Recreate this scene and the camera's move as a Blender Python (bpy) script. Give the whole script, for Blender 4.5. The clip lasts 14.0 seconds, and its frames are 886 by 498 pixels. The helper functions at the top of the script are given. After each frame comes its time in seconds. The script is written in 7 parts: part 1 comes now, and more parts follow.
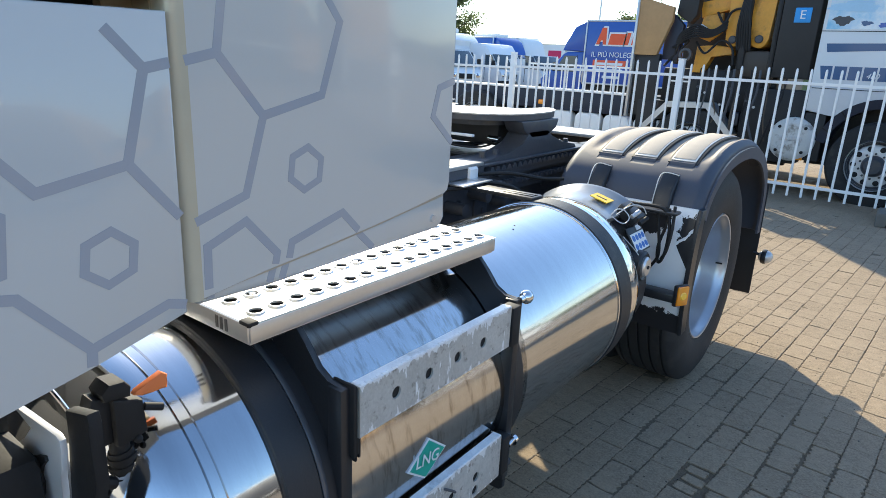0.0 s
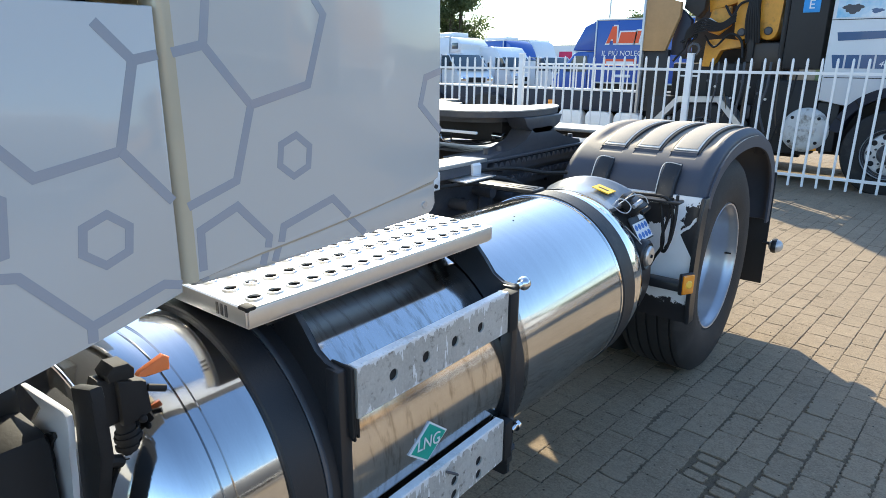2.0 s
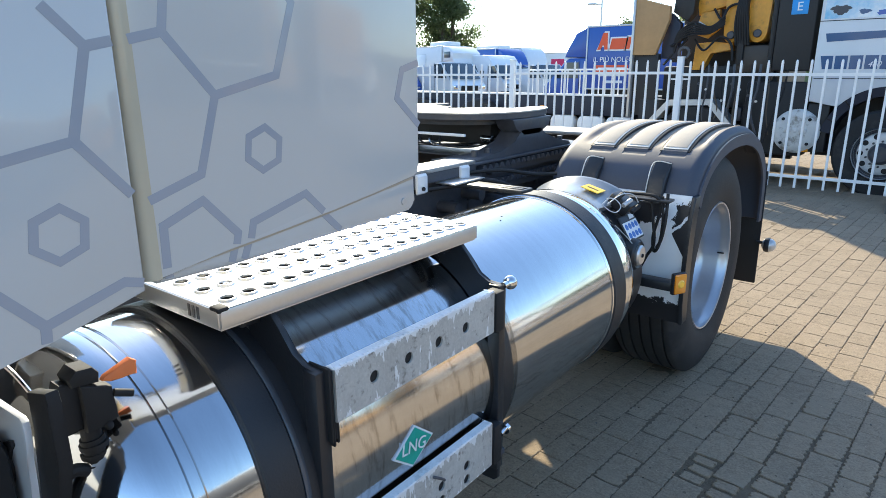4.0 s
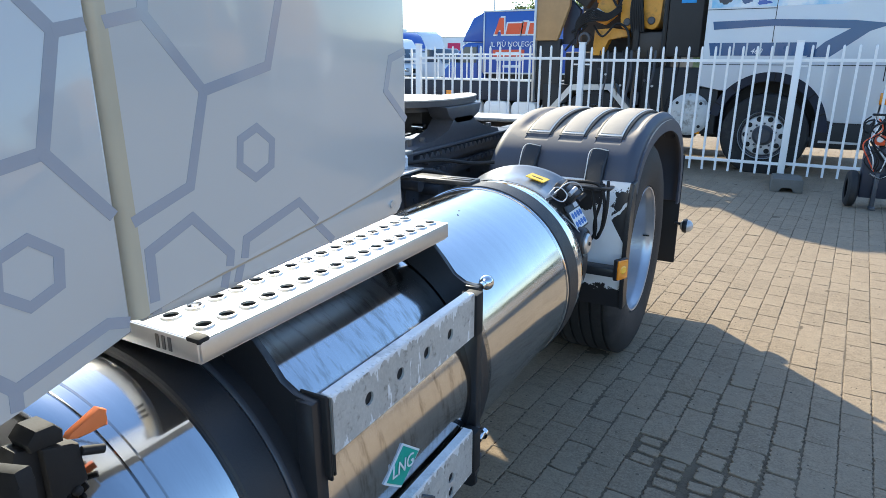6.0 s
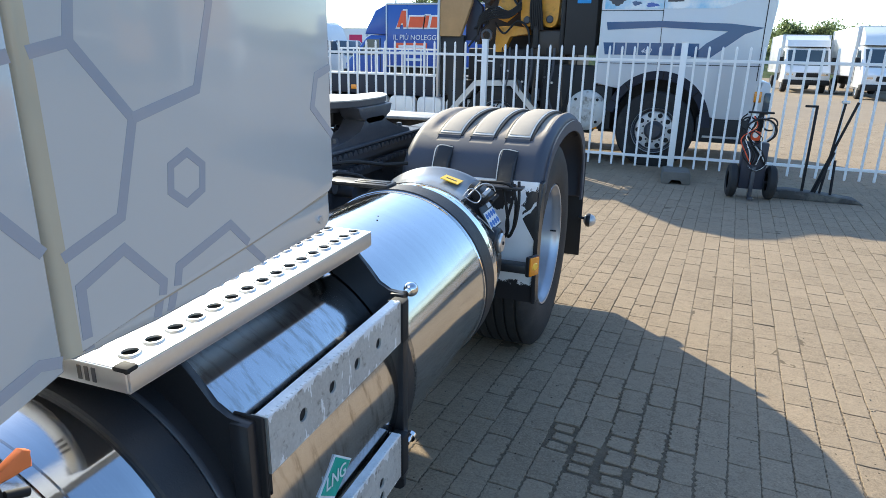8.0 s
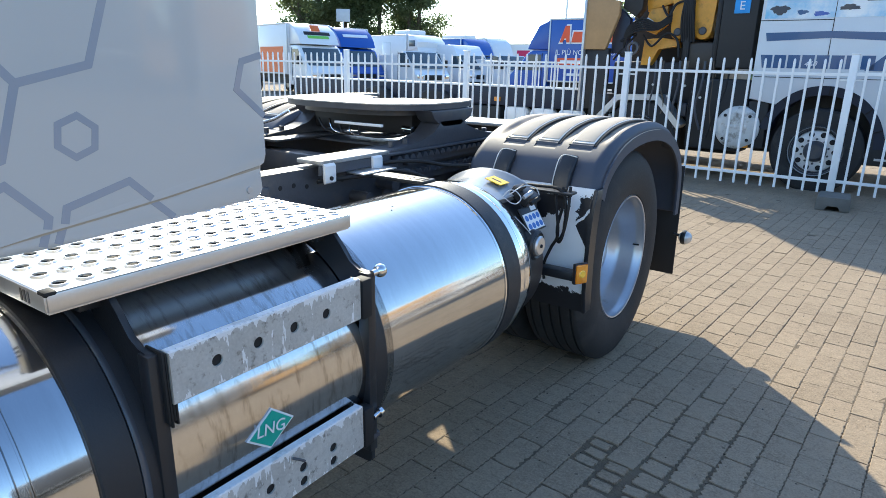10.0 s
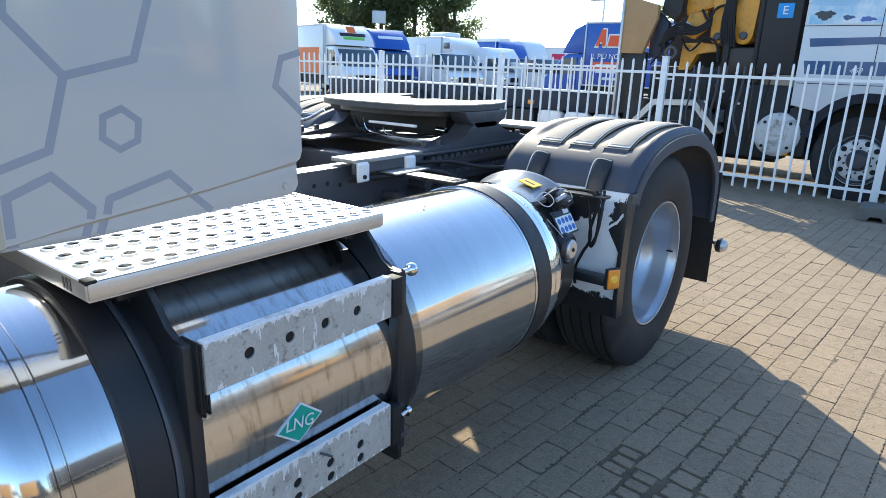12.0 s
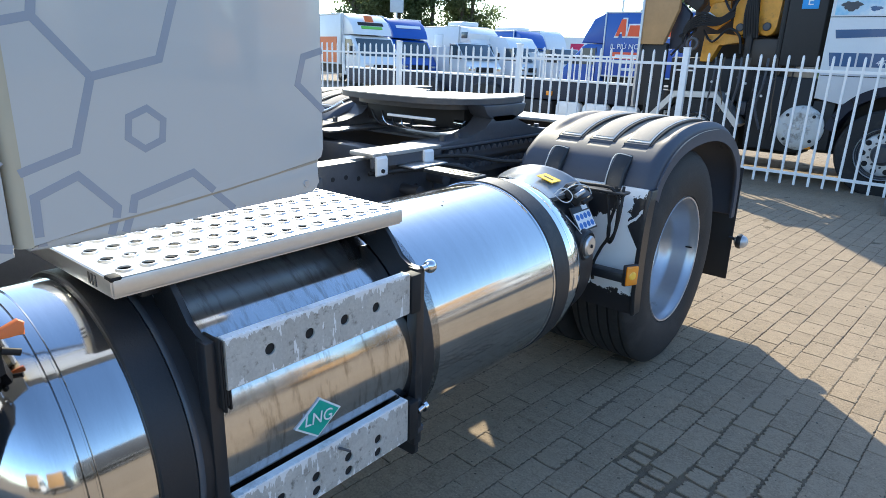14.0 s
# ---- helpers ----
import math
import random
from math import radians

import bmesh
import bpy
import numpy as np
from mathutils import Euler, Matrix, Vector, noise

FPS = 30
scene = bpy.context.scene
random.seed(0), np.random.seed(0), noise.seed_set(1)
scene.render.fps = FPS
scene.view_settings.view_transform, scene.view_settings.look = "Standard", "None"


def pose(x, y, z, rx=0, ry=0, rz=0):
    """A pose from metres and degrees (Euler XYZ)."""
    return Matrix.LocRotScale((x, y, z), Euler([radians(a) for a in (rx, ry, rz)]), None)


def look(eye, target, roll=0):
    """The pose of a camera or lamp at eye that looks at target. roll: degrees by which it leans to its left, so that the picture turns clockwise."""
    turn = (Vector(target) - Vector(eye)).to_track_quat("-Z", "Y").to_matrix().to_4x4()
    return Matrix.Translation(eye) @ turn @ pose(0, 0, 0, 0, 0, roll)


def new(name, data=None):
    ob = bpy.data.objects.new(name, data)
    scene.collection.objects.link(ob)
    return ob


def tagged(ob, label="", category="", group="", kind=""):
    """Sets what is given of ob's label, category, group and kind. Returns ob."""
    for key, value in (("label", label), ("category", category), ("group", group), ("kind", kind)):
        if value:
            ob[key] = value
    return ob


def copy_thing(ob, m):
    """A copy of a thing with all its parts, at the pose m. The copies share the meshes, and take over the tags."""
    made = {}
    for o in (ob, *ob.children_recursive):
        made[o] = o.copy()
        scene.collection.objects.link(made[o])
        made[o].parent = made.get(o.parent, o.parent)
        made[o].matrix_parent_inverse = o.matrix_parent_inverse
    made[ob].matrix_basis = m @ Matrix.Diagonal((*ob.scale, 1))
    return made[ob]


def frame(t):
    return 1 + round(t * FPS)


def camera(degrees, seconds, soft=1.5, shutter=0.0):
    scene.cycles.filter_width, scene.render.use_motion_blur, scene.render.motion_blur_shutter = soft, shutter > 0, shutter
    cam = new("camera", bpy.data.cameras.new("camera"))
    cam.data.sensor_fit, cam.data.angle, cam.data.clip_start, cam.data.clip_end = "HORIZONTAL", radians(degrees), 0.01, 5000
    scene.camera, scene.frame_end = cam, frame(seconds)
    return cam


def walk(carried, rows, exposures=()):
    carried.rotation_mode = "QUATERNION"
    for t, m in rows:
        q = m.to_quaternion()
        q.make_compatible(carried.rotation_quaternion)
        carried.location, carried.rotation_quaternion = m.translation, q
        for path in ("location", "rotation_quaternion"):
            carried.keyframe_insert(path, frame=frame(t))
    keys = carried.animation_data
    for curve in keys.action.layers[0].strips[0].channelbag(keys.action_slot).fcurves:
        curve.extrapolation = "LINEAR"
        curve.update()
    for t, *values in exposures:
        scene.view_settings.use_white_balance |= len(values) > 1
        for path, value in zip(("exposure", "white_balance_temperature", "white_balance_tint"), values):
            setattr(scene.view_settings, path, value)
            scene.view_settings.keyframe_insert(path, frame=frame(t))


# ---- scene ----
cam = camera(69.96, 14.0, soft=0.7)
PATH = [
    (0, (0.6175, -2.9540, 1.3721), (-0.5230, -1.4110, 0.8079), 3.05),
    (0.5, (0.6432, -2.9550, 1.3782), (-0.5348, -1.4419, 0.8099), 2.63),
    (1, (0.6673, -2.9556, 1.3745), (-0.5149, -1.4452, 0.8081), 2.11),
    (1.5, (0.6773, -2.9562, 1.3619), (-0.5078, -1.4460, 0.8007), 1.39),
    (2, (0.6769, -2.9588, 1.3485), (-0.5087, -1.4451, 0.7981), 0.94),
    (2.5, (0.6837, -2.9526, 1.3411), (-0.5024, -1.4351, 0.8023), 0.55),
    (3, (0.6894, -2.9436, 1.3358), (-0.4979, -1.4231, 0.8080), 0.17),
    (5.5, (0.5941, -2.9038, 1.3048), (-0.5440, -1.3473, 0.7739), 0.03),
    (6, (0.5055, -2.9285, 1.3293), (-0.4111, -1.2443, 0.7606), 0.34),
    (6.5, (0.4862, -2.9320, 1.3215), (-0.2363, -1.1608, 0.7377), 0.80),
    (7, (0.4938, -2.9325, 1.3353), (-0.1785, -1.1422, 0.7498), 0.87),
    (7.5, (0.4867, -2.9382, 1.3464), (-0.1686, -1.1419, 0.7601), 0.93),
    (8, (0.4788, -2.9536, 1.3658), (-0.1697, -1.1550, 0.7790), 1.29),
    (8.2, (0.5109, -2.9468, 1.3676), (-0.1789, -1.1637, 0.7805), 1.63),
    (10.3, (0.9040, -2.8204, 1.3302), (-0.2053, -1.2501, 0.7790), 1.55),
    (10.5, (0.9072, -2.8231, 1.3306), (-0.2064, -1.2561, 0.7791), 1.69),
    (11, (0.9075, -2.8213, 1.3311), (-0.2271, -1.2684, 0.7825), 1.70),
    (11.5, (0.8934, -2.8233, 1.3307), (-0.2518, -1.2778, 0.7831), 2.06),
    (12, (0.8783, -2.8276, 1.3266), (-0.2883, -1.2989, 0.7772), 2.17),
    (12.5, (0.8736, -2.8274, 1.3304), (-0.3121, -1.3168, 0.7716), 2.25),
    (13, (0.8681, -2.8293, 1.3348), (-0.3281, -1.3326, 0.7614), 2.26),
    (13.5, (0.8729, -2.8294, 1.3417), (-0.3263, -1.3370, 0.7634), 2.24),
    (14, (0.8698, -2.8300, 1.3418), (-0.3286, -1.3379, 0.7611), 2.36),
]
walk(cam, [(t, look(eye, target, roll)) for t, eye, target, roll in PATH], exposures=[(t, e + 0.10, 6380 if t < 4 else 6160 if t < 9 else 6050, 5) for t, e in ((0.0, 0.66), (1.0, 0.69), (3.0, 0.78), (5.5, 0.78), (6.5, 0.71), (7.5, 0.66), (8.0, 0.63), (10.5, 0.73), (14.0, 0.74))])

# ---- daylight: a hazy summer sun from behind the parked lorries ----
SUN_WAY = Vector((1.14, -1.10, -1.0)).normalized()
world = bpy.data.worlds.new("world")
world.use_nodes = True
scene.world = world
sky = world.node_tree.nodes.new("ShaderNodeTexSky")
sky.sky_type, sky.sun_disc = "NISHITA", False
sky.sun_elevation = math.asin(-SUN_WAY.z)
sky.sun_rotation = math.atan2(-SUN_WAY.x, -SUN_WAY.y)
sky.air_density, sky.dust_density, sky.ozone_density = 1.0, 0.5, 3.4
background = world.node_tree.nodes["Background"]
world.node_tree.links.new(sky.outputs[0], background.inputs[0])
background.inputs[1].default_value = 0.20
sun = new("sun", bpy.data.lights.new("sun", "SUN"))
sun.data.energy, sun.data.angle, sun.data.color = 4.9, radians(0.55), (1.0, 0.865, 0.65)
sun.matrix_world = look((0, 0, 20), Vector((0, 0, 20)) + SUN_WAY)


# ---- materials ----
def surface(name, colour, rough=0.5, metal=0.0, vary=0.12, grain=60.0, blotch=3.0, bump=0.0, coat=0.0,
            stretch=(1, 1, 1), dirt=None, dirt_at=0.6, dirt_width=0.12, dirt_scale=6.0, rough_vary=0.15, random_tone=0.0):
    """A Principled surface with fine grain, large blotches, stains with a shape of their own and fine relief."""
    m = bpy.data.materials.new(name)
    m.use_nodes = True
    n, l = m.node_tree.nodes, m.node_tree.links
    p = n["Principled BSDF"]
    p.inputs["Metallic"].default_value = metal
    p.inputs["Coat Weight"].default_value = coat
    p.inputs["Coat Roughness"].default_value = 0.04
    tc, mp = n.new("ShaderNodeTexCoord"), n.new("ShaderNodeMapping")
    mp.inputs["Scale"].default_value = stretch
    l.new(tc.outputs["Object"], mp.inputs[0])

    def noise_of(scale, detail=4.0, rough_=0.6):
        t = n.new("ShaderNodeTexNoise")
        t.inputs["Scale"].default_value, t.inputs["Detail"].default_value, t.inputs["Roughness"].default_value = scale, detail, rough_
        l.new(mp.outputs[0], t.inputs["Vector"])
        return t.outputs["Fac"]

    def maths(op, a, b):
        t = n.new("ShaderNodeMath")
        t.operation = op
        for k, v in enumerate((a, b)):
            if isinstance(v, (int, float)):
                t.inputs[k].default_value = v
            else:
                l.new(v, t.inputs[k])
        return t.outputs[0]

    fine, big = noise_of(grain), noise_of(blotch)
    tone = maths("ADD", maths("MULTIPLY", maths("SUBTRACT", fine, 0.5), vary * 1.2), maths("MULTIPLY", maths("SUBTRACT", big, 0.5), vary * 2.0))
    tone = maths("ADD", tone, 1.0)
    if random_tone:
        info = n.new("ShaderNodeObjectInfo")
        geo = n.new("ShaderNodeNewGeometry")
        both = maths("FRACT", maths("ADD", info.outputs["Random"], geo.outputs["Random Per Island"]), 0.0)
        tone = maths("ADD", tone, maths("MULTIPLY", maths("SUBTRACT", both, 0.5), random_tone))
    mix = n.new("ShaderNodeVectorMath")
    mix.operation = "SCALE"
    mix.inputs[0].default_value = colour[:3]
    l.new(tone, mix.inputs["Scale"])
    out = mix.outputs[0]
    if dirt:
        ramp = n.new("ShaderNodeMapRange")
        ramp.inputs["From Min"].default_value, ramp.inputs["From Max"].default_value = dirt_at - dirt_width / 2, dirt_at + dirt_width / 2
        l.new(noise_of(dirt_scale, 6.0, 0.65), ramp.inputs["Value"])
        blend = n.new("ShaderNodeMix")
        blend.data_type = "RGBA"
        l.new(ramp.outputs[0], blend.inputs["Factor"])
        l.new(out, blend.inputs["A"])
        blend.inputs["B"].default_value = (*dirt, 1)
        out = blend.outputs["Result"]
    l.new(out, p.inputs["Base Color"])
    l.new(maths("ADD", maths("MULTIPLY", maths("SUBTRACT", big, 0.5), rough_vary), rough), p.inputs["Roughness"])
    if bump:
        b = n.new("ShaderNodeBump")
        b.inputs["Strength"].default_value, b.inputs["Distance"].default_value = min(1.0, bump), 0.002
        l.new(fine, b.inputs["Height"])
        l.new(b.outputs[0], p.inputs["Normal"])
    return m


WHITE = surface("white_lacquer", (0.53, 0.53, 0.515), 0.14, vary=0.02, grain=8, blotch=1.5, coat=0.6, rough_vary=0.05)
DECAL = surface("blue_grey_film", (0.330, 0.355, 0.402), 0.16, vary=0.03, coat=0.5, rough_vary=0.05)
# Yellow tint stands in for the sunlit yard mirrored in the rounded edge.
SEAM_EDGE = surface("yard_tinted_lacquer", (0.50, 0.445, 0.33), 0.2, vary=0.12, grain=14, coat=0.5)
CREASE = surface("brown_grey_crease", (0.42, 0.365, 0.29), 0.35, vary=0.2, grain=30)
# Cream colour holds the warm reflected light inside the panel gap.
CREAM = surface("warm_reflection_tint", (0.47, 0.385, 0.25), 0.4, vary=0.1)
BLACK = surface("black_plastic", (0.020, 0.021, 0.024), 0.38, vary=0.25, grain=180, bump=0.15, dirt=(0.05, 0.047, 0.043), dirt_at=0.66, dirt_width=0.12, dirt_scale=18)
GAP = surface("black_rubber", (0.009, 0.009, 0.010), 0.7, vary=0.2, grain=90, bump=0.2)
COVER = surface("grey_gloss_plastic", (0.24, 0.265, 0.295), 0.22, vary=0.15, grain=60, bump=0.05)
STRAP = surface("black_strap", (0.020, 0.021, 0.024), 0.5, vary=0.25, grain=240, bump=0.3, dirt=(0.06, 0.055, 0.05), dirt_at=0.68)
STEEL = surface("brushed_steel", (0.545, 0.55, 0.56), 0.085, 1.0, vary=0.10, grain=40, blotch=2.0, stretch=(1, 14, 1), rough_vary=0.05, bump=0.02)
DULL = surface("stained_steel", (0.60, 0.60, 0.605), 0.12, 1.0, vary=0.12, grain=30, blotch=5.0, stretch=(1, 4, 1), rough_vary=0.14, bump=0.03, dirt=(0.30, 0.28, 0.25), dirt_at=0.63, dirt_width=0.22, dirt_scale=12)
CHROME = surface("chrome", (0.75, 0.75, 0.76), 0.08, 1.0, vary=0.04)
ALLOY = surface("step_aluminium", (0.68, 0.675, 0.665), 0.36, 0.85, vary=0.08, grain=120, bump=0.08, rough_vary=0.12)
ZINC = surface("galvanised_plank", (0.34, 0.33, 0.30), 0.45, 0.4, vary=0.2, grain=160, blotch=12, bump=0.15, stretch=(1, 1, 0.35), dirt=(0.72, 0.72, 0.70), dirt_at=0.60, dirt_width=0.05, dirt_scale=16)
RIM = surface("rim_paint", (0.47, 0.49, 0.53), 0.30, 0.65, vary=0.1, grain=50, dirt=(0.25, 0.22, 0.18), dirt_at=0.72)
TYRE = surface("tyre_rubber", (0.020, 0.020, 0.021), 0.72, vary=0.3, grain=120, blotch=6, bump=0.5, dirt=(0.055, 0.05, 0.046), dirt_at=0.66, dirt_width=0.25)
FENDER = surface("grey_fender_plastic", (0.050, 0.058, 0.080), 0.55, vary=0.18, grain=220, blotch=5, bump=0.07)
PAD = surface("dusty_tread_pad", (0.45, 0.39, 0.32), 0.85, vary=0.2, grain=260, blotch=8, bump=0.4)
# Pale colour carries the sky reflection on the plank's upward flange.
FLANGE = surface("sky_tinted_zinc", (0.84, 0.85, 0.86), 0.35, 0.0, vary=0.2, grain=140, blotch=20, bump=0.2, dirt=(0.36, 0.35, 0.33), dirt_at=0.62)
HOOP = surface("glossy_grey_band", (0.085, 0.092, 0.105), 0.2, vary=0.12, grain=60)
PAD_RIM = surface("pale_edge_line", (0.66, 0.645, 0.61), 0.5, vary=0.2, grain=120)
FRAME = surface("dark_frame_paint", (0.058, 0.062, 0.074), 0.45, vary=0.25, grain=70, blotch=6, bump=0.25, dirt=(0.11, 0.095, 0.08), dirt_at=0.64, dirt_width=0.2)
GREASE = surface("worn_bright_plate", (0.40, 0.40, 0.395), 0.5, 0.6, vary=0.2, grain=60, blotch=6, bump=0.2, dirt=(0.20, 0.19, 0.175), dirt_at=0.60, dirt_width=0.18, dirt_scale=12)
ORANGE = surface("orange_lever", (0.75, 0.20, 0.06), 0.4, vary=0.12)
AMBER = surface("amber_lens", (0.85, 0.30, 0.02), 0.15, vary=0.05, coat=0.8)
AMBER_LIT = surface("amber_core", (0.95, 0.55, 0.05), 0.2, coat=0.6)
YELLOW = surface("yellow_label", (0.85, 0.55, 0.03), 0.45, vary=0.05)
LABEL_WHITE = surface("label_white", (0.78, 0.80, 0.82), 0.4, vary=0.04)
LABEL_BLUE = surface("label_blue", (0.04, 0.16, 0.50), 0.4, vary=0.05)
GREEN = surface("label_green", (0.02, 0.36, 0.27), 0.35, vary=0.05)
FENCE_WHITE = surface("fence_white", (0.87, 0.865, 0.85), 0.4, vary=0.06, grain=30, blotch=4, dirt=(0.5, 0.46, 0.40), dirt_at=0.72)
CONCRETE = surface("concrete", (0.155, 0.143, 0.125), 0.85, vary=0.25, grain=90, blotch=8, bump=0.6)


def earthen(name, colour, spread, fine_scale, fine_vary, mid_vary, patch, patch_vary, dust=None, crumb=0.0, relief=0.7, deep=0.0025):
    """Sandy stone in the yard's own axes: fine grit, smudges, broad drifts of dust, dark and pale crumbs, rough relief."""
    m = bpy.data.materials.new(name)
    m.use_nodes = True
    n, l = m.node_tree.nodes, m.node_tree.links
    p = n["Principled BSDF"]
    p.inputs["Roughness"].default_value = 0.92
    p.inputs["Specular IOR Level"].default_value = 0.25
    geo = n.new("ShaderNodeNewGeometry")

    def noise_of(scale, detail=4.0, rough_=0.6):
        t = n.new("ShaderNodeTexNoise")
        t.inputs["Scale"].default_value, t.inputs["Detail"].default_value, t.inputs["Roughness"].default_value = scale, detail, rough_
        l.new(geo.outputs["Position"], t.inputs["Vector"])
        return t.outputs["Fac"]

    def maths(op, a, b):
        t = n.new("ShaderNodeMath")
        t.operation = op
        for k, v in enumerate((a, b)):
            if isinstance(v, (int, float)):
                t.inputs[k].default_value = v
            else:
                l.new(v, t.inputs[k])
        return t.outputs[0]

    def blend(fac, a, b):
        t = n.new("ShaderNodeMix")
        t.data_type = "RGBA"
        l.new(fac, t.inputs["Factor"])
        l.new(a, t.inputs["A"])
        t.inputs["B"].default_value = (*b, 1)
        return t.outputs["Result"]

    def ramp(v, lo, hi, top=1.0):
        t = n.new("ShaderNodeMapRange")
        t.inputs["From Min"].default_value, t.inputs["From Max"].default_value, t.inputs["To Max"].default_value = lo, hi, top
        l.new(v, t.inputs["Value"])
        return t.outputs[0]

    grit, smudge, drift = noise_of(fine_scale, 3.0, 0.7), noise_of(28.0, 5.0, 0.65), noise_of(patch, 5.0, 0.6)
    tone = maths("ADD", 1.0, maths("MULTIPLY", maths("SUBTRACT", grit, 0.5), fine_vary))
    tone = maths("ADD", tone, maths("MULTIPLY", maths("SUBTRACT", smudge, 0.5), mid_vary))
    tone = maths("ADD", tone, maths("MULTIPLY", maths("SUBTRACT", drift, 0.5), patch_vary))
    if spread:
        info = n.new("ShaderNodeObjectInfo")
        both = maths("FRACT", maths("ADD", info.outputs["Random"], geo.outputs["Random Per Island"]), 0.0)
        tone = maths("ADD", tone, maths("MULTIPLY", maths("SUBTRACT", both, 0.5), spread))
    mix = n.new("ShaderNodeVectorMath")
    mix.operation = "SCALE"
    mix.inputs[0].default_value = colour
    l.new(tone, mix.inputs["Scale"])
    out = mix.outputs[0]
    if dust:
        out = blend(ramp(noise_of(3.1, 6.0, 0.7), 0.50, 0.68, 0.75), out, dust)
    if crumb:
        for scale, tint, reach in ((42.0, tuple(c * 0.30 for c in colour), 0.17), (75.0, tuple(min(1, c * 1.6) for c in colour), 0.16), (24.0, tuple(c * 0.55 for c in colour), 0.15)):
            v = n.new("ShaderNodeTexVoronoi")
            v.inputs["Scale"].default_value = scale
            l.new(geo.outputs["Position"], v.inputs["Vector"])
            sep = n.new("ShaderNodeSeparateColor")
            l.new(v.outputs["Color"], sep.inputs[0])
            here = maths("MULTIPLY", maths("LESS_THAN", v.outputs["Distance"], reach), maths("LESS_THAN", sep.outputs[0], crumb))
            out = blend(here, out, tint)
    l.new(out, p.inputs["Base Color"])
    b = n.new("ShaderNodeBump")
    b.inputs["Strength"].default_value, b.inputs["Distance"].default_value = relief, deep
    l.new(maths("ADD", maths("MULTIPLY", grit, 0.6), smudge), b.inputs["Height"])
    l.new(b.outputs[0], p.inputs["Normal"])
    return m


PAVER = earthen("paving_brick", (0.300, 0.232, 0.160), 0.13, 110.0, 1.2, 0.75, 1.3, 0.34, dust=(0.325, 0.255, 0.178), crumb=0.06, relief=0.9, deep=0.004)
JOINT = earthen("joint_sand", (0.150, 0.115, 0.078), 0.0, 120.0, 1.0, 0.7, 1.1, 0.4, dust=(0.205, 0.158, 0.107), crumb=0.08, relief=1.0, deep=0.006)
GROUND = earthen("yard_ground", (0.285, 0.224, 0.160), 0.0, 60.0, 0.35, 0.35, 0.4, 0.4, dust=(0.32, 0.253, 0.176), relief=0.6)
TRUCK_WHITE = surface("truck_white", (0.78, 0.79, 0.80), 0.25, vary=0.03, coat=0.4)
# An evenly greyer version of the truck white.
LORRY_WHITE = surface("greyed_lorry_white", (0.64, 0.65, 0.66), 0.3, vary=0.06, blotch=1.2, coat=0.3)
NAVY = surface("navy_stripe", (0.012, 0.075, 0.20), 0.3, vary=0.06, coat=0.4)
ARCH = surface("dark_navy_lining", (0.008, 0.015, 0.035), 0.5, vary=0.2, grain=60)
MURAL = surface("winter_mural", (0.78, 0.80, 0.81), 0.25, vary=0.05, coat=0.4, dirt=(0.22, 0.50, 0.72), dirt_at=0.52, dirt_width=0.25, dirt_scale=2.2)
CRANE = surface("crane_yellow", (0.68, 0.31, 0.032), 0.42, vary=0.25, grain=30, dirt=(0.12, 0.07, 0.03), dirt_at=0.65, dirt_width=0.25, dirt_scale=5)
TAN = surface("tan_panel", (0.42, 0.25, 0.11), 0.6, vary=0.2, grain=20)
SOOT = surface("sooty_black", (0.020, 0.020, 0.021), 0.6, vary=0.3, grain=40, bump=0.3)
BLUE = surface("van_blue", (0.012, 0.08, 0.38), 0.3, vary=0.05, coat=0.4)
RED = surface("sign_red", (0.78, 0.10, 0.03), 0.4, vary=0.04)
PINK = surface("magenta_panel", (0.62, 0.03, 0.13), 0.4, vary=0.05)
PUMPKIN = surface("orange_panel", (0.75, 0.16, 0.03), 0.45, vary=0.08)
LIME = surface("lime_panel", (0.20, 0.55, 0.08), 0.45, vary=0.08)
GLASS = surface("dark_glass", (0.06, 0.085, 0.105), 0.06, vary=0.05, coat=0.3)
SILVER = surface("silver_paint", (0.55, 0.56, 0.57), 0.35, 0.5, vary=0.08)
BARK = surface("bark", (0.10, 0.08, 0.06), 0.9, vary=0.3, bump=0.6)
LEAF = surface("leaf", (0.15, 0.19, 0.085), 0.55, vary=0.35, blotch=0.5, random_tone=0.6)
GRASS = surface("meadow", (0.12, 0.14, 0.045), 0.9, vary=0.35, grain=6, blotch=0.4, bump=0.5)


def let_light_through(m, share):
    """Thin leaves pass part of the light on."""
    n, l = m.node_tree.nodes, m.node_tree.links
    p, thin, mix = n["Principled BSDF"], n.new("ShaderNodeBsdfTranslucent"), n.new("ShaderNodeMixShader")
    l.new(p.inputs["Base Color"].links[0].from_socket, thin.inputs["Color"])
    mix.inputs[0].default_value = share
    l.new(p.outputs[0], mix.inputs[1])
    l.new(thin.outputs[0], mix.inputs[2])
    l.new(mix.outputs[0], n["Material Output"].inputs["Surface"])


let_light_through(LEAF, 0.7)


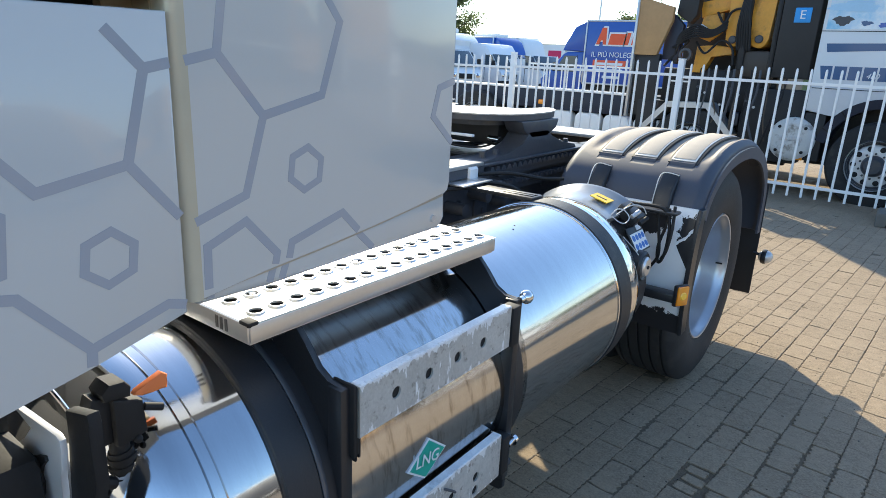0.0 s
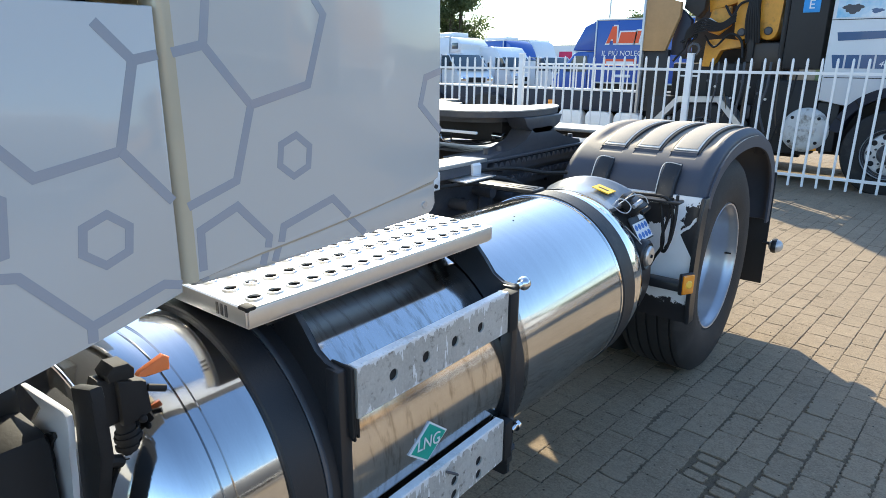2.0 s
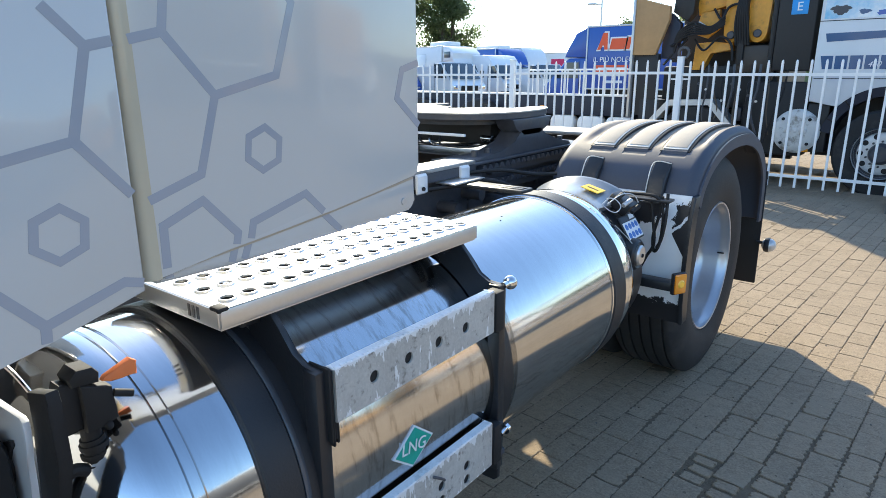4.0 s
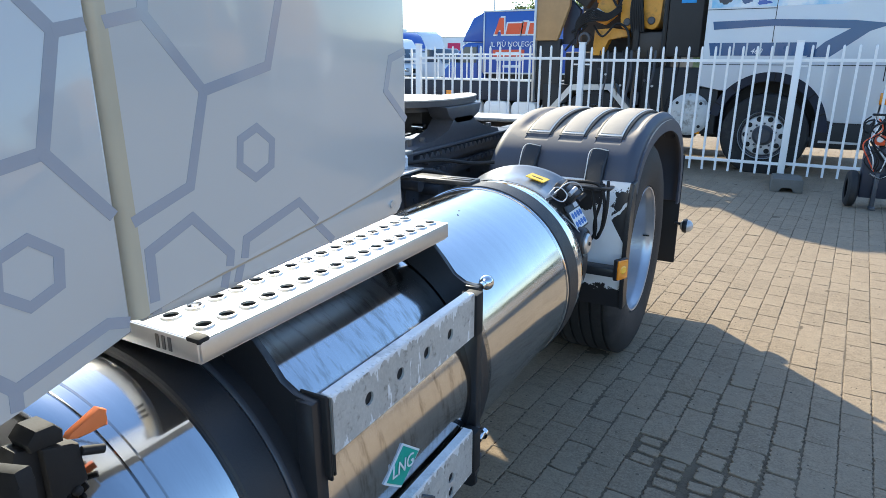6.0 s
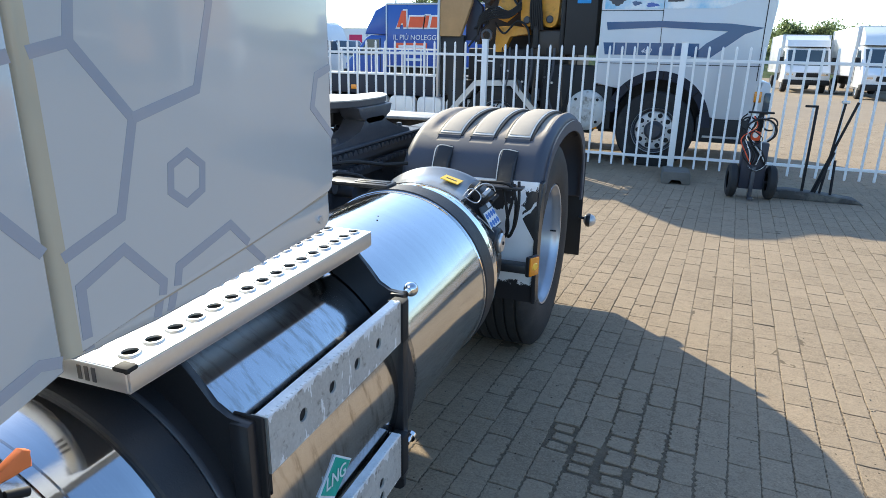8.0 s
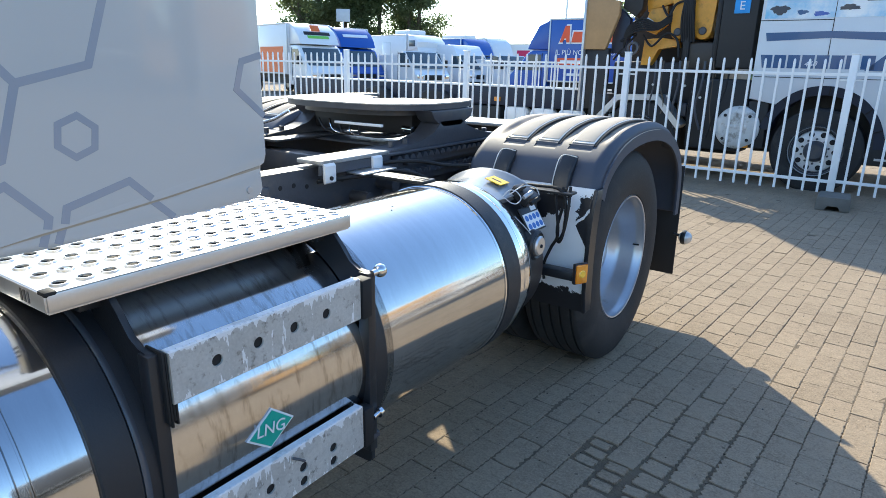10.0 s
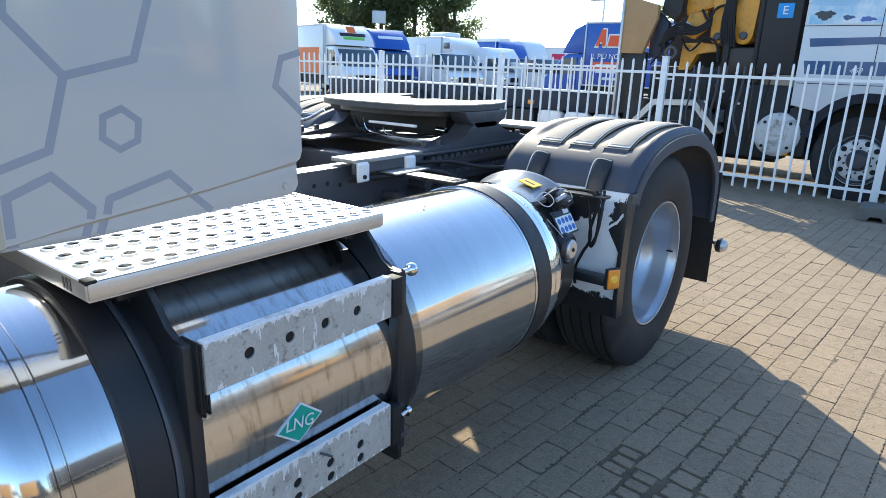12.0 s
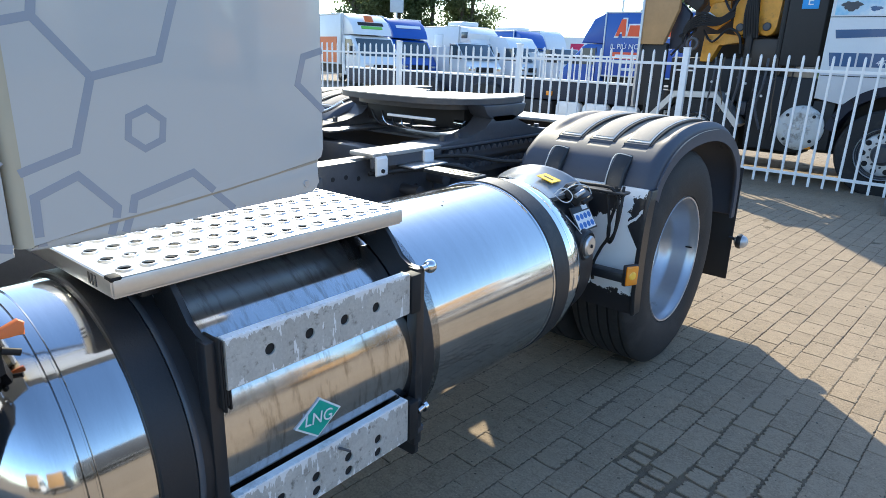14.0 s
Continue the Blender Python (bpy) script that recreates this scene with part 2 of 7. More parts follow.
def torn_white():
    """White paint over black plastic, flaked away at the foot and along one side with ragged edges."""
    m = surface("flaked_white_paint", (0.82, 0.83, 0.84), 0.35, vary=0.05, grain=30)
    n, l = m.node_tree.nodes, m.node_tree.links
    p = n["Principled BSDF"]
    tc, sep = n.new("ShaderNodeTexCoord"), n.new("ShaderNodeSeparateXYZ")
    l.new(tc.outputs["Object"], sep.inputs[0])

    def maths(op, a, b):
        t = n.new("ShaderNodeMath")
        t.operation = op
        for k, v in enumerate((a, b)):
            if isinstance(v, (int, float)):
                t.inputs[k].default_value = v
            else:
                l.new(v, t.inputs[k])
        return t.outputs[0]

    wob = n.new("ShaderNodeTexNoise")
    wob.inputs["Scale"].default_value, wob.inputs["Detail"].default_value, wob.inputs["Roughness"].default_value = 22.0, 6.0, 0.7
    l.new(tc.outputs["Object"], wob.inputs["Vector"])
    w = maths("MULTIPLY", maths("SUBTRACT", wob.outputs["Fac"], 0.5), 0.13)
    x, z = sep.outputs[0], sep.outputs[2]
    foot = maths("SUBTRACT", maths("ADD", 0.452, w), z)
    side = maths("MINIMUM", maths("SUBTRACT", maths("ADD", x, w), -0.052), maths("SUBTRACT", maths("ADD", 0.832, w), z))
    side = maths("MINIMUM", side, maths("SUBTRACT", maths("ADD", z, maths("MULTIPLY", x, 1.6)), 0.640))
    slash = maths("ABSOLUTE", maths("SUBTRACT", maths("SUBTRACT", z, maths("MULTIPLY", x, 1.08)), maths("ADD", 0.782, maths("MULTIPLY", w, 0.35))), 0.0)
    side = maths("MINIMUM", side, maths("SUBTRACT", slash, 0.0075))
    back = maths("MINIMUM", maths("SUBTRACT", maths("ADD", -0.090, w), x), maths("SUBTRACT", maths("ADD", z, w), maths("ADD", 0.835, maths("MULTIPLY", x, 0.6))))
    back = maths("MINIMUM", back, maths("SUBTRACT", maths("ADD", 0.829, maths("MULTIPLY", w, 0.5)), z))
    side = maths("MAXIMUM", side, back)
    mask = maths("GREATER_THAN", maths("MAXIMUM", foot, side), 0.0)
    old = p.inputs["Base Color"].links[0].from_socket
    blend = n.new("ShaderNodeMix")
    blend.data_type = "RGBA"
    l.new(mask, blend.inputs["Factor"])
    l.new(old, blend.inputs["A"])
    blend.inputs["B"].default_value = (0.02, 0.02, 0.023, 1)
    l.new(blend.outputs["Result"], p.inputs["Base Color"])
    return m


def paint_runs(z0, z1):
    """Weathered zinc with white paint left along the upper edge and in runs down the face."""
    m = surface("weathered_zinc", (0.50, 0.485, 0.45), 0.5, 0.15, vary=0.35, grain=170, blotch=14, bump=0.35, dirt=(0.20, 0.185, 0.16), dirt_at=0.64, dirt_width=0.15, dirt_scale=55)
    n, l = m.node_tree.nodes, m.node_tree.links
    p = n["Principled BSDF"]
    tc, sep = n.new("ShaderNodeTexCoord"), n.new("ShaderNodeSeparateXYZ")
    l.new(tc.outputs["Object"], sep.inputs[0])

    def maths(op, a, b):
        t = n.new("ShaderNodeMath")
        t.operation = op
        for k, v in enumerate((a, b)):
            if isinstance(v, (int, float)):
                t.inputs[k].default_value = v
            else:
                l.new(v, t.inputs[k])
        return t.outputs[0]

    def streaks(sy, sz):
        mp, t = n.new("ShaderNodeMapping"), n.new("ShaderNodeTexNoise")
        mp.inputs["Scale"].default_value = (1, sy, sz)
        t.inputs["Scale"].default_value, t.inputs["Detail"].default_value, t.inputs["Roughness"].default_value = 1.0, 5.0, 0.65
        l.new(tc.outputs["Object"], mp.inputs[0])
        l.new(mp.outputs[0], t.inputs["Vector"])
        return t.outputs["Fac"]

    up = maths("DIVIDE", maths("SUBTRACT", sep.outputs[2], z0), z1 - z0)
    runs = maths("ADD", streaks(42.0, 9.0), maths("MULTIPLY", maths("POWER", maths("ABSOLUTE", maths("SUBTRACT", maths("MULTIPLY", up, 1.9), 0.9), 0.0), 5.0), 0.19))
    flecks = maths("MULTIPLY", maths("GREATER_THAN", streaks(190.0, 150.0), 0.66), 0.5)
    mask = maths("MINIMUM", maths("MAXIMUM", maths("GREATER_THAN", runs, 0.625), flecks), 1.0)
    old = p.inputs["Base Color"].links[0].from_socket
    blend = n.new("ShaderNodeMix")
    blend.data_type = "RGBA"
    l.new(mask, blend.inputs["Factor"])
    l.new(old, blend.inputs["A"])
    blend.inputs["B"].default_value = (0.80, 0.80, 0.79, 1)
    l.new(blend.outputs["Result"], p.inputs["Base Color"])
    return m


def tint_sunlit_dust(m, tint, low, high):
    """Tints what faces up, sunlit tone and dust in one, thinning out with a ragged edge."""
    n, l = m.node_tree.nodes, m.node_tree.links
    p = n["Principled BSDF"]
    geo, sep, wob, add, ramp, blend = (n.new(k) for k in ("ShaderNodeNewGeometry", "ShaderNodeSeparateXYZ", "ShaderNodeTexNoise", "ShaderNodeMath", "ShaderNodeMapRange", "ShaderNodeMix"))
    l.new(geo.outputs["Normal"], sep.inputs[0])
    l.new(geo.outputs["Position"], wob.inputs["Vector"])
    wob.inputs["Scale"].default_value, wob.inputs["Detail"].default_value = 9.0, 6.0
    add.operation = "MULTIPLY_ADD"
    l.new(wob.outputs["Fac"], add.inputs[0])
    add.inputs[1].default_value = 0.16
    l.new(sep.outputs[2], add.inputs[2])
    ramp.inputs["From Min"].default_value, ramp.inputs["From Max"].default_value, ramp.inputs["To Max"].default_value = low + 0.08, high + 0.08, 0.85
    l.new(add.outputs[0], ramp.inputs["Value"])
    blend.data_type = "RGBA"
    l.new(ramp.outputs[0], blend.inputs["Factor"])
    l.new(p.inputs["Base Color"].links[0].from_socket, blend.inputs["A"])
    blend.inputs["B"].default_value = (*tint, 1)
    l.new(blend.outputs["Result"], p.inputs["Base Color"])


# Tan of the sunlit crown, put into the colour together with its dust.
tint_sunlit_dust(FENDER, (0.40, 0.315, 0.225), 0.86, 0.95)
FLAKED = torn_white()


# ---- building blocks ----
def part(name, bm, material, parent=None, label="", smooth=35, matrix=None):
    """One mesh object out of a bmesh, under a thing or a part."""
    me = bpy.data.meshes.new(name)
    bmesh.ops.recalc_face_normals(bm, faces=bm.faces)
    bm.to_mesh(me)
    bm.free()
    me.materials.append(material)
    if smooth:
        me.polygons.foreach_set("use_smooth", [True] * len(me.polygons))
        me.set_sharp_from_angle(angle=radians(smooth))
    ob = new(name, me)
    if parent:
        ob.parent = parent
    if matrix:
        ob.matrix_basis = matrix
    if label:
        ob["label"] = label
    return ob


def thing(name, m, label, category, group="", kind="", parent=None):
    ob = new(name)
    ob.empty_display_size = 0.1
    if parent:
        ob.parent = parent
    ob.matrix_basis = m
    return tagged(ob, label, category, group, kind)


def box(bm, x0, x1, y0, y1, z0, z1, r=0.0, seg=2):
    vs = bmesh.ops.create_cube(bm, size=1.0)["verts"]
    for v in vs:
        v.co = Vector((x0 + (v.co.x + 0.5) * (x1 - x0), y0 + (v.co.y + 0.5) * (y1 - y0), z0 + (v.co.z + 0.5) * (z1 - z0)))
    if r:
        bmesh.ops.bevel(bm, geom=list({e for v in vs for e in v.link_edges}), offset=r, segments=seg, affect="EDGES", profile=0.5)
    return bm


def B(*a, r=0.0, seg=2):
    return box(bmesh.new(), *a, r=r, seg=seg)


def place2(axis, a, b, c):
    return Vector({"x": (c, a, b), "y": (a, c, b), "z": (a, b, c)}[axis])


def prism(bm, poly, axis, a, b, r=0.0, seg=2):
    """A polygon drawn in the plane across an axis, drawn out from a to b."""
    lo = [bm.verts.new(place2(axis, u, v, a)) for u, v in poly]
    hi = [bm.verts.new(place2(axis, u, v, b)) for u, v in poly]
    n = len(poly)
    bm.faces.new(lo), bm.faces.new(hi)
    for k in range(n):
        bm.faces.new((lo[k], lo[(k + 1) % n], hi[(k + 1) % n], hi[k]))
    if r:
        ends = set(lo), set(hi)
        edges = [e for e in {e for v in lo + hi for e in v.link_edges} if any(e.verts[0] in s and e.verts[1] in s for s in ends)]
        bmesh.ops.bevel(bm, geom=edges, offset=r, segments=seg, affect="EDGES", profile=0.5)
    return bm


def P(poly, axis, a, b, r=0.0, seg=2):
    return prism(bmesh.new(), poly, axis, a, b, r, seg)


def lathe(bm, prof, axis, cu, cv, n=64, a0=0.0, a1=360.0, closed=False):
    """Turns a profile of (radius, place along the axis) about an axis; closed joins its last point to its first."""
    full = a1 - a0 >= 359.9
    angles = [radians(a0 + (a1 - a0) * k / n) for k in range(n if full else n + 1)]
    rings = []
    for a in angles:
        rings.append([bm.verts.new(place2(axis, cu + r * math.cos(a), cv + r * math.sin(a), t)) for r, t in prof])
    m = len(prof)
    for k in range(len(rings) if full else len(rings) - 1):
        p, q = rings[k], rings[(k + 1) % len(rings)]
        for j in range(m if closed else m - 1):
            vs = [p[j], p[(j + 1) % m], q[(j + 1) % m], q[j]]
            bm.faces.new(vs)
    if closed and not full:
        bm.faces.new(rings[0]), bm.faces.new(rings[-1])
    bmesh.ops.remove_doubles(bm, verts=[v for ring in rings for v in ring], dist=1e-5)
    return bm


def L(prof, axis, cu, cv, n=64, a0=0.0, a1=360.0, closed=False):
    return lathe(bmesh.new(), prof, axis, cu, cv, n, a0, a1, closed)


def rod(bm, a, b, r, n=12, r2=None):
    a, b = Vector(a), Vector(b)
    d = b - a
    m = Matrix.Translation((a + b) / 2) @ d.to_track_quat("Z", "Y").to_matrix().to_4x4()
    bmesh.ops.create_cone(bm, cap_ends=True, segments=n, radius1=r, radius2=r if r2 is None else r2, depth=d.length, matrix=m)
    return bm


def curve_points(pts, steps=6):
    pts = [Vector(p) for p in pts]
    out = []
    for k in range(len(pts) - 1):
        p0, p1, p2, p3 = pts[max(k - 1, 0)], pts[k], pts[k + 1], pts[min(k + 2, len(pts) - 1)]
        for s in range(steps):
            t = s / steps
            out.append(0.5 * (2 * p1 + (p2 - p0) * t + (2 * p0 - 5 * p1 + 4 * p2 - p3) * t * t + (3 * p1 - p0 - 3 * p2 + p3) * t ** 3))
    return out + [pts[-1]]


def tube(bm, pts, r, n=8, steps=6):
    pts = curve_points(pts, steps) if steps else [Vector(p) for p in pts]
    rings, side = [], None
    for k, p in enumerate(pts):
        d = (pts[min(k + 1, len(pts) - 1)] - pts[max(k - 1, 0)]).normalized()
        if side is None:
            side = d.orthogonal().normalized()
        side = (side - d * side.dot(d)).normalized()
        up = d.cross(side)
        rings.append([bm.verts.new(p + r * (math.cos(6.2832 * j / n) * side + math.sin(6.2832 * j / n) * up)) for j in range(n)])
    for p, q in zip(rings, rings[1:]):
        for j in range(n):
            bm.faces.new((p[j], p[(j + 1) % n], q[(j + 1) % n], q[j]))
    bm.faces.new(rings[0]), bm.faces.new(rings[-1])
    return bm


def T(pts, r, n=8, steps=6):
    return tube(bmesh.new(), pts, r, n, steps)


def arc(cu, cv, r, a0, a1, n=16):
    return [(cu + r * math.cos(radians(a0 + (a1 - a0) * k / n)), cv + r * math.sin(radians(a0 + (a1 - a0) * k / n))) for k in range(n + 1)]


def ball(bm, c, r, n=16):
    bmesh.ops.create_uvsphere(bm, u_segments=n, v_segments=n // 2, radius=r, matrix=Matrix.Translation(c))
    return bm


def words(name, text, size, m, material, parent, label="", lean=0.0, deep=0.002):
    """Lettering as a thin mesh in Blender's own font, standing in its local xy plane."""
    cu = bpy.data.curves.new(name, "FONT")
    cu.body, cu.size, cu.extrude, cu.shear = text, size, deep, lean
    cu.align_x, cu.align_y = "CENTER", "CENTER"
    cu.resolution_u = 3
    tmp = bpy.data.objects.new(name, cu)
    scene.collection.objects.link(tmp)
    me = bpy.data.meshes.new_from_object(tmp.evaluated_get(bpy.context.evaluated_depsgraph_get()))
    bpy.data.objects.remove(tmp)
    bpy.data.curves.remove(cu)
    me.materials.clear()
    me.materials.append(material)
    ob = new(name, me)
    ob.parent = parent
    ob.matrix_basis = m
    if label:
        ob["label"] = label
    return ob


def strip(bm, pts, width, axis, a, b):
    """A band of one width along a line drawn in the plane across an axis, mitred at its bends."""
    pts = [Vector(p) for p in pts]
    left, right = [], []
    for k, p in enumerate(pts):
        d0 = (p - pts[k - 1]).normalized() if k else (pts[1] - p).normalized()
        d1 = (pts[k + 1] - p).normalized() if k < len(pts) - 1 else d0
        t = (d0 + d1).normalized()
        nrm = Vector((-t.y, t.x)) * (width / 2) / max(0.5, t.dot(d1))
        left.append(p + nrm)
        right.append(p - nrm)
    return prism(bm, left + right[::-1], axis, a, b)


TO_SIDE = Matrix(((0, 0, 1, 0), (1, 0, 0, 0), (0, 1, 0, 0), (0, 0, 0, 1)))      # xy plane -> facing +x
TO_FRONT = Matrix(((1, 0, 0, 0), (0, 0, -1, 0), (0, 1, 0, 0), (0, 0, 0, 1)))    # xy plane -> facing -y


# ---- the tractor unit: its own axes are x outwards, y rearwards, z up ----
PIVOT_Y = -3.228
TRUCK_M = Matrix.Translation((0, PIVOT_Y, 0.5)) @ Matrix.Rotation(radians(0.73), 4, "X") @ Matrix.Translation((0, -PIVOT_Y, -0.5))
truck = thing("tractor_truck", TRUCK_M, "white tractor truck with silver gas tank and grey rear fenders", "truck")
CX, CZ, CR = -0.335, 0.615, 0.303   # the tank's axis and radius


def build_cab():
    body = bmesh.new()
    box(body, -2.47, -0.13, -5.1, -2.585, 1.12, 3.45, r=0.12, seg=4)
    box(body, -2.0, -0.60, -5.0, -2.75, 1.0, 1.14)
    cab = part("cab", body, WHITE, truck, "white lacquered cab shell")
    crease = [(-2.53, 1.084), (-2.456, 1.091), (-2.36, 1.101), (-2.26, 1.113), (-2.16, 1.127), (-2.075, 1.138)]
    rear = P(crease + [(-2.065, 1.143), (-2.060, 1.158), (-2.060, 3.45), (-2.553, 3.45), (-2.553, 1.074), (-2.549, 1.073)], "x", -0.062, -0.030, r=0.004, seg=3)
    rear_panel = part("side_panel", rear, WHITE, cab, "white rear side panel with blue-grey honeycomb lines", smooth=50)
    low = [(-2.551, 1.070), (-2.45, 1.069), (-2.30, 1.074), (-2.12, 1.079)] + arc(-2.087, 1.097, 0.016, -90, 0, 5) + [(-2.071, 1.143), (-2.16, 1.132), (-2.26, 1.118), (-2.36, 1.106), (-2.456, 1.096), (-2.551, 1.086)]
    skirt = part("panel_skirt", P(low, "x", -0.062, -0.0335, r=0.004, seg=3), WHITE, cab, smooth=50)
    part("plug", L([(0.0, -0.0315), (0.006, -0.0315), (0.007, -0.0345)], "x", -2.10, 1.098, 12), SILVER, skirt)
    # Brown-grey strip paints the soft shading that runs along the crease.
    part("crease_seal", strip(bmesh.new(), [(y, z - 0.0014) for y, z in crease], 0.0052, "x", -0.0345, -0.0328), CREASE, cab, "tan strip painted as the shading of the crease")
    front = P([(-2.570, 1.0685), (-2.62, 1.056), (-2.682, 1.0395), (-2.775, 1.0195), (-3.0, 0.955), (-3.7, 0.78), (-3.7, 1.392), (-2.568, 1.400)], "x", -0.11, -0.026, r=0.003, seg=2)
    front_panel = part("side_panel", front, WHITE, cab, "white lower front panel with blue-grey honeycomb lines", smooth=50)
    part("door", P([(-3.9, 1.405), (-2.567, 1.412), (-2.567, 3.4), (-3.9, 3.4)], "x", -0.12, -0.028, r=0.008, seg=3), WHITE, cab, smooth=50)
    part("seam", B(-0.125, -0.095, -2.60, -2.55, 1.09, 3.4), CREAM, cab, "seam between the side panels, tinted with warm reflected light")
    nose = [(-0.0298, -2.546)] + [(-0.0438 + 0.014 * math.sin(radians(a)), -2.5532 - 0.0125 * math.cos(radians(a))) for a in range(90, -1, -10)]
    part("leading_edge", P(nose + [(-0.066, -2.5657), (-0.066, -2.546)], "z", 1.076, 3.45), SEAM_EDGE, rear_panel, "rounded leading edge tinted cream as the yard's reflection", smooth=50)
    part("panel_return", B(-0.095, -0.060, -2.5672, -2.5660, 1.076, 3.4), CREAM, cab, "return between the side panels, tinted tan as its shading")
    part("seam_seal", B(-0.13, -0.112, -3.9, -2.57, 1.38, 1.42), GAP, cab)
    part("underside", B(-2.35, -0.16, -4.9, -2.62, 1.095, 1.118, r=0.004), TRUCK_WHITE, cab, "white cab floor seen from below")
    back = bmesh.new()
    box(back, -2.45, -0.15, -2.585, -2.565, 1.10, 3.4, r=0.004)
    part("rear_wall", back, TRUCK_WHITE, cab, "white rear wall of the cab")
    far_fairing = P([(-2.056, 1.08), (-2.056, 3.45), (-2.566, 3.45), (-2.566, 1.07)], "x", -2.47, -2.44, r=0.007)
    part("side_panel", far_fairing, WHITE, cab, "white side panel on the far side")
    part("panel_stay", rod(bmesh.new(), (-0.06, -2.14, 1.7), (-0.30, -2.57, 1.7), 0.012), GAP, cab)
    wide = 0.0112
    lines_rear = [[(-2.5500, 1.3515), (-2.510, 1.361), (-2.450, 1.289), (-2.480, 1.195), (-2.5500, 1.1725)],
                  [(-2.510, 1.361), (-2.498, 1.433)], [(-2.450, 1.289), (-2.355, 1.312), (-2.322, 1.405), (-2.369, 1.463), (-2.454, 1.456)],
                  [(-2.5385, 1.088), (-2.537, 1.140), (-2.482, 1.162), (-2.436, 1.111), (-2.4395, 1.0965)],
                  [(-2.4165, 1.0995), (-2.411, 1.121), (-2.318, 1.146), (-2.2855, 1.1135)],
                  [(-2.060, 1.329), (-2.101, 1.318), (-2.115, 1.273), (-2.060, 1.226)]]
    for k, line in enumerate(lines_rear):
        part("decal", strip(bmesh.new(), line, wide, "x", -0.0305, -0.02965 + 0.00004 * k), DECAL, rear_panel, smooth=0)
    for line in ([(-2.440, 1.0935), (-2.4475, 1.0725)], [(-2.4175, 1.0970), (-2.4275, 1.0725)], [(-2.5355, 1.085), (-2.5355, 1.074)]):
        part("decal", strip(bmesh.new(), line, wide, "x", -0.0340, -0.0331), DECAL, skirt, smooth=0)
    part("decal", strip(bmesh.new(), [(-2.286, 1.1120), (-2.250, 1.0775)], wide, "x", -0.0340, -0.0331), DECAL, skirt, smooth=0)
    lines_front = [[(-2.634, 1.381), (-2.598, 1.343), (-2.623, 1.248), (-2.712, 1.230), (-2.748, 1.272), (-2.80, 1.285)],
                   [(-2.598, 1.343), (-2.5695, 1.3493)], [(-2.623, 1.248), (-2.5705, 1.184)],
                   [(-2.80, 1.145), (-2.741, 1.133), (-2.680, 1.0600), (-2.5927, 1.086), (-2.5715, 1.0795)],
                   [(-2.680, 1.060), (-2.6815, 1.0415)], [(-2.775, 1.232), (-2.744, 1.212), (-2.750, 1.16), (-2.80, 1.15)]]
    for k, line in enumerate(lines_front):
        part("decal", strip(bmesh.new(), line, wide, "x", -0.0265, -0.02565 + 0.00004 * k), DECAL, front_panel, smooth=0)
    for owner, cy, cz, x in ((rear_panel, -2.384, 1.217, -0.0295), (front_panel, -2.6515, 1.1535, -0.0255)):
        part("decal", L([(0.0230, x - 0.0017), (0.0230, x), (0.0340, x), (0.0340, x - 0.0017)], "x", cy, cz, 6, 82, 442, closed=True), DECAL, owner, smooth=0)


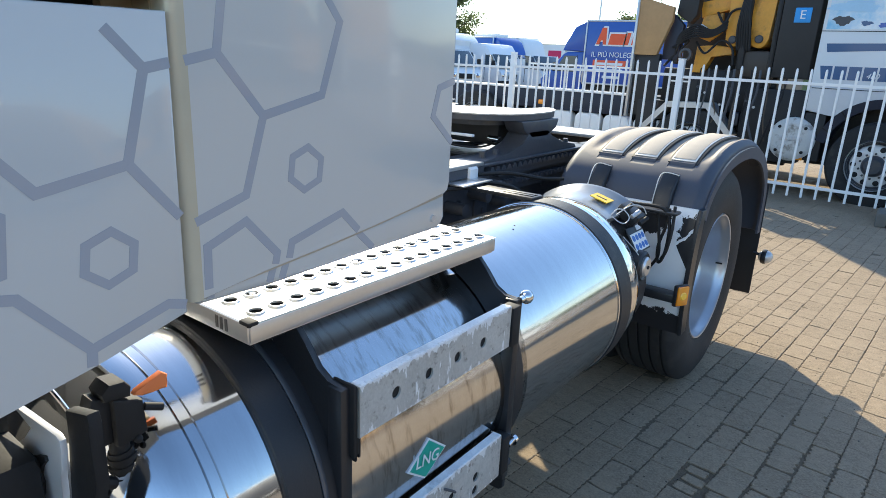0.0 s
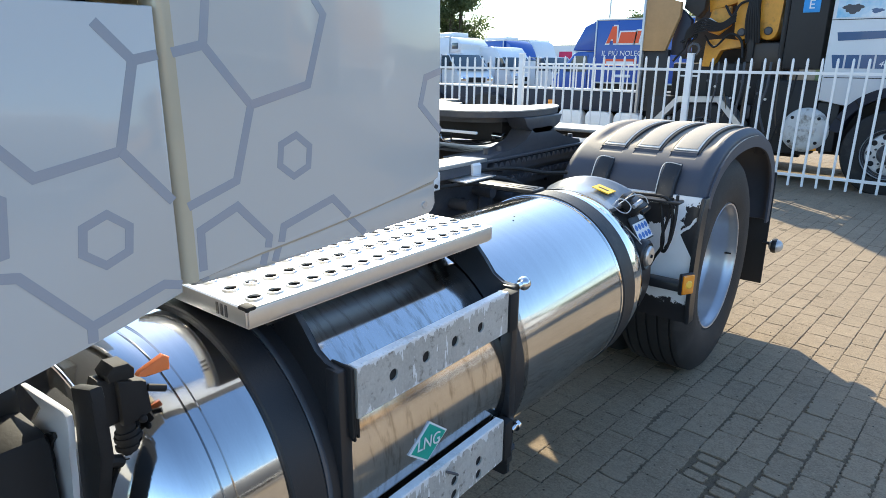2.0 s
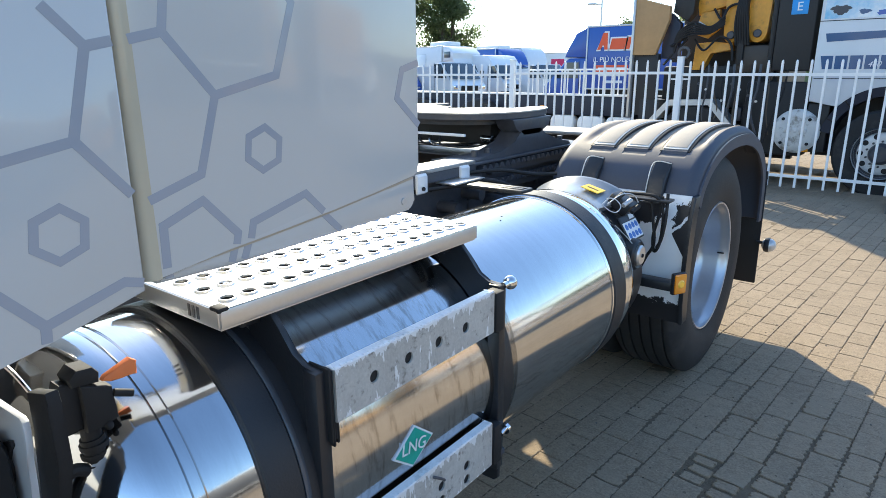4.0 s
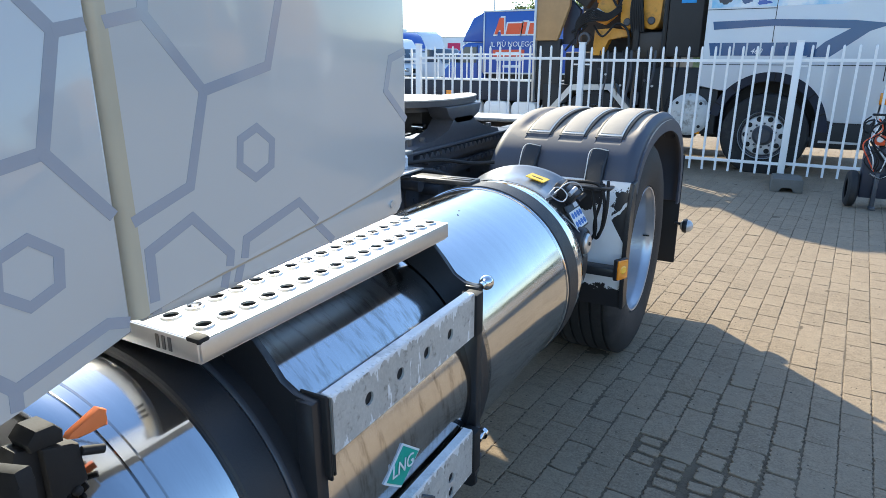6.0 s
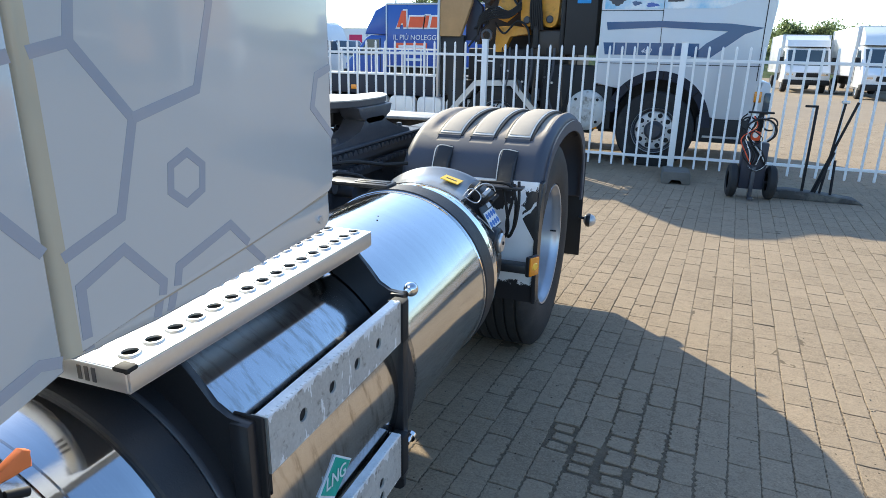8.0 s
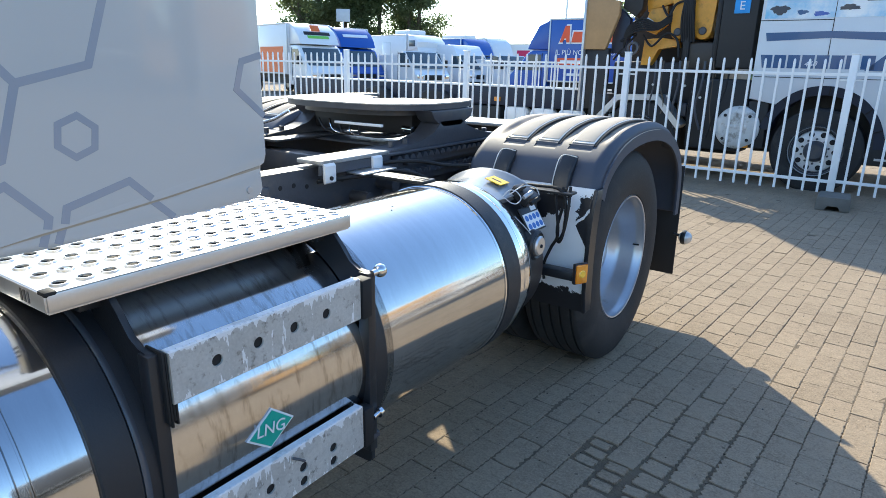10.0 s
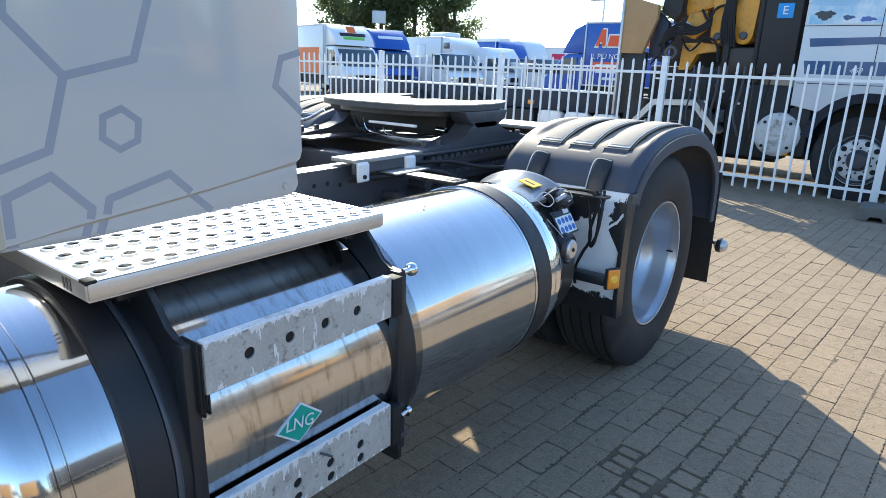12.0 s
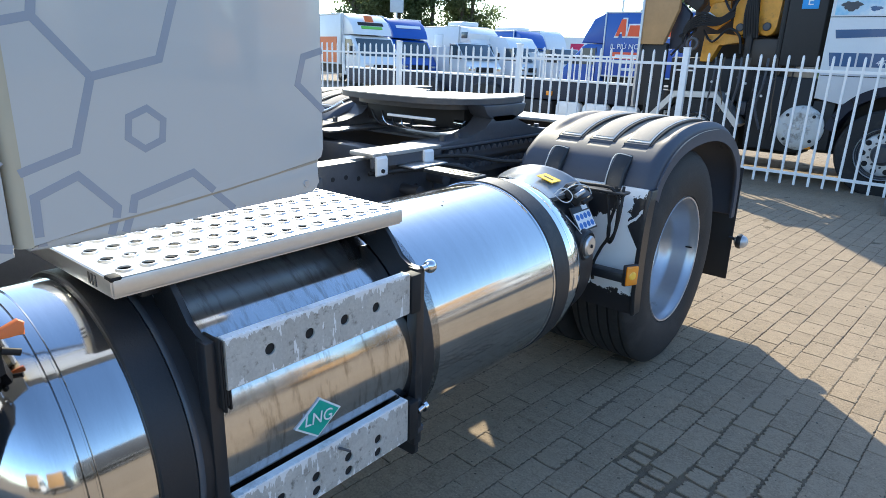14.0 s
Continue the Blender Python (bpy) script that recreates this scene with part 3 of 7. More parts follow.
def build_step():
    """A pressed aluminium tread with rimmed holes in a straight grid."""
    x0, x1, y0, y1, z = -0.485, -0.122, -2.421, -1.752, 0.976
    px, py, nx, ny = 0.0645, 0.04065, 5, 16
    hx, hy, r = -0.151 - px * (nx - 1), -2.386, 0.0112
    bm = bmesh.new()
    gx0, gy0 = hx - px / 2, hy - py / 2
    gx1, gy1 = gx0 + px * nx, gy0 + py * ny

    def flat(a, b, c, d):
        if b - a > 1e-4 and d - c > 1e-4:
            bm.faces.new([bm.verts.new((u, v, z)) for u, v in ((a, c), (b, c), (b, d), (a, d))])

    flat(x0, gx0, y0, y1), flat(gx1, x1, y0, y1), flat(gx0, gx1, y0, gy0), flat(gx0, gx1, gy1, y1)
    n = 16
    for i in range(nx):
        for j in range(ny):
            cx, cy = hx + i * px, hy + j * py
            outer, rings = [], [[], [], [], []]
            for k in range(n):
                a = 2 * math.pi * k / n
                c, s = math.cos(a), math.sin(a)
                m = max(abs(c), abs(s))
                outer.append(bm.verts.new((cx + c / m * px / 2, cy + s / m * py / 2, z)))
                for ring, rr, dz in zip(rings, (r + 0.0042, r + 0.0020, r, r - 0.0002), (0.0, 0.0034, 0.0037, 0.0004)):
                    ring.append(bm.verts.new((cx + c * rr, cy + s * rr, z + dz)))
            for k in range(n):
                q = (k + 1) % n
                loops = [outer] + rings
                for p0, p1 in zip(loops, loops[1:]):
                    bm.faces.new((p0[k], p0[q], p1[q], p1[k]))
    bmesh.ops.remove_doubles(bm, verts=bm.verts, dist=1e-5)
    top = part("tread_plate", bm, ALLOY, truck, "perforated aluminium step plate with rimmed holes", smooth=40)
    lip = bmesh.new()
    box(lip, x1 - 0.004, x1 + 0.004, y0, y1, z - 0.032, z - 0.001, r=0.003)
    part("edge", lip, ALLOY, top)
    end = bmesh.new()
    box(end, x0, x1, y0 - 0.003, y0 + 0.003, z - 0.032, z - 0.001, r=0.002)
    part("edge", end, ALLOY, top)
    part("edge", B(x0, x1, y1 - 0.003, y1 + 0.003, z - 0.032, z - 0.001, r=0.002), ALLOY, top)
    part("edge", B(x0 - 0.004, x0 + 0.003, y0, y1, z - 0.032, z - 0.001, r=0.002), ALLOY, top)
    part("corner_plug", B(x1 - 0.022, x1 + 0.0045, y0 - 0.0035, y0 + 0.017, z - 0.007, z + 0.003, r=0.0045), GAP, top, "dark corner plug")
    for k in range(3):
        part("scuff_mark", B(x1 - 0.055 - k * 0.012, x1 - 0.049 - k * 0.012, y0 - 0.0042, y0 - 0.0028, z - 0.026, z - 0.006), FRAME, top)
    for dy in (0.06, 0.30, 0.56):
        part("rivet", L([(0.0, z + 0.002), (0.005, z + 0.002), (0.0065, z)], "z", x1 - 0.098, y0 + dy + 0.02, 12), CHROME, top)
    # Black sheet paints the shade seen through the holes.
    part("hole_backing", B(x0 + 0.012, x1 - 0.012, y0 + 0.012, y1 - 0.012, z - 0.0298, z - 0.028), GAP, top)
    # Added sheet that stops light from passing through the holes to the tank.
    part("underlay", B(x0 + 0.002, x1 - 0.002, y0 + 0.002, y1 - 0.002, z - 0.036, z - 0.0325), ALLOY, top, "added aluminium sheet closing the step from below")
    for y in (-2.34, -1.80):
        part("step_bearer", B(-0.44, -0.16, y - 0.02, y + 0.02, 0.915, 0.946, r=0.003), BLACK, top)


def ring_profile(r0, r1, y0, y1, e=0.003):
    return [(r0, y0), (r1 - e, y0), (r1, y0 + e), (r1, y1 - e), (r1 - e, y1), (r0, y1)]


def plate_outline(out_x, low_z, top_z):
    inner = arc(CX, CZ, CR + 0.003, 62, -52, 26)
    outer = [(-0.12, low_z + 0.0), (out_x - 0.01, low_z), (out_x, low_z + 0.01), (out_x, top_z - 0.004), (out_x - 0.035, top_z - 0.002),
             (out_x - 0.060, top_z + 0.012), (out_x - 0.085, top_z + 0.045), (out_x - 0.115, 0.945), (-0.21, 0.945)]
    return inner + outer


def build_tank():
    prof = [(CR * math.sin(radians(a)) ** 0.75, -2.540 - 0.15 * math.cos(radians(a))) for a in range(0, 90, 5)] + [(CR, -2.540), (CR, -2.533), (CR - 0.004, -2.5315), (CR - 0.004, -2.5285), (CR, -2.527),
            (CR, -2.514), (CR - 0.003, -2.5125), (CR - 0.003, -2.5095), (CR, -2.508), (CR, -2.40)]
    tank = part("gas_tank", L(prof, "y", CX, CZ, 128), STEEL, truck, "brushed steel gas tank end with pressed grooves", smooth=30)
    part("shell", L([(CR, -2.42), (CR, -2.06), (CR, -1.70)], "y", CX, CZ, 128), DULL, tank, "stained middle steel shell", smooth=30)
    part("shell", L([(CR, -1.74), (CR, -1.4), (CR, -1.06)], "y", CX, CZ, 128), STEEL, tank, "brushed rear steel shell", smooth=30)
    for y0, y1, rr in ((-2.425, -2.360, 0.009), (-2.352, -2.318, 0.005), (-1.790, -1.733, 0.010), (-1.132, -1.045, 0.007)):
        part("strap", L(ring_profile(CR - 0.002, CR + rr, y0, y1), "y", CX, CZ, 96), STRAP, tank, "broad black tank strap", smooth=30)
    part("strap_edge", L([(CR, -2.3595), (CR + 0.009, -2.3595), (CR + 0.0095, -2.356), (CR + 0.008, -2.351), (CR + 0.005, -2.3465), (CR, -2.3465)], "y", CX, CZ, 96), HOOP, tank, "grey strap edge", smooth=30)
    part("strap_edge", L(ring_profile(CR - 0.002, CR + 0.004, -1.140, -1.133, 0.002), "y", CX, CZ, 96), CHROME, tank, smooth=30)
    part("end_ring", L([(CR - 0.004, -1.045), (CR + 0.001, -1.043), (CR + 0.001, -1.012), (CR - 0.004, -1.010), (CR - 0.004, -1.006), (CR, -1.004), (CR, -0.975), (CR - 0.006, -0.955)], "y", CX, CZ, 96), CHROME, tank, "polished end ring", smooth=30)
    part("end_shroud", L([(CR - 0.008, -0.958), (CR - 0.018, -0.93), (CR - 0.034, -0.89), (CR - 0.036, -0.80), (0.22, -0.765), (0.12, -0.755), (0.0, -0.755)], "y", CX, CZ, 96), BLACK, tank, "black plastic end shroud", smooth=30)
    cover = L([(0.298, -0.957), (0.292, -0.90), (0.294, -0.83), (0.301, -0.79), (0.316, -0.757), (0.320, -0.748), (0.318, -0.740), (0.30, -0.738), (0.27, -0.74), (0.27, -0.957)], "y", CX, CZ, 40, 58, 128, closed=True)
    part("valve_cover", cover, COVER, tank, "rounded grey valve cover with a flared rim", smooth=40)
    for y, outx in ((-2.318, -0.024), (-1.793, -0.022)):
        pl = part("step_bracket", P(plate_outline(outx, 0.365, 0.866), "y", y - 0.006, y + 0.006, r=0.0015, seg=1), BLACK, tank, "black steel step bracket")
        part("flange", B(outx - 0.03, outx + 0.002, y - 0.012, y + 0.014, 0.40, 0.862, r=0.003), BLACK, pl)
    clip = bmesh.new()
    for k in range(4):
        box(clip, -0.060 + 0.004 * k, -0.012 - 0.002 * k, -2.312 + 0.006 * k, -2.307 + 0.006 * k, 0.735 - 0.01 * (k % 2), 0.868 - 0.006 * k, r=0.002)
    part("rubber_buffer", clip, GAP, tank, "ridged rubber buffer")
    part("rubber_buffer", B(-0.040, -0.006, -1.838, -1.806, 0.765, 0.858, r=0.004), GAP, tank)
    part("rubber_buffer", B(-0.040, -0.006, -1.838, -1.806, 0.435, 0.535, r=0.004), GAP, tank)
    for z0, z1, holes in ((0.770, 0.862, [(y, 0.816) for y in (-2.212, -2.122, -2.034, -1.946)]),
                          (0.440, 0.547, [(y, z) for y in (-2.206, -2.118, -2.029, -1.940) for z in (0.458, 0.492)])):
        plank(tank, -2.300, -1.842, z0, z1, holes)
    part("lever_hook", T([(-0.008, -2.06, 0.532), (0.004, -2.05, 0.528), (0.006, -2.04, 0.520)], 0.003), FRAME, tank)
    knob = ball(bmesh.new(), (-0.022, -1.760, 0.859), 0.0165)
    rod(knob, (-0.022, -1.79, 0.859), (-0.022, -1.75, 0.859), 0.008)
    part("ball_knob", knob, CHROME, tank, "chromed ball knob")
    bolt = rod(bmesh.new(), (-0.015, -1.80, 0.498), (-0.015, -1.780, 0.501), 0.007)
    rod(bolt, (-0.015, -1.782, 0.501), (-0.015, -1.772, 0.502), 0.013)
    part("bolt", bolt, CHROME, tank, "chromed bolt")
    lower = rod(bmesh.new(), (-0.03, -1.80, 0.437), (-0.03, -1.772, 0.437), 0.012, 6)
    part("bolt", lower, FRAME, tank)
    buckle = B(-0.60, -0.375, -1.125, -1.050, 0.917, 0.932, r=0.004)
    box(buckle, -0.50, -0.385, -1.108, -1.092, 0.9318, 0.9345, r=0.001)
    box(buckle, -0.50, -0.385, -1.083, -1.067, 0.9318, 0.9345, r=0.001)
    part("strap_buckle", buckle, BLACK, tank, "black strap buckle with slots")
    diamond(tank)
    part("speck", L([(0.0, 0.917), (0.0025, 0.9165), (0.003, 0.915)], "z", -0.262, -1.423, 8), GAP, tank)
    end_fittings(tank)


def plank(tank, y0, y1, z0, z1, holes):
    """A folded galvanised plank with round holes and a serrated top flange."""
    xf, r, n = -0.010, 0.0112, 16
    bm = bmesh.new()
    ys = sorted({y for y, _ in holes})
    zs = sorted({z for _, z in holes})
    cuts = [y0] + [(a + b) / 2 for a, b in zip(ys, ys[1:])] + [y1]
    zc = [z0] + [(a + b) / 2 for a, b in zip(zs, zs[1:])] + [z1]
    for ya, yb, cy in zip(cuts, cuts[1:], ys):
        for za, zb, cz in zip(zc, zc[1:], zs):
            spokes = [2 * math.pi * (k + 0.5) / n for k in range(n)]
            spokes = sorted(spokes + [math.atan2(v - cz, u - cy) % (2 * math.pi) for u in (ya, yb) for v in (za, zb)])
            outer, inner, deep = [], [], []
            for a in spokes:
                c, s = math.cos(a), math.sin(a)
                ty = ((yb - cy) if c > 0 else (cy - ya)) / max(abs(c), 1e-6)
                tz = ((zb - cz) if s > 0 else (cz - za)) / max(abs(s), 1e-6)
                t = min(ty, tz)
                outer.append(bm.verts.new((xf, cy + c * t, cz + s * t)))
                inner.append(bm.verts.new((xf, cy + c * r, cz + s * r)))
                deep.append(bm.verts.new((xf - 0.004, cy + c * r, cz + s * r)))
            for k in range(len(spokes)):
                q = (k + 1) % len(spokes)
                bm.faces.new((outer[k], outer[q], inner[q], inner[k]))
                bm.faces.new((inner[k], inner[q], deep[q], deep[k]))
    bmesh.ops.remove_doubles(bm, verts=bm.verts, dist=1e-5)
    face = part("step_plank", bm, paint_runs(z0, z1), tank, "galvanised step plank with white paint runs", smooth=20)
    back = B(xf - 0.012, xf - 0.0045, y0 + 0.001, y1 - 0.001, z0 + 0.002, z1 - 0.004)
    part("backing", back, GAP, face)
    flange = bmesh.new()
    box(flange, xf - 0.022, xf - 0.0005, y0, y1, z1 - 0.003, z1 + 0.002, r=0.0012, seg=1)
    count = 36
    step = (y1 - y0) / count
    for k in range(count):
        ya = y0 + k * step
        prism(flange, [(ya + 0.001, z1 + 0.001), (ya + step - 0.001, z1 + 0.001), (ya + step * 0.8, z1 + 0.0035), (ya + step * 0.2, z1 + 0.0035)], "x", xf - 0.006, xf - 0.001)
    part("serrated_flange", flange, FLANGE, face, "serrated top flange coloured bright as its sky reflection", smooth=20)
    part("lower_flange", B(xf - 0.028, xf - 0.0005, y0, y1, z0 - 0.002, z0 + 0.002, r=0.001, seg=1), ZINC, face)
    for y in (y0, y1):
        part("end_cap", B(xf - 0.028, xf - 0.001, y - 0.0015, y + 0.0015, z0, z1), ZINC, face)


def on_tank(y, angle, lift=0.0):
    a = radians(angle)
    return Vector((CX + (CR + lift) * math.cos(a), y, CZ + (CR + lift) * math.sin(a)))


def wrapped(poly, lift, thick=0.0012):
    """A label drawn as (y, height along the girth) bent round the tank."""
    bm = bmesh.new()
    lo = [bm.verts.new(on_tank(y, math.degrees((s - CZ) / CR), lift - thick)) for y, s in poly]
    hi = [bm.verts.new(on_tank(y, math.degrees((s - CZ) / CR), lift)) for y, s in poly]
    n = len(poly)
    bm.faces.new(lo), bm.faces.new(hi)
    for k in range(n):
        bm.faces.new((lo[k], lo[(k + 1) % n], hi[(k + 1) % n], hi[k]))
    return bm


def diamond(tank):
    cy, cz = -2.093, 0.612
    rim = [(-2.086, 0.6535), (-2.033, 0.611), (-2.094, 0.565), (-2.152, 0.610)]
    lab = part("fuel_label", wrapped(rim, 0.0035, 0.003), LABEL_WHITE, tank, "green diamond fuel label reading LNG", smooth=0)
    part("fuel_label_field", wrapped([(cy + (y - cy) * 0.89, cz + (z - cz) * 0.89) for y, z in rim], 0.0048, 0.002), GREEN, lab, smooth=0)
    m = Matrix.Translation(on_tank(cy, math.degrees((cz - CZ) / CR), 0.0050)) @ TO_SIDE
    words("lettering", "LNG", 0.037, m @ Matrix.Rotation(radians(-9), 4, "Z"), LABEL_WHITE, lab, "white letters LNG", deep=0.0006)


def end_fittings(tank):
    tip = Matrix.Translation((-0.257, -0.830, 0.9085)) @ Matrix.Rotation(radians(15), 4, "Y")
    yl = part("warning_label", B(-0.034, 0.034, -0.032, 0.032, -0.002, 0.001), YELLOW, tank, "yellow warning label", matrix=tip)
    part("label_bars", B(-0.020, 0.020, -0.008, 0.002, 0.001, 0.0016), GAP, yl)
    tilt = Matrix.Translation((-0.106, 0, 0.782)) @ Matrix.Rotation(radians(-32), 4, "Y")
    panel = B(-0.006, 0.0, -0.885, -0.755, -0.040, 0.055, r=0.003)
    bmesh.ops.transform(panel, verts=panel.verts, matrix=tilt)
    board = part("control_panel", panel, BLACK, tank, "black panel with white and blue labels")
    part("safety_label", B(0.0005, 0.002, -0.880, -0.765, -0.034, 0.030), LABEL_WHITE, board, "white label with round blue signs", matrix=tilt)
    for k in range(4):
        for j, zz in enumerate((-0.018, 0.013)):
            dot = L([(0.0, 0.0032), (0.0105, 0.0032), (0.011, 0.002)], "x", -0.863 + 0.027 * k, zz, 14)
            part("safety_sign", dot, LABEL_BLUE, board, "round blue safety sign", matrix=tilt)
    part("label_tab", B(0.0005, 0.002, -0.81, -0.772, 0.035, 0.052), LABEL_WHITE, board, matrix=tilt)
    box_m = Matrix.Translation((-0.16, -0.80, 0.865))
    part("valve_box", B(-0.04, 0.045, -0.04, 0.04, -0.022, 0.022, r=0.008), BLACK, tank, "black valve box", matrix=box_m @ Matrix.Rotation(radians(30), 4, "Y"))
    for k in range(3):
        part("pipe_joint", rod(bmesh.new(), (-0.16 + 0.03 * k, -0.86, 0.885 - 0.018 * k), (-0.15 + 0.03 * k, -0.82, 0.90 - 0.018 * k), 0.008), SILVER if k == 1 else GAP, tank)
    part("wire_bail", T([(-0.185, -0.91, 0.872), (-0.172, -0.888, 0.892), (-0.152, -0.875, 0.888), (-0.134, -0.872, 0.866), (-0.138, -0.895, 0.850), (-0.154, -0.912, 0.855), (-0.18, -0.912, 0.870)], 0.0020), SILVER, tank, "bright wire bail")
    part("wire_bail", T([(-0.17, -0.90, 0.875), (-0.14, -0.85, 0.905), (-0.118, -0.80, 0.895), (-0.105, -0.79, 0.87)], 0.0020), SILVER, tank, "bright wire bail")
    part("wire_lanyard", T([(-0.13, -0.92, 0.81), (-0.088, -0.90, 0.765), (-0.052, -0.866, 0.706)], 0.0018), SILVER, tank)
    cap = L([(0.0, -0.050), (0.030, -0.050), (0.036, -0.056), (0.036, -0.072)], "x", -0.862, 0.704, 32)
    ring = L([(0.036, -0.066), (0.046, -0.060), (0.054, -0.068), (0.056, -0.10), (0.056, -0.14)], "x", -0.862, 0.704, 32)
    col = part("filler_collar", ring, BLACK, tank, "black rubber filler collar")
    part("filler_cap", cap, ALLOY, col, "bright metal filler cap")
    part("cap_stud", L([(0.0, -0.045), (0.006, -0.046), (0.007, -0.05)], "x", -0.862, 0.704, 12), GAP, col)


def build_valve():
    """The black shut-off valve with its lever, in front of the tank."""
    body = bmesh.new()
    prism(body, [(-2.638, 0.933), (-2.659, 0.872), (-2.653, 0.860), (-2.637, 0.864), (-2.617, 0.861), (-2.612, 0.925)], "x", -0.178, -0.150, r=0.003)
    prism(body, [(-2.617, 0.927), (-2.578, 0.912), (-2.575, 0.864), (-2.594, 0.858), (-2.617, 0.858)], "x", -0.185, -0.140, r=0.003)
    valve = part("shut_off_valve", body, GAP, truck, "black shut-off valve with orange lever")
    part("knob", P([(-2.629, 0.938), (-2.618, 0.949), (-2.598, 0.947), (-2.590, 0.936), (-2.592, 0.922), (-2.626, 0.926)], "x", -0.180, -0.142, r=0.004), GAP, valve, "black rounded knob")
    part("neck", rod(bmesh.new(), (-0.160, -2.607, 0.862), (-0.159, -2.607, 0.838), 0.013, 14), GAP, valve)
    part("connector", rod(bmesh.new(), (-0.159, -2.607, 0.842), (-0.155, -2.603, 0.797), 0.016, 14), GAP, valve, "ribbed black connector")
    for z in (0.835, 0.822, 0.806):
        part("collar", rod(bmesh.new(), (-0.158, -2.606, z), (-0.1575, -2.6055, z - 0.007), 0.019, 14), GAP, valve)
    part("screw", ball(bmesh.new(), (-0.140, -2.590, 0.858), 0.006), GAP, valve)
    lever = P([(-2.590, 0.924), (-2.586, 0.929), (-2.550, 0.942), (-2.542, 0.936), (-2.546, 0.927), (-2.544, 0.917), (-2.565, 0.921), (-2.579, 0.919)], "x", -0.150, -0.138, r=0.002)
    part("lever", lever, ORANGE, valve, "orange plastic lever")
    part("pin", rod(bmesh.new(), (-0.142, -2.577, 0.901), (-0.138, -2.554, 0.892), 0.0055), GAP, valve)
    part("hose", T([(-0.154, -2.604, 0.800), (-0.153, -2.618, 0.798), (-0.153, -2.637, 0.808), (-0.155, -2.654, 0.798), (-0.158, -2.664, 0.768), (-0.160, -2.668, 0.70)], 0.009, 10), GAP, valve, "black hose")
    guard = P([(-0.240, 0.924), (-0.182, 0.928), (-0.103, 0.934), (-0.094, 0.930), (-0.093, 0.917), (-0.099, 0.887), (-0.108, 0.873), (-0.110, 0.839), (-0.118, 0.803), (-0.130, 0.70), (-0.300, 0.70), (-0.300, 0.828), (-0.275, 0.838), (-0.203, 0.887), (-0.172, 0.914)], "y", -2.700, -2.692, r=0.0015)
    g = part("wheel_guard", guard, TRUCK_WHITE, truck, "white front wheel guard with black lining")
    torn = [(-0.281, 0.722), (-0.226, 0.766), (-0.170, 0.813), (-0.158, 0.830), (-0.153, 0.848), (-0.157, 0.858), (-0.147, 0.874), (-0.133, 0.887), (-0.135, 0.893), (-0.156, 0.885), (-0.190, 0.868), (-0.227, 0.843), (-0.256, 0.826), (-0.284, 0.818), (-0.32, 0.818), (-0.35, 0.70), (-0.270, 0.70)]
    part("bare_patch", P(torn, "y", -2.7045, -2.7005), GAP, g, "black patch with torn white paint", smooth=0)
    part("lining", B(-0.45, -0.13, -2.78, -2.705, 0.55, 0.90, r=0.02), GAP, g)
    part("bracket", P([(-0.125, 0.70), (-0.112, 0.83), (-0.101, 0.89), (-0.090, 0.93), (-0.094, 0.966), (-0.038, 0.982), (-0.034, 0.967), (-0.040, 0.933), (-0.034, 0.89), (-0.066, 0.827), (-0.095, 0.70)], "y", -2.69, -2.675, r=0.003), GAP, g)
    for z in (0.945, 0.938):
        part("bolt", rod(bmesh.new(), (-0.09 + 3 * (z - 0.938), -2.676, z), (-0.09 + 3 * (z - 0.938), -2.668, z), 0.005, 6), CHROME, g)
    part("rail", T([(-0.175, -2.69, 0.985), (-0.135, -2.685, 0.972), (-0.100, -2.68, 0.950)], 0.0028), CHROME, g)
    part("rail_clip", rod(bmesh.new(), (-0.085, -2.68, 0.962), (-0.062, -2.68, 0.953), 0.002), CHROME, g)
    part("lamp_can", L([(0.0, -2.71), (0.035, -2.71), (0.04, -2.72), (0.04, -2.78)], "y", -0.255, 0.905, 24), GAP, g)


def tyre_profile(side=1.0):
    outer = [(0.288, -0.040), (0.300, -0.012), (0.335, 0.0), (0.40, 0.004), (0.445, -0.004), (0.475, -0.018), (0.492, -0.034)]
    tread = []
    for k, x in enumerate((-0.062, -0.112, -0.158, -0.204, -0.25)):
        tread += [(0.497, x + 0.006 + 0.016), (0.497, x + 0.005), (0.486, x + 0.004), (0.486, x - 0.004), (0.497, x - 0.005)]
    inner = [(0.492, -0.276), (0.475, -0.292), (0.445, -0.306), (0.40, -0.314), (0.335, -0.310), (0.300, -0.298), (0.288, -0.27)]
    return outer + tread + inner


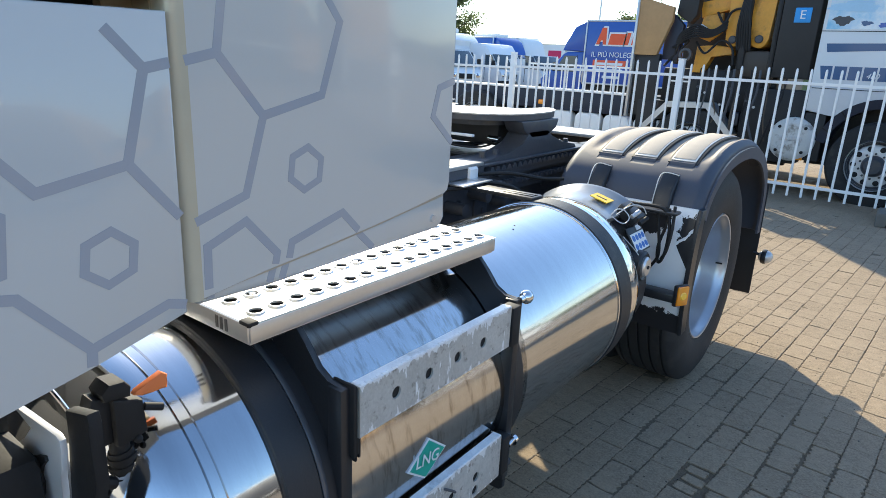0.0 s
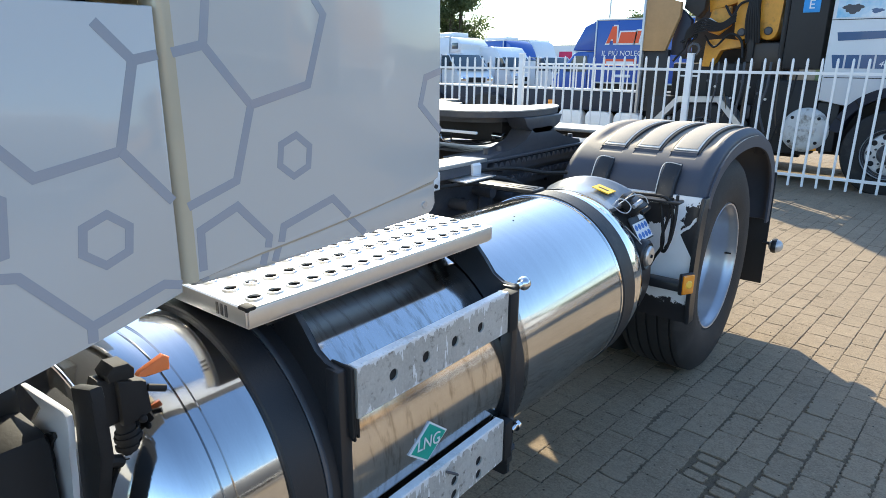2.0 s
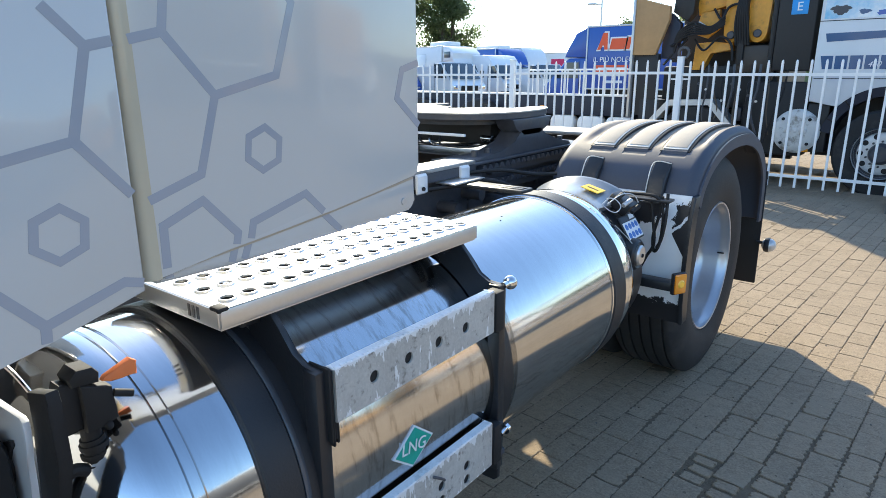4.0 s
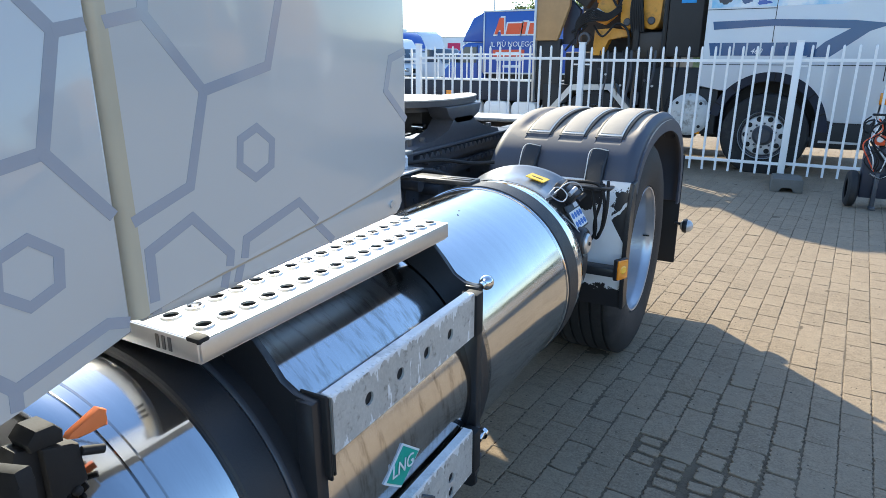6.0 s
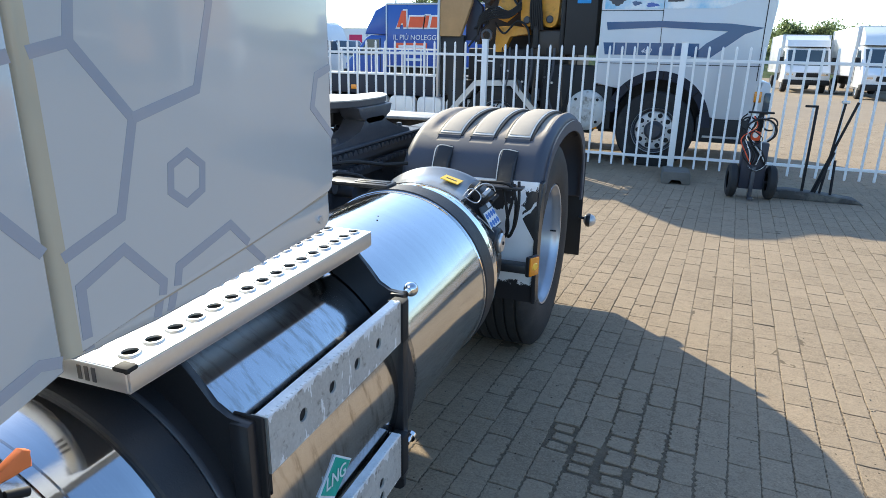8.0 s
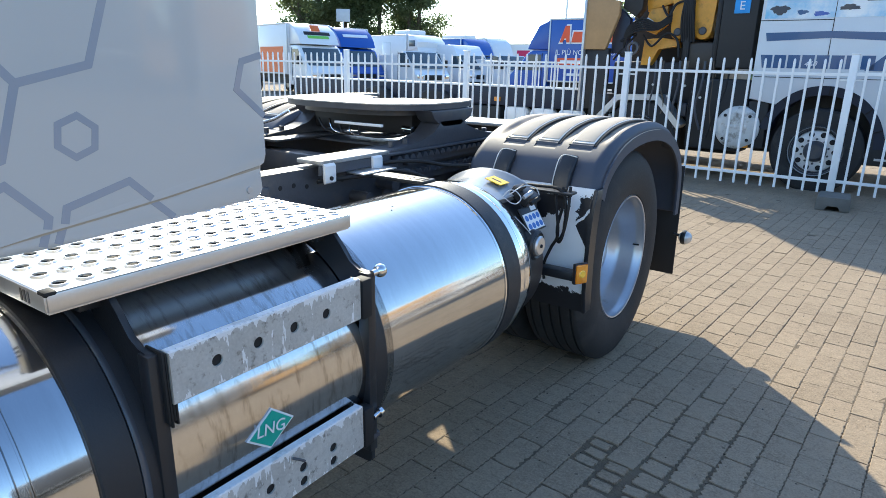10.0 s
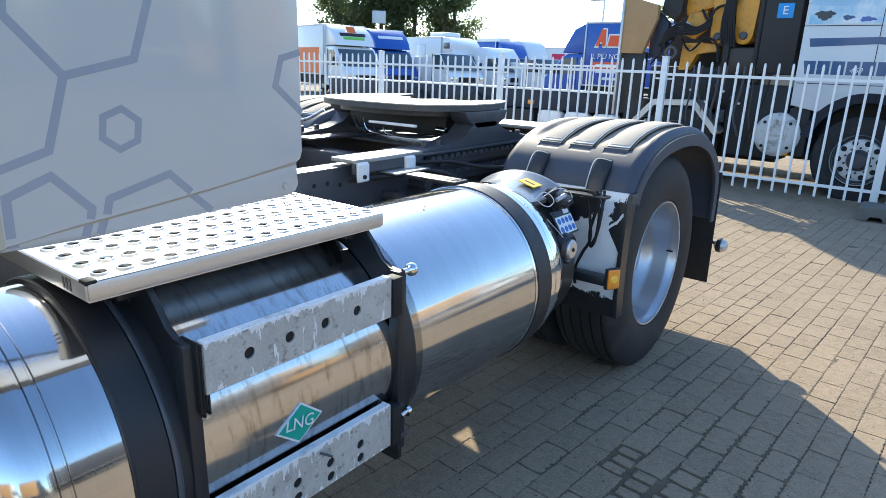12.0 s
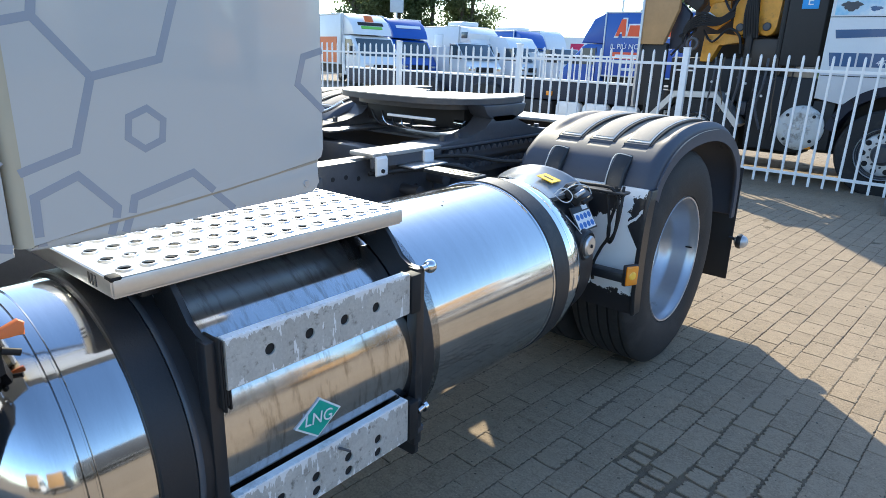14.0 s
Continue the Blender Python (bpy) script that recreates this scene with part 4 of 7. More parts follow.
def build_wheel(parent, m, dual=True):
    wheel = thing("wheel", m, "", "", parent=parent)
    for k, dx in enumerate((0.0, -0.335) if dual else (0.0,)):
        part("tyre", L([(r, x + dx) for r, x in tyre_profile()], "x", 0, 0, 96, closed=True), TYRE, wheel, "worn black truck tyre", smooth=40)
    rim = L([(0.292, -0.034), (0.296, -0.020), (0.292, -0.012), (0.286, -0.014), (0.283, -0.030), (0.275, -0.040), (0.271, -0.060), (0.266, -0.120), (0.258, -0.150), (0.240, -0.168), (0.225, -0.23)], "x", 0, 0, 96)
    r = part("rim", rim, RIM, wheel, "silver-painted deep steel rim", smooth=40)
    disc = L([(0.225, -0.23), (0.20, -0.235), (0.155, -0.215), (0.12, -0.205), (0.115, -0.14), (0.09, -0.13), (0.0, -0.128)], "x", 0, 0, 64)
    part("disc", disc, RIM, r)
    for k in range(10):
        a = 2 * math.pi * k / 10
        part("wheel_nut", rod(bmesh.new(), (-0.215, 0.137 * math.cos(a), 0.137 * math.sin(a)), (-0.175, 0.137 * math.cos(a), 0.137 * math.sin(a)), 0.015, 6), FRAME, r)
    part("valve_stem", rod(bmesh.new(), (-0.03, 0.262, 0.0), (-0.06, 0.258, 0.0), 0.004, 6), GAP, r)
    return wheel


FENDER_PATH = [(-0.53, 0.837), (-0.5, 0.902), (-0.44, 0.962), (-0.355, 1.012), (-0.245, 1.049), (-0.105, 1.071), (0.045, 1.077), (0.195, 1.069),
               (0.335, 1.043), (0.445, 1.007), (0.535, 0.957), (0.61, 0.9), (0.665, 0.827), (0.695, 0.745), (0.707, 0.647), (0.71, 0.547)]


def fender(parent, x_in, x_out):
    """A ribbed plastic wing: three raised pads and scooped valleys over the crown, and a rolled outer lip."""
    path = curve_points([(0, y, z) for y, z in FENDER_PATH], 9)
    n = len(path)
    width = x_out - x_in
    pads = ((0.195, 0.36), (0.435, 0.60), (0.685, 0.855))
    us = sorted({round(k / 60, 4) for k in range(61)} | {round(e + d, 4) for pad in pads for e in pad for d in (-0.004, -0.001, 0.001, 0.004)})

    def height(u, s):
        h = -0.035 * max(0.0, (u - 0.93) / 0.07) ** 2 - 0.02 * max(0.0, (0.05 - u) / 0.05) ** 2
        inside = 0.17 < s < 0.68
        for a, b in pads:
            if a < u < b and inside:
                h += 0.004 if min(u - a, b - u) > 0.003 and 0.185 < s < 0.665 else -0.004
        for c in (0.398, 0.643, 0.892, 0.155):
            d = abs(u - c) / 0.045
            if d < 1 and 0.20 < s < 0.72:
                h -= 0.012 * (1 - d * d) * min(1.0, (s - 0.20) / 0.06)
        return h

    bm = bmesh.new()
    grid = []
    for i, p in enumerate(path):
        d = (path[min(i + 1, n - 1)] - path[max(i - 1, 0)]).normalized()
        nrm = Vector((0, -d.z, d.y))
        grid.append([bm.verts.new(Vector((x_in + u * width, p.y, p.z)) + nrm * height(u, i / (n - 1))) for u in us])
    for a, b in zip(grid, grid[1:]):
        for j in range(len(us) - 1):
            bm.faces.new((a[j], a[j + 1], b[j + 1], b[j]))
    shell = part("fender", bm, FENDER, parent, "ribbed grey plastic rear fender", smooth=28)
    solid = shell.modifiers.new("thickness", "SOLIDIFY")
    solid.thickness, solid.offset = 0.006, -1
    def pad(name, a, b, s0, s1, lift, mat, label):
        bm = bmesh.new()
        rows = []
        for i, p in enumerate(path):
            if not s0 <= i / (n - 1) <= s1:
                continue
            d = (path[min(i + 1, n - 1)] - path[max(i - 1, 0)]).normalized()
            nrm = Vector((0, -d.z, d.y))
            rows.append([bm.verts.new(Vector((x_in + u * width, p.y, p.z)) + nrm * h) for u, h in ((a, -0.006), (a + 0.002, lift - 0.001), (a + 0.006, lift), (b - 0.006, lift), (b - 0.002, lift - 0.001), (b, -0.006))])
        for p, q in zip(rows, rows[1:]):
            for j in range(5):
                bm.faces.new((p[j], p[j + 1], q[j + 1], q[j]))
        bm.faces.new(rows[0]), bm.faces.new(rows[-1])
        part(name, bm, mat, shell, label, smooth=30)

    for a, b in pads:
        # Raised black strip paints the shade of the groove round each pad.
        pad("pad_groove", a - 0.012, b + 0.016, 0.178, 0.672, 0.0030, GAP, "black strip painted as the shaded groove round the pad")
        pad("pad_rim", a + 0.004, b - 0.004, 0.188, 0.662, 0.0065, PAD_RIM, "pale pad rim")
        pad("tread_pad", a + 0.0125, b - 0.0125, 0.1935, 0.6565, 0.0085, PAD, "dusty grey tread pad")
    rim = bmesh.new()
    lip = []
    for i, p in enumerate(path):
        d = (path[min(i + 1, n - 1)] - path[max(i - 1, 0)]).normalized()
        nrm = Vector((0, -d.z, d.y))
        c = Vector((x_out, p.y, p.z))
        lip.append([rim.verts.new(c + off) for off in (nrm * -0.034 + Vector((-0.006, 0, 0)), nrm * -0.036 + Vector((0.006, 0, 0)), nrm * -0.085 + Vector((0.004, 0, 0)), nrm * -0.085 + Vector((-0.006, 0, 0)))])
    for a, b in zip(lip, lip[1:]):
        for j in range(4):
            rim.faces.new((a[j], a[(j + 1) % 4], b[(j + 1) % 4], b[j]))
    rim.faces.new(lip[0]), rim.faces.new(lip[-1])
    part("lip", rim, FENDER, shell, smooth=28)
    for u in (0.30, 0.755):
        x = x_in + u * width
        rib = P([(-0.537, 0.820), (-0.511, 0.892), (-0.460, 0.952), (-0.453, 0.970), (-0.467, 0.973), (-0.530, 0.912), (-0.557, 0.823)], "x", x - 0.034, x + 0.034, r=0.009, seg=3)
        clamp_rib = part("clamp_rib", rib, BLACK, shell, "black upright clamp rib")
        part("rib_edge", T([(x - 0.033, -0.552, 0.835), (x - 0.033, -0.531, 0.905), (x - 0.033, -0.472, 0.968), (x + 0.033, -0.472, 0.968)], 0.0022, 6), PAD_RIM, clamp_rib, "pale rib edge")
    return shell


def build_rear():
    shell = fender(truck, -0.595, 0.010)
    front = bmesh.new()
    prof = [(-0.535, 0.862), (-0.556, 0.80), (-0.572, 0.70), (-0.578, 0.58), (-0.574, 0.46), (-0.562, 0.37)]
    prism(front, prof + [(y + 0.008, z) for y, z in reversed(prof)], "x", -0.56, 0.002)
    guard = part("mudguard", front, FLAKED, truck, "white mudguard with flaked paint showing black plastic")
    edge = bmesh.new()
    prism(edge, [(y - 0.012, z) for y, z in prof] + [(y + 0.05, z) for y, z in reversed(prof)], "x", 0.0035, 0.020, r=0.005)
    part("edge_strip", edge, BLACK, guard, "dark grey rubber edge strip")
    part("inner_plate", B(-0.60, -0.235, -0.605, -0.590, 0.40, 0.82, r=0.004), GAP, guard)
    top = bmesh.new()
    box(top, -0.34, -0.04, -0.655, -0.60, 0.850, 0.860, r=0.003)
    part("shelf", top, BLACK, guard, "black bracket shelf")
    for k, pts in enumerate(([(-0.085, -0.63, 0.875), (-0.062, -0.645, 0.80), (-0.068, -0.64, 0.70), (-0.090, -0.63, 0.660), (-0.098, -0.63, 0.72), (-0.080, -0.635, 0.80), (-0.075, -0.63, 0.87)],
                             [(-0.12, -0.63, 0.86), (-0.100, -0.64, 0.78), (-0.090, -0.64, 0.69), (-0.12, -0.63, 0.63), (-0.145, -0.63, 0.56), (-0.14, -0.63, 0.50)],
                             [(-0.06, -0.62, 0.878), (-0.050, -0.65, 0.80), (-0.058, -0.655, 0.72), (-0.075, -0.65, 0.68)],
                             [(-0.30, -0.64, 0.868), (-0.20, -0.65, 0.872), (-0.10, -0.65, 0.872), (-0.07, -0.645, 0.84)])):
        part("cable", T(pts, 0.006), GAP, guard, "hanging black cable")
    part("cable_box", B(-0.24, -0.20, -0.63, -0.60, 0.72, 0.82, r=0.01), BLACK, guard)
    arm = B(-0.24, 0.0, -0.665, -0.612, 0.525, 0.560, r=0.006)
    part("lamp_arm", arm, BLACK, guard, "black lamp arm")
    swing = Matrix.Translation((0.004, 0.012, 0.002)) @ Matrix.Translation((0.012, -0.659, 0)) @ Matrix.Rotation(radians(-28), 4, "Z") @ Matrix.Translation((-0.012, 0.659, 0))
    lamp = part("side_marker_lamp", B(0.002, 0.020, -0.690, -0.628, 0.515, 0.598, r=0.006), BLACK, guard, "amber side marker lamp", matrix=swing)
    part("lens", B(0.016, 0.026, -0.686, -0.632, 0.519, 0.594, r=0.006), AMBER, lamp, "amber lens")
    part("reflector", L([(0.0, 0.029), (0.012, 0.029), (0.016, 0.026)], "x", -0.659, 0.557, 20), AMBER_LIT, lamp)
    flap = B(-0.58, 0.014, 0.709, 0.721, 0.182, 0.80, r=0.004)
    for v in flap.verts:
        v.co.y += 0.05 * max(0.0, 0.56 - v.co.z)
    part("mud_flap", flap, GAP, shell, "black rubber mud flap")
    ball_arm = rod(bmesh.new(), (0.0, 0.70, 0.425), (0.06, 0.712, 0.413), 0.008)
    holder = part("marker_ball_arm", ball_arm, GAP, shell)
    part("marker_ball", ball(bmesh.new(), (0.062, 0.712, 0.410), 0.036, 24), SILVER, holder, "round silver marker lamp")
    part("marker_ball_rim", L([(0.026, 0.040), (0.036, 0.043), (0.040, 0.056), (0.038, 0.066), (0.034, 0.068)], "x", 0.712, 0.410, 24), BLACK, holder)
    fender(truck, -2.50, -1.86)


def build_chassis():
    for sx, nm in ((-0.83, "frame_rail"), (-1.67, "frame_rail")):
        s = 1 if sx > -1.25 else -1
        bm = bmesh.new()
        prism(bm, [(sx, 0.67), (sx, 0.938), (sx - s * 0.085, 0.938), (sx - s * 0.085, 0.925), (sx - s * 0.012, 0.925), (sx - s * 0.012, 0.683), (sx - s * 0.085, 0.683), (sx - s * 0.085, 0.67)], "y", -3.2, 1.05, r=0.003)
        rail = part(nm, bm, FRAME, truck, "dark painted steel frame rail")
        if s > 0:
            for k in range(14):
                y = -1.72 + 0.062 * k
                part("bolt_hole", L([(0.0, sx + 0.0012), (0.0085, sx + 0.0012), (0.009, sx + 0.0002)], "x", y, 0.885 - 0.012 * (k % 3 == 2), 12), GAP, rail)
            for k in range(9):
                y, z = -1.25 + 0.17 * k, 0.80 - 0.05 * (k % 2)
                part("rail_bolt", rod(bmesh.new(), (sx, y, z), (sx + 0.016, y, z), 0.013, 6), FRAME, rail)
    for y in (-1.45, -0.75, 0.35, 0.98):
        part("cross_member", B(-1.68, -0.82, y - 0.05, y + 0.05, 0.70, 0.90, r=0.008), FRAME, truck)
    deck = part("tread_cover", B(-0.90, -0.775, -1.205, -0.815, 0.952, 0.968, r=0.004), GREASE, truck, "bright tread cover on the frame rail")
    part("cover_side", B(-0.788, -0.776, -1.205, -0.815, 0.915, 0.952), FRAME, deck)
    for y in (-1.165, -0.90):
        clamp = P([(-0.80, 0.957), (-0.772, 0.957), (-0.764, 0.948), (-0.764, 0.888), (-0.772, 0.882), (-0.776, 0.888), (-0.776, 0.944), (-0.80, 0.946)], "y", y - 0.028, y + 0.028, r=0.002)
        c = part("clamp", clamp, TRUCK_WHITE, deck, "white bolted clamp")
        part("clamp_bolt", rod(bmesh.new(), (-0.766, y, 0.903), (-0.757, y, 0.903), 0.008, 6), GAP, c)
    part("wire_tray", B(-0.79, -0.70, -1.06, -0.86, 0.905, 0.912, r=0.002), ALLOY, truck, "bright wire tray")
    for k, pts in enumerate(([(-0.80, -1.0, 0.90), (-0.72, -0.9, 0.905), (-0.66, -0.8, 0.885), (-0.62, -0.75, 0.85)],
                             [(-0.80, -0.9, 0.92), (-0.70, -0.75, 0.925), (-0.62, -0.62, 0.90), (-0.55, -0.55, 0.90)],
                             [(-0.80, -1.2, 0.89), (-0.72, -1.0, 0.895), (-0.66, -0.85, 0.87)])):
        part("air_line", T(pts, 0.008), GAP, truck, "black air line")
    for y, z in ((-0.98, 0.80), (-0.82, 0.83), (-0.72, 0.86), (-0.66, 0.78)):
        part("fitting", rod(bmesh.new(), (-0.83, y, z), (-0.74, y, z), 0.024, 14), FRAME, truck)
    fifth_wheel()
    part("axle_beam", rod(bmesh.new(), (-2.1, 0.0, 0.45), (-0.4, 0.0, 0.45), 0.09, 20), FRAME, truck)
    part("differential", ball(bmesh.new(), (-1.25, 0.0, 0.45), 0.21, 24), FRAME, truck)
    for x in (-0.72, -1.78):
        part("air_bellow", L([(0.0, 0.45), (0.12, 0.46), (0.14, 0.52), (0.12, 0.57), (0.14, 0.62), (0.12, 0.68), (0.0, 0.69)], "z", x, 0.36, 28), GAP, truck)
    part("air_tank", L([(0.0, -1.95), (0.10, -1.93), (0.125, -1.88), (0.125, -1.35), (0.10, -1.30), (0.0, -1.28)], "y", -1.25, 0.74, 36), SILVER, truck, "silver air tank between the rails")
    part("far_tank", L([(0.0, -2.7), (0.2, -2.68), (CR, -2.6), (CR, -1.0), (0.2, -0.92), (0.0, -0.9)], "y", -2.165, CZ, 64), STEEL, truck, "steel tank on the far side")
    # Unseen sheet added to keep stray sun off the ground beneath the tank.
    part("equipment_tray", B(-1.66, -0.84, -2.60, -0.86, 0.60, 0.63, r=0.006), FRAME, truck, "dark sheet added between the rails to block the sun")
    part("inner_shield", B(-0.80, -0.66, -2.60, -1.05, 0.42, 0.45, r=0.006), GAP, truck)
    part("battery_case", B(-1.62, -0.95, -2.5, -2.05, 0.63, 0.92, r=0.02), GAP, truck)
    part("rear_plate", B(-1.75, -0.70, 0.72, 1.02, 0.925, 0.945, r=0.004), GREASE, truck, "bright plate over the frame end")
    part("tail_board", B(-1.75, -0.75, 0.98, 1.04, 0.60, 0.74, r=0.01), FRAME, truck)


def fifth_wheel():
    fx, fy = -1.265, -0.33
    out = []
    for k in range(56):
        a = 2 * math.pi * k / 56
        c, s = math.cos(a), math.sin(a)
        out.append((fx + 0.445 * math.copysign(abs(c) ** 0.62, c), fy + (0.44 if s > 0 else 0.35) * math.copysign(abs(s) ** 0.85, s)))

    def cut(points, gap):
        keep = [(x, y) for x, y in points if not (y > fy + 0.2 and abs(x - fx) < gap)]
        at_ = max(range(len(keep)), key=lambda k: math.dist(keep[k], keep[k - 1]))
        throat = [(fx + u, fy + v) for u, v in ((gap - 0.01, 0.34), (gap - 0.02, 0.147), (0.08, 0.11), (0.06, 0.03), (0.0, -0.02), (-0.06, 0.03), (-0.08, 0.11), (0.02 - gap, 0.147), (0.01 - gap, 0.34))]
        if keep[at_ - 1][0] < keep[at_][0]:
            throat.reverse()
        return keep[:at_] + throat + keep[at_:]

    plate = part("fifth_wheel", P(cut(out, 0.29), "z", 1.1305, 1.136, r=0.002), GREASE, truck, "worn bright fifth wheel plate on black mounting")
    small = [(fx + (x - fx) * 0.80, fy + (y - fy) * 0.80) for x, y in out]
    part("casting", P(cut(small, 0.26), "z", 1.078, 1.104, r=0.008), FRAME, plate, "dark cast underside")
    edge = [(fx + (x - fx) * 0.992, fy + (y - fy) * 0.992) for x, y in out]
    part("plate_rim", P(cut(edge, 0.292), "z", 1.106, 1.130, r=0.007), FRAME, plate, "dark plate rim")
    part("lock_housing", B(fx - 0.36, fx + 0.30, fy - 0.09, fy + 0.06, 0.975, 1.09, r=0.02), SOOT, plate, "black lock housing")
    for sx in (-1, 1):
        ear = bmesh.new()
        x = fx + sx * 0.40
        prism(ear, [(fy - 0.15, 1.104), (fy + 0.20, 1.104), (fy + 0.18, 1.062), (fy + 0.09, 1.025), (fy - 0.05, 1.025), (fy - 0.12, 1.062)], "x", x - 0.045, x + 0.055, r=0.006)
        part("ear", ear, FRAME, plate, "dark cast ear")
        ped = P([(fy - 0.45, 0.948), (fy + 0.42, 0.948), (fy + 0.40, 0.970), (fy + 0.25, 0.985), (fy + 0.14, 1.02), (fy + 0.10, 1.06), (fy - 0.07, 1.06), (fy - 0.13, 1.00), (fy - 0.24, 0.972), (fy - 0.43, 0.962)], "x", x - 0.055, x + 0.055, r=0.006)
        part("pedestal", ped, FRAME, plate, "dark cast pedestal")
        for dy in (-0.38, -0.28, 0.30, 0.38):
            part("pedestal_bolt", rod(bmesh.new(), (x + 0.01, fy + dy, 0.955), (x + 0.01, fy + dy, 0.99), 0.014, 6), FRAME, plate)
    part("handle", B(fx + 0.06, fx + 0.34, fy - 0.362, fy - 0.345, 1.040, 1.052, r=0.003), TRUCK_WHITE, plate, "white release handle")
    part("lock", rod(bmesh.new(), (fx + 0.26, fy - 0.10, 1.01), (fx + 0.33, fy - 0.12, 1.01), 0.016), CHROME, plate)
    for k in range(5):
        part("grease_pipe", T([(fx - 0.1 + 0.07 * k, fy - 0.30, 1.05), (fx + 0.05 * k, fy - 0.34, 1.0), (fx + 0.1 + 0.05 * k, fy - 0.24, 0.985), (fx + 0.2, fy - 0.1 + 0.05 * k, 0.98)], 0.0045), CHROME if k % 2 else GAP, plate)
    part("spring_hook", T([(fx - 0.42, fy - 0.20, 1.06), (fx - 0.50, fy - 0.25, 1.01), (fx - 0.60, fy - 0.30, 0.985), (fx - 0.62, fy - 0.2, 0.985)], 0.008), CHROME, plate)
    # Added plate: its opening lets through the three-cornered sun patch on the ground.
    sun_mask = bmesh.new()
    for poly in ([(-1.675, 0.34), (-1.675, -0.52), (-1.453, -0.52), (-1.453, -0.057), (-1.448, 0.05), (-1.448, 0.34)],
                 [(-1.448, 0.34), (-1.448, 0.05), (-1.306, -0.08), (-0.825, -0.08), (-0.825, 0.34)],
                 [(-1.453, -0.057), (-1.453, -0.52), (-0.825, -0.52), (-0.825, -0.08), (-1.306, -0.08)]):
        prism(sun_mask, poly, "z", 0.928, 0.938)
    part("saddle_plate", sun_mask, FRAME, truck, "added dark plate whose three-cornered opening shapes the sun patch")
    base = part("mounting_plate", B(-1.02, -0.79, -0.80, 0.20, 0.939, 0.950, r=0.003), FRAME, truck, "dark mounting plate")
    part("mounting_plate", B(-1.72, -1.48, -0.80, 0.20, 0.939, 0.950, r=0.003), FRAME, truck, "dark mounting plate")
    for row, (z, x) in enumerate(((0.915, -0.800), (0.845, -0.795))):
        teeth = bmesh.new()
        for k in range(26):
            y = -0.75 + 0.045 * k
            prism(teeth, [(y, z), (y + 0.012, z + 0.020), (y + 0.026, z + 0.020), (y + 0.040, z)], "x", x - 0.02, x + 0.012)
        box(teeth, x - 0.03, x, -0.66, 0.58, z - 0.03, z + 0.004)
        part("serrated_rail", teeth, FRAME, truck, "dark serrated mounting rail")


build_cab()
build_step()
build_tank()
build_valve()
build_rear()
build_chassis()
HUB = TRUCK_M.inverted() @ Matrix.Translation((-0.026, 0.018, 0.490))
build_wheel(truck, HUB)
build_wheel(truck, TRUCK_M.inverted() @ Matrix.Translation((-2.488, 0, 0.492)) @ Matrix.Rotation(math.pi, 4, "Z"))
front = TRUCK_M.inverted() @ Matrix.Translation((-0.10, -3.75, 0.492))
build_wheel(truck, front, dual=False)
build_wheel(truck, TRUCK_M.inverted() @ Matrix.Translation((-2.40, -3.75, 0.492)) @ Matrix.Rotation(math.pi, 4, "Z"), dual=False)


# ---- the fence behind the truck ----
LORRY_TURN = Matrix.Rotation(radians(-2.25), 4, "Z")
FENCE_M = Matrix.Translation((0.448, 5.380, 0)) @ Matrix.Rotation(radians(-0.63), 4, "Z")
fence = thing("fence", FENCE_M, "white painted steel picket fence on concrete feet", "fence")


def build_fence():
    span, count = 2.458, 16
    post_me = B(-0.037, 0.037, -0.037, 0.037, 0.0, 1.565, r=0.006)
    box(post_me, -0.041, 0.041, -0.041, 0.041, 1.560, 1.572, r=0.004)
    first_post = part("post", post_me, FENCE_WHITE, fence, "square white steel post")
    picket_me = B(-0.0125, 0.0125, -0.0125, 0.0125, 0.085, 1.50, r=0.003, seg=1)
    lathe(picket_me, [(0.0125, 1.498), (0.0115, 1.512), (0.006, 1.522), (0.0, 1.525)], "z", 0, 0, 8)
    first_picket = part("picket", picket_me, FENCE_WHITE, fence)
    first = [True, True]

    def again(ob, x, key, dz=0.0):
        if first[key]:
            first[key] = False
            o = ob
        else:
            o = ob.copy()
            scene.collection.objects.link(o)
        o.matrix_basis = Matrix.Translation((x, 0, dz))
        return o

    for k in range(-7, 4):
        x = k * span
        again(first_post, x, 0)
        if k == 3:
            continue
        lift = 0.012 * math.sin(k * 2.3)
        for z in (1.362, 0.215):
            part("rail", B(x + 0.037, x + span - 0.037, -0.011, 0.011, z - 0.017 + lift, z + 0.017 + lift, r=0.003, seg=1), FENCE_WHITE, fence)
        for z in (1.30,):
            part("lug", B(x - 0.11, x + 0.11, 0.012, 0.020, z - 0.010, z + 0.010, r=0.002, seg=1), FENCE_WHITE, fence)
        for j in range(count):
            again(first_picket, x + 0.125 + j * (span - 0.25) / (count - 1), 1, lift)


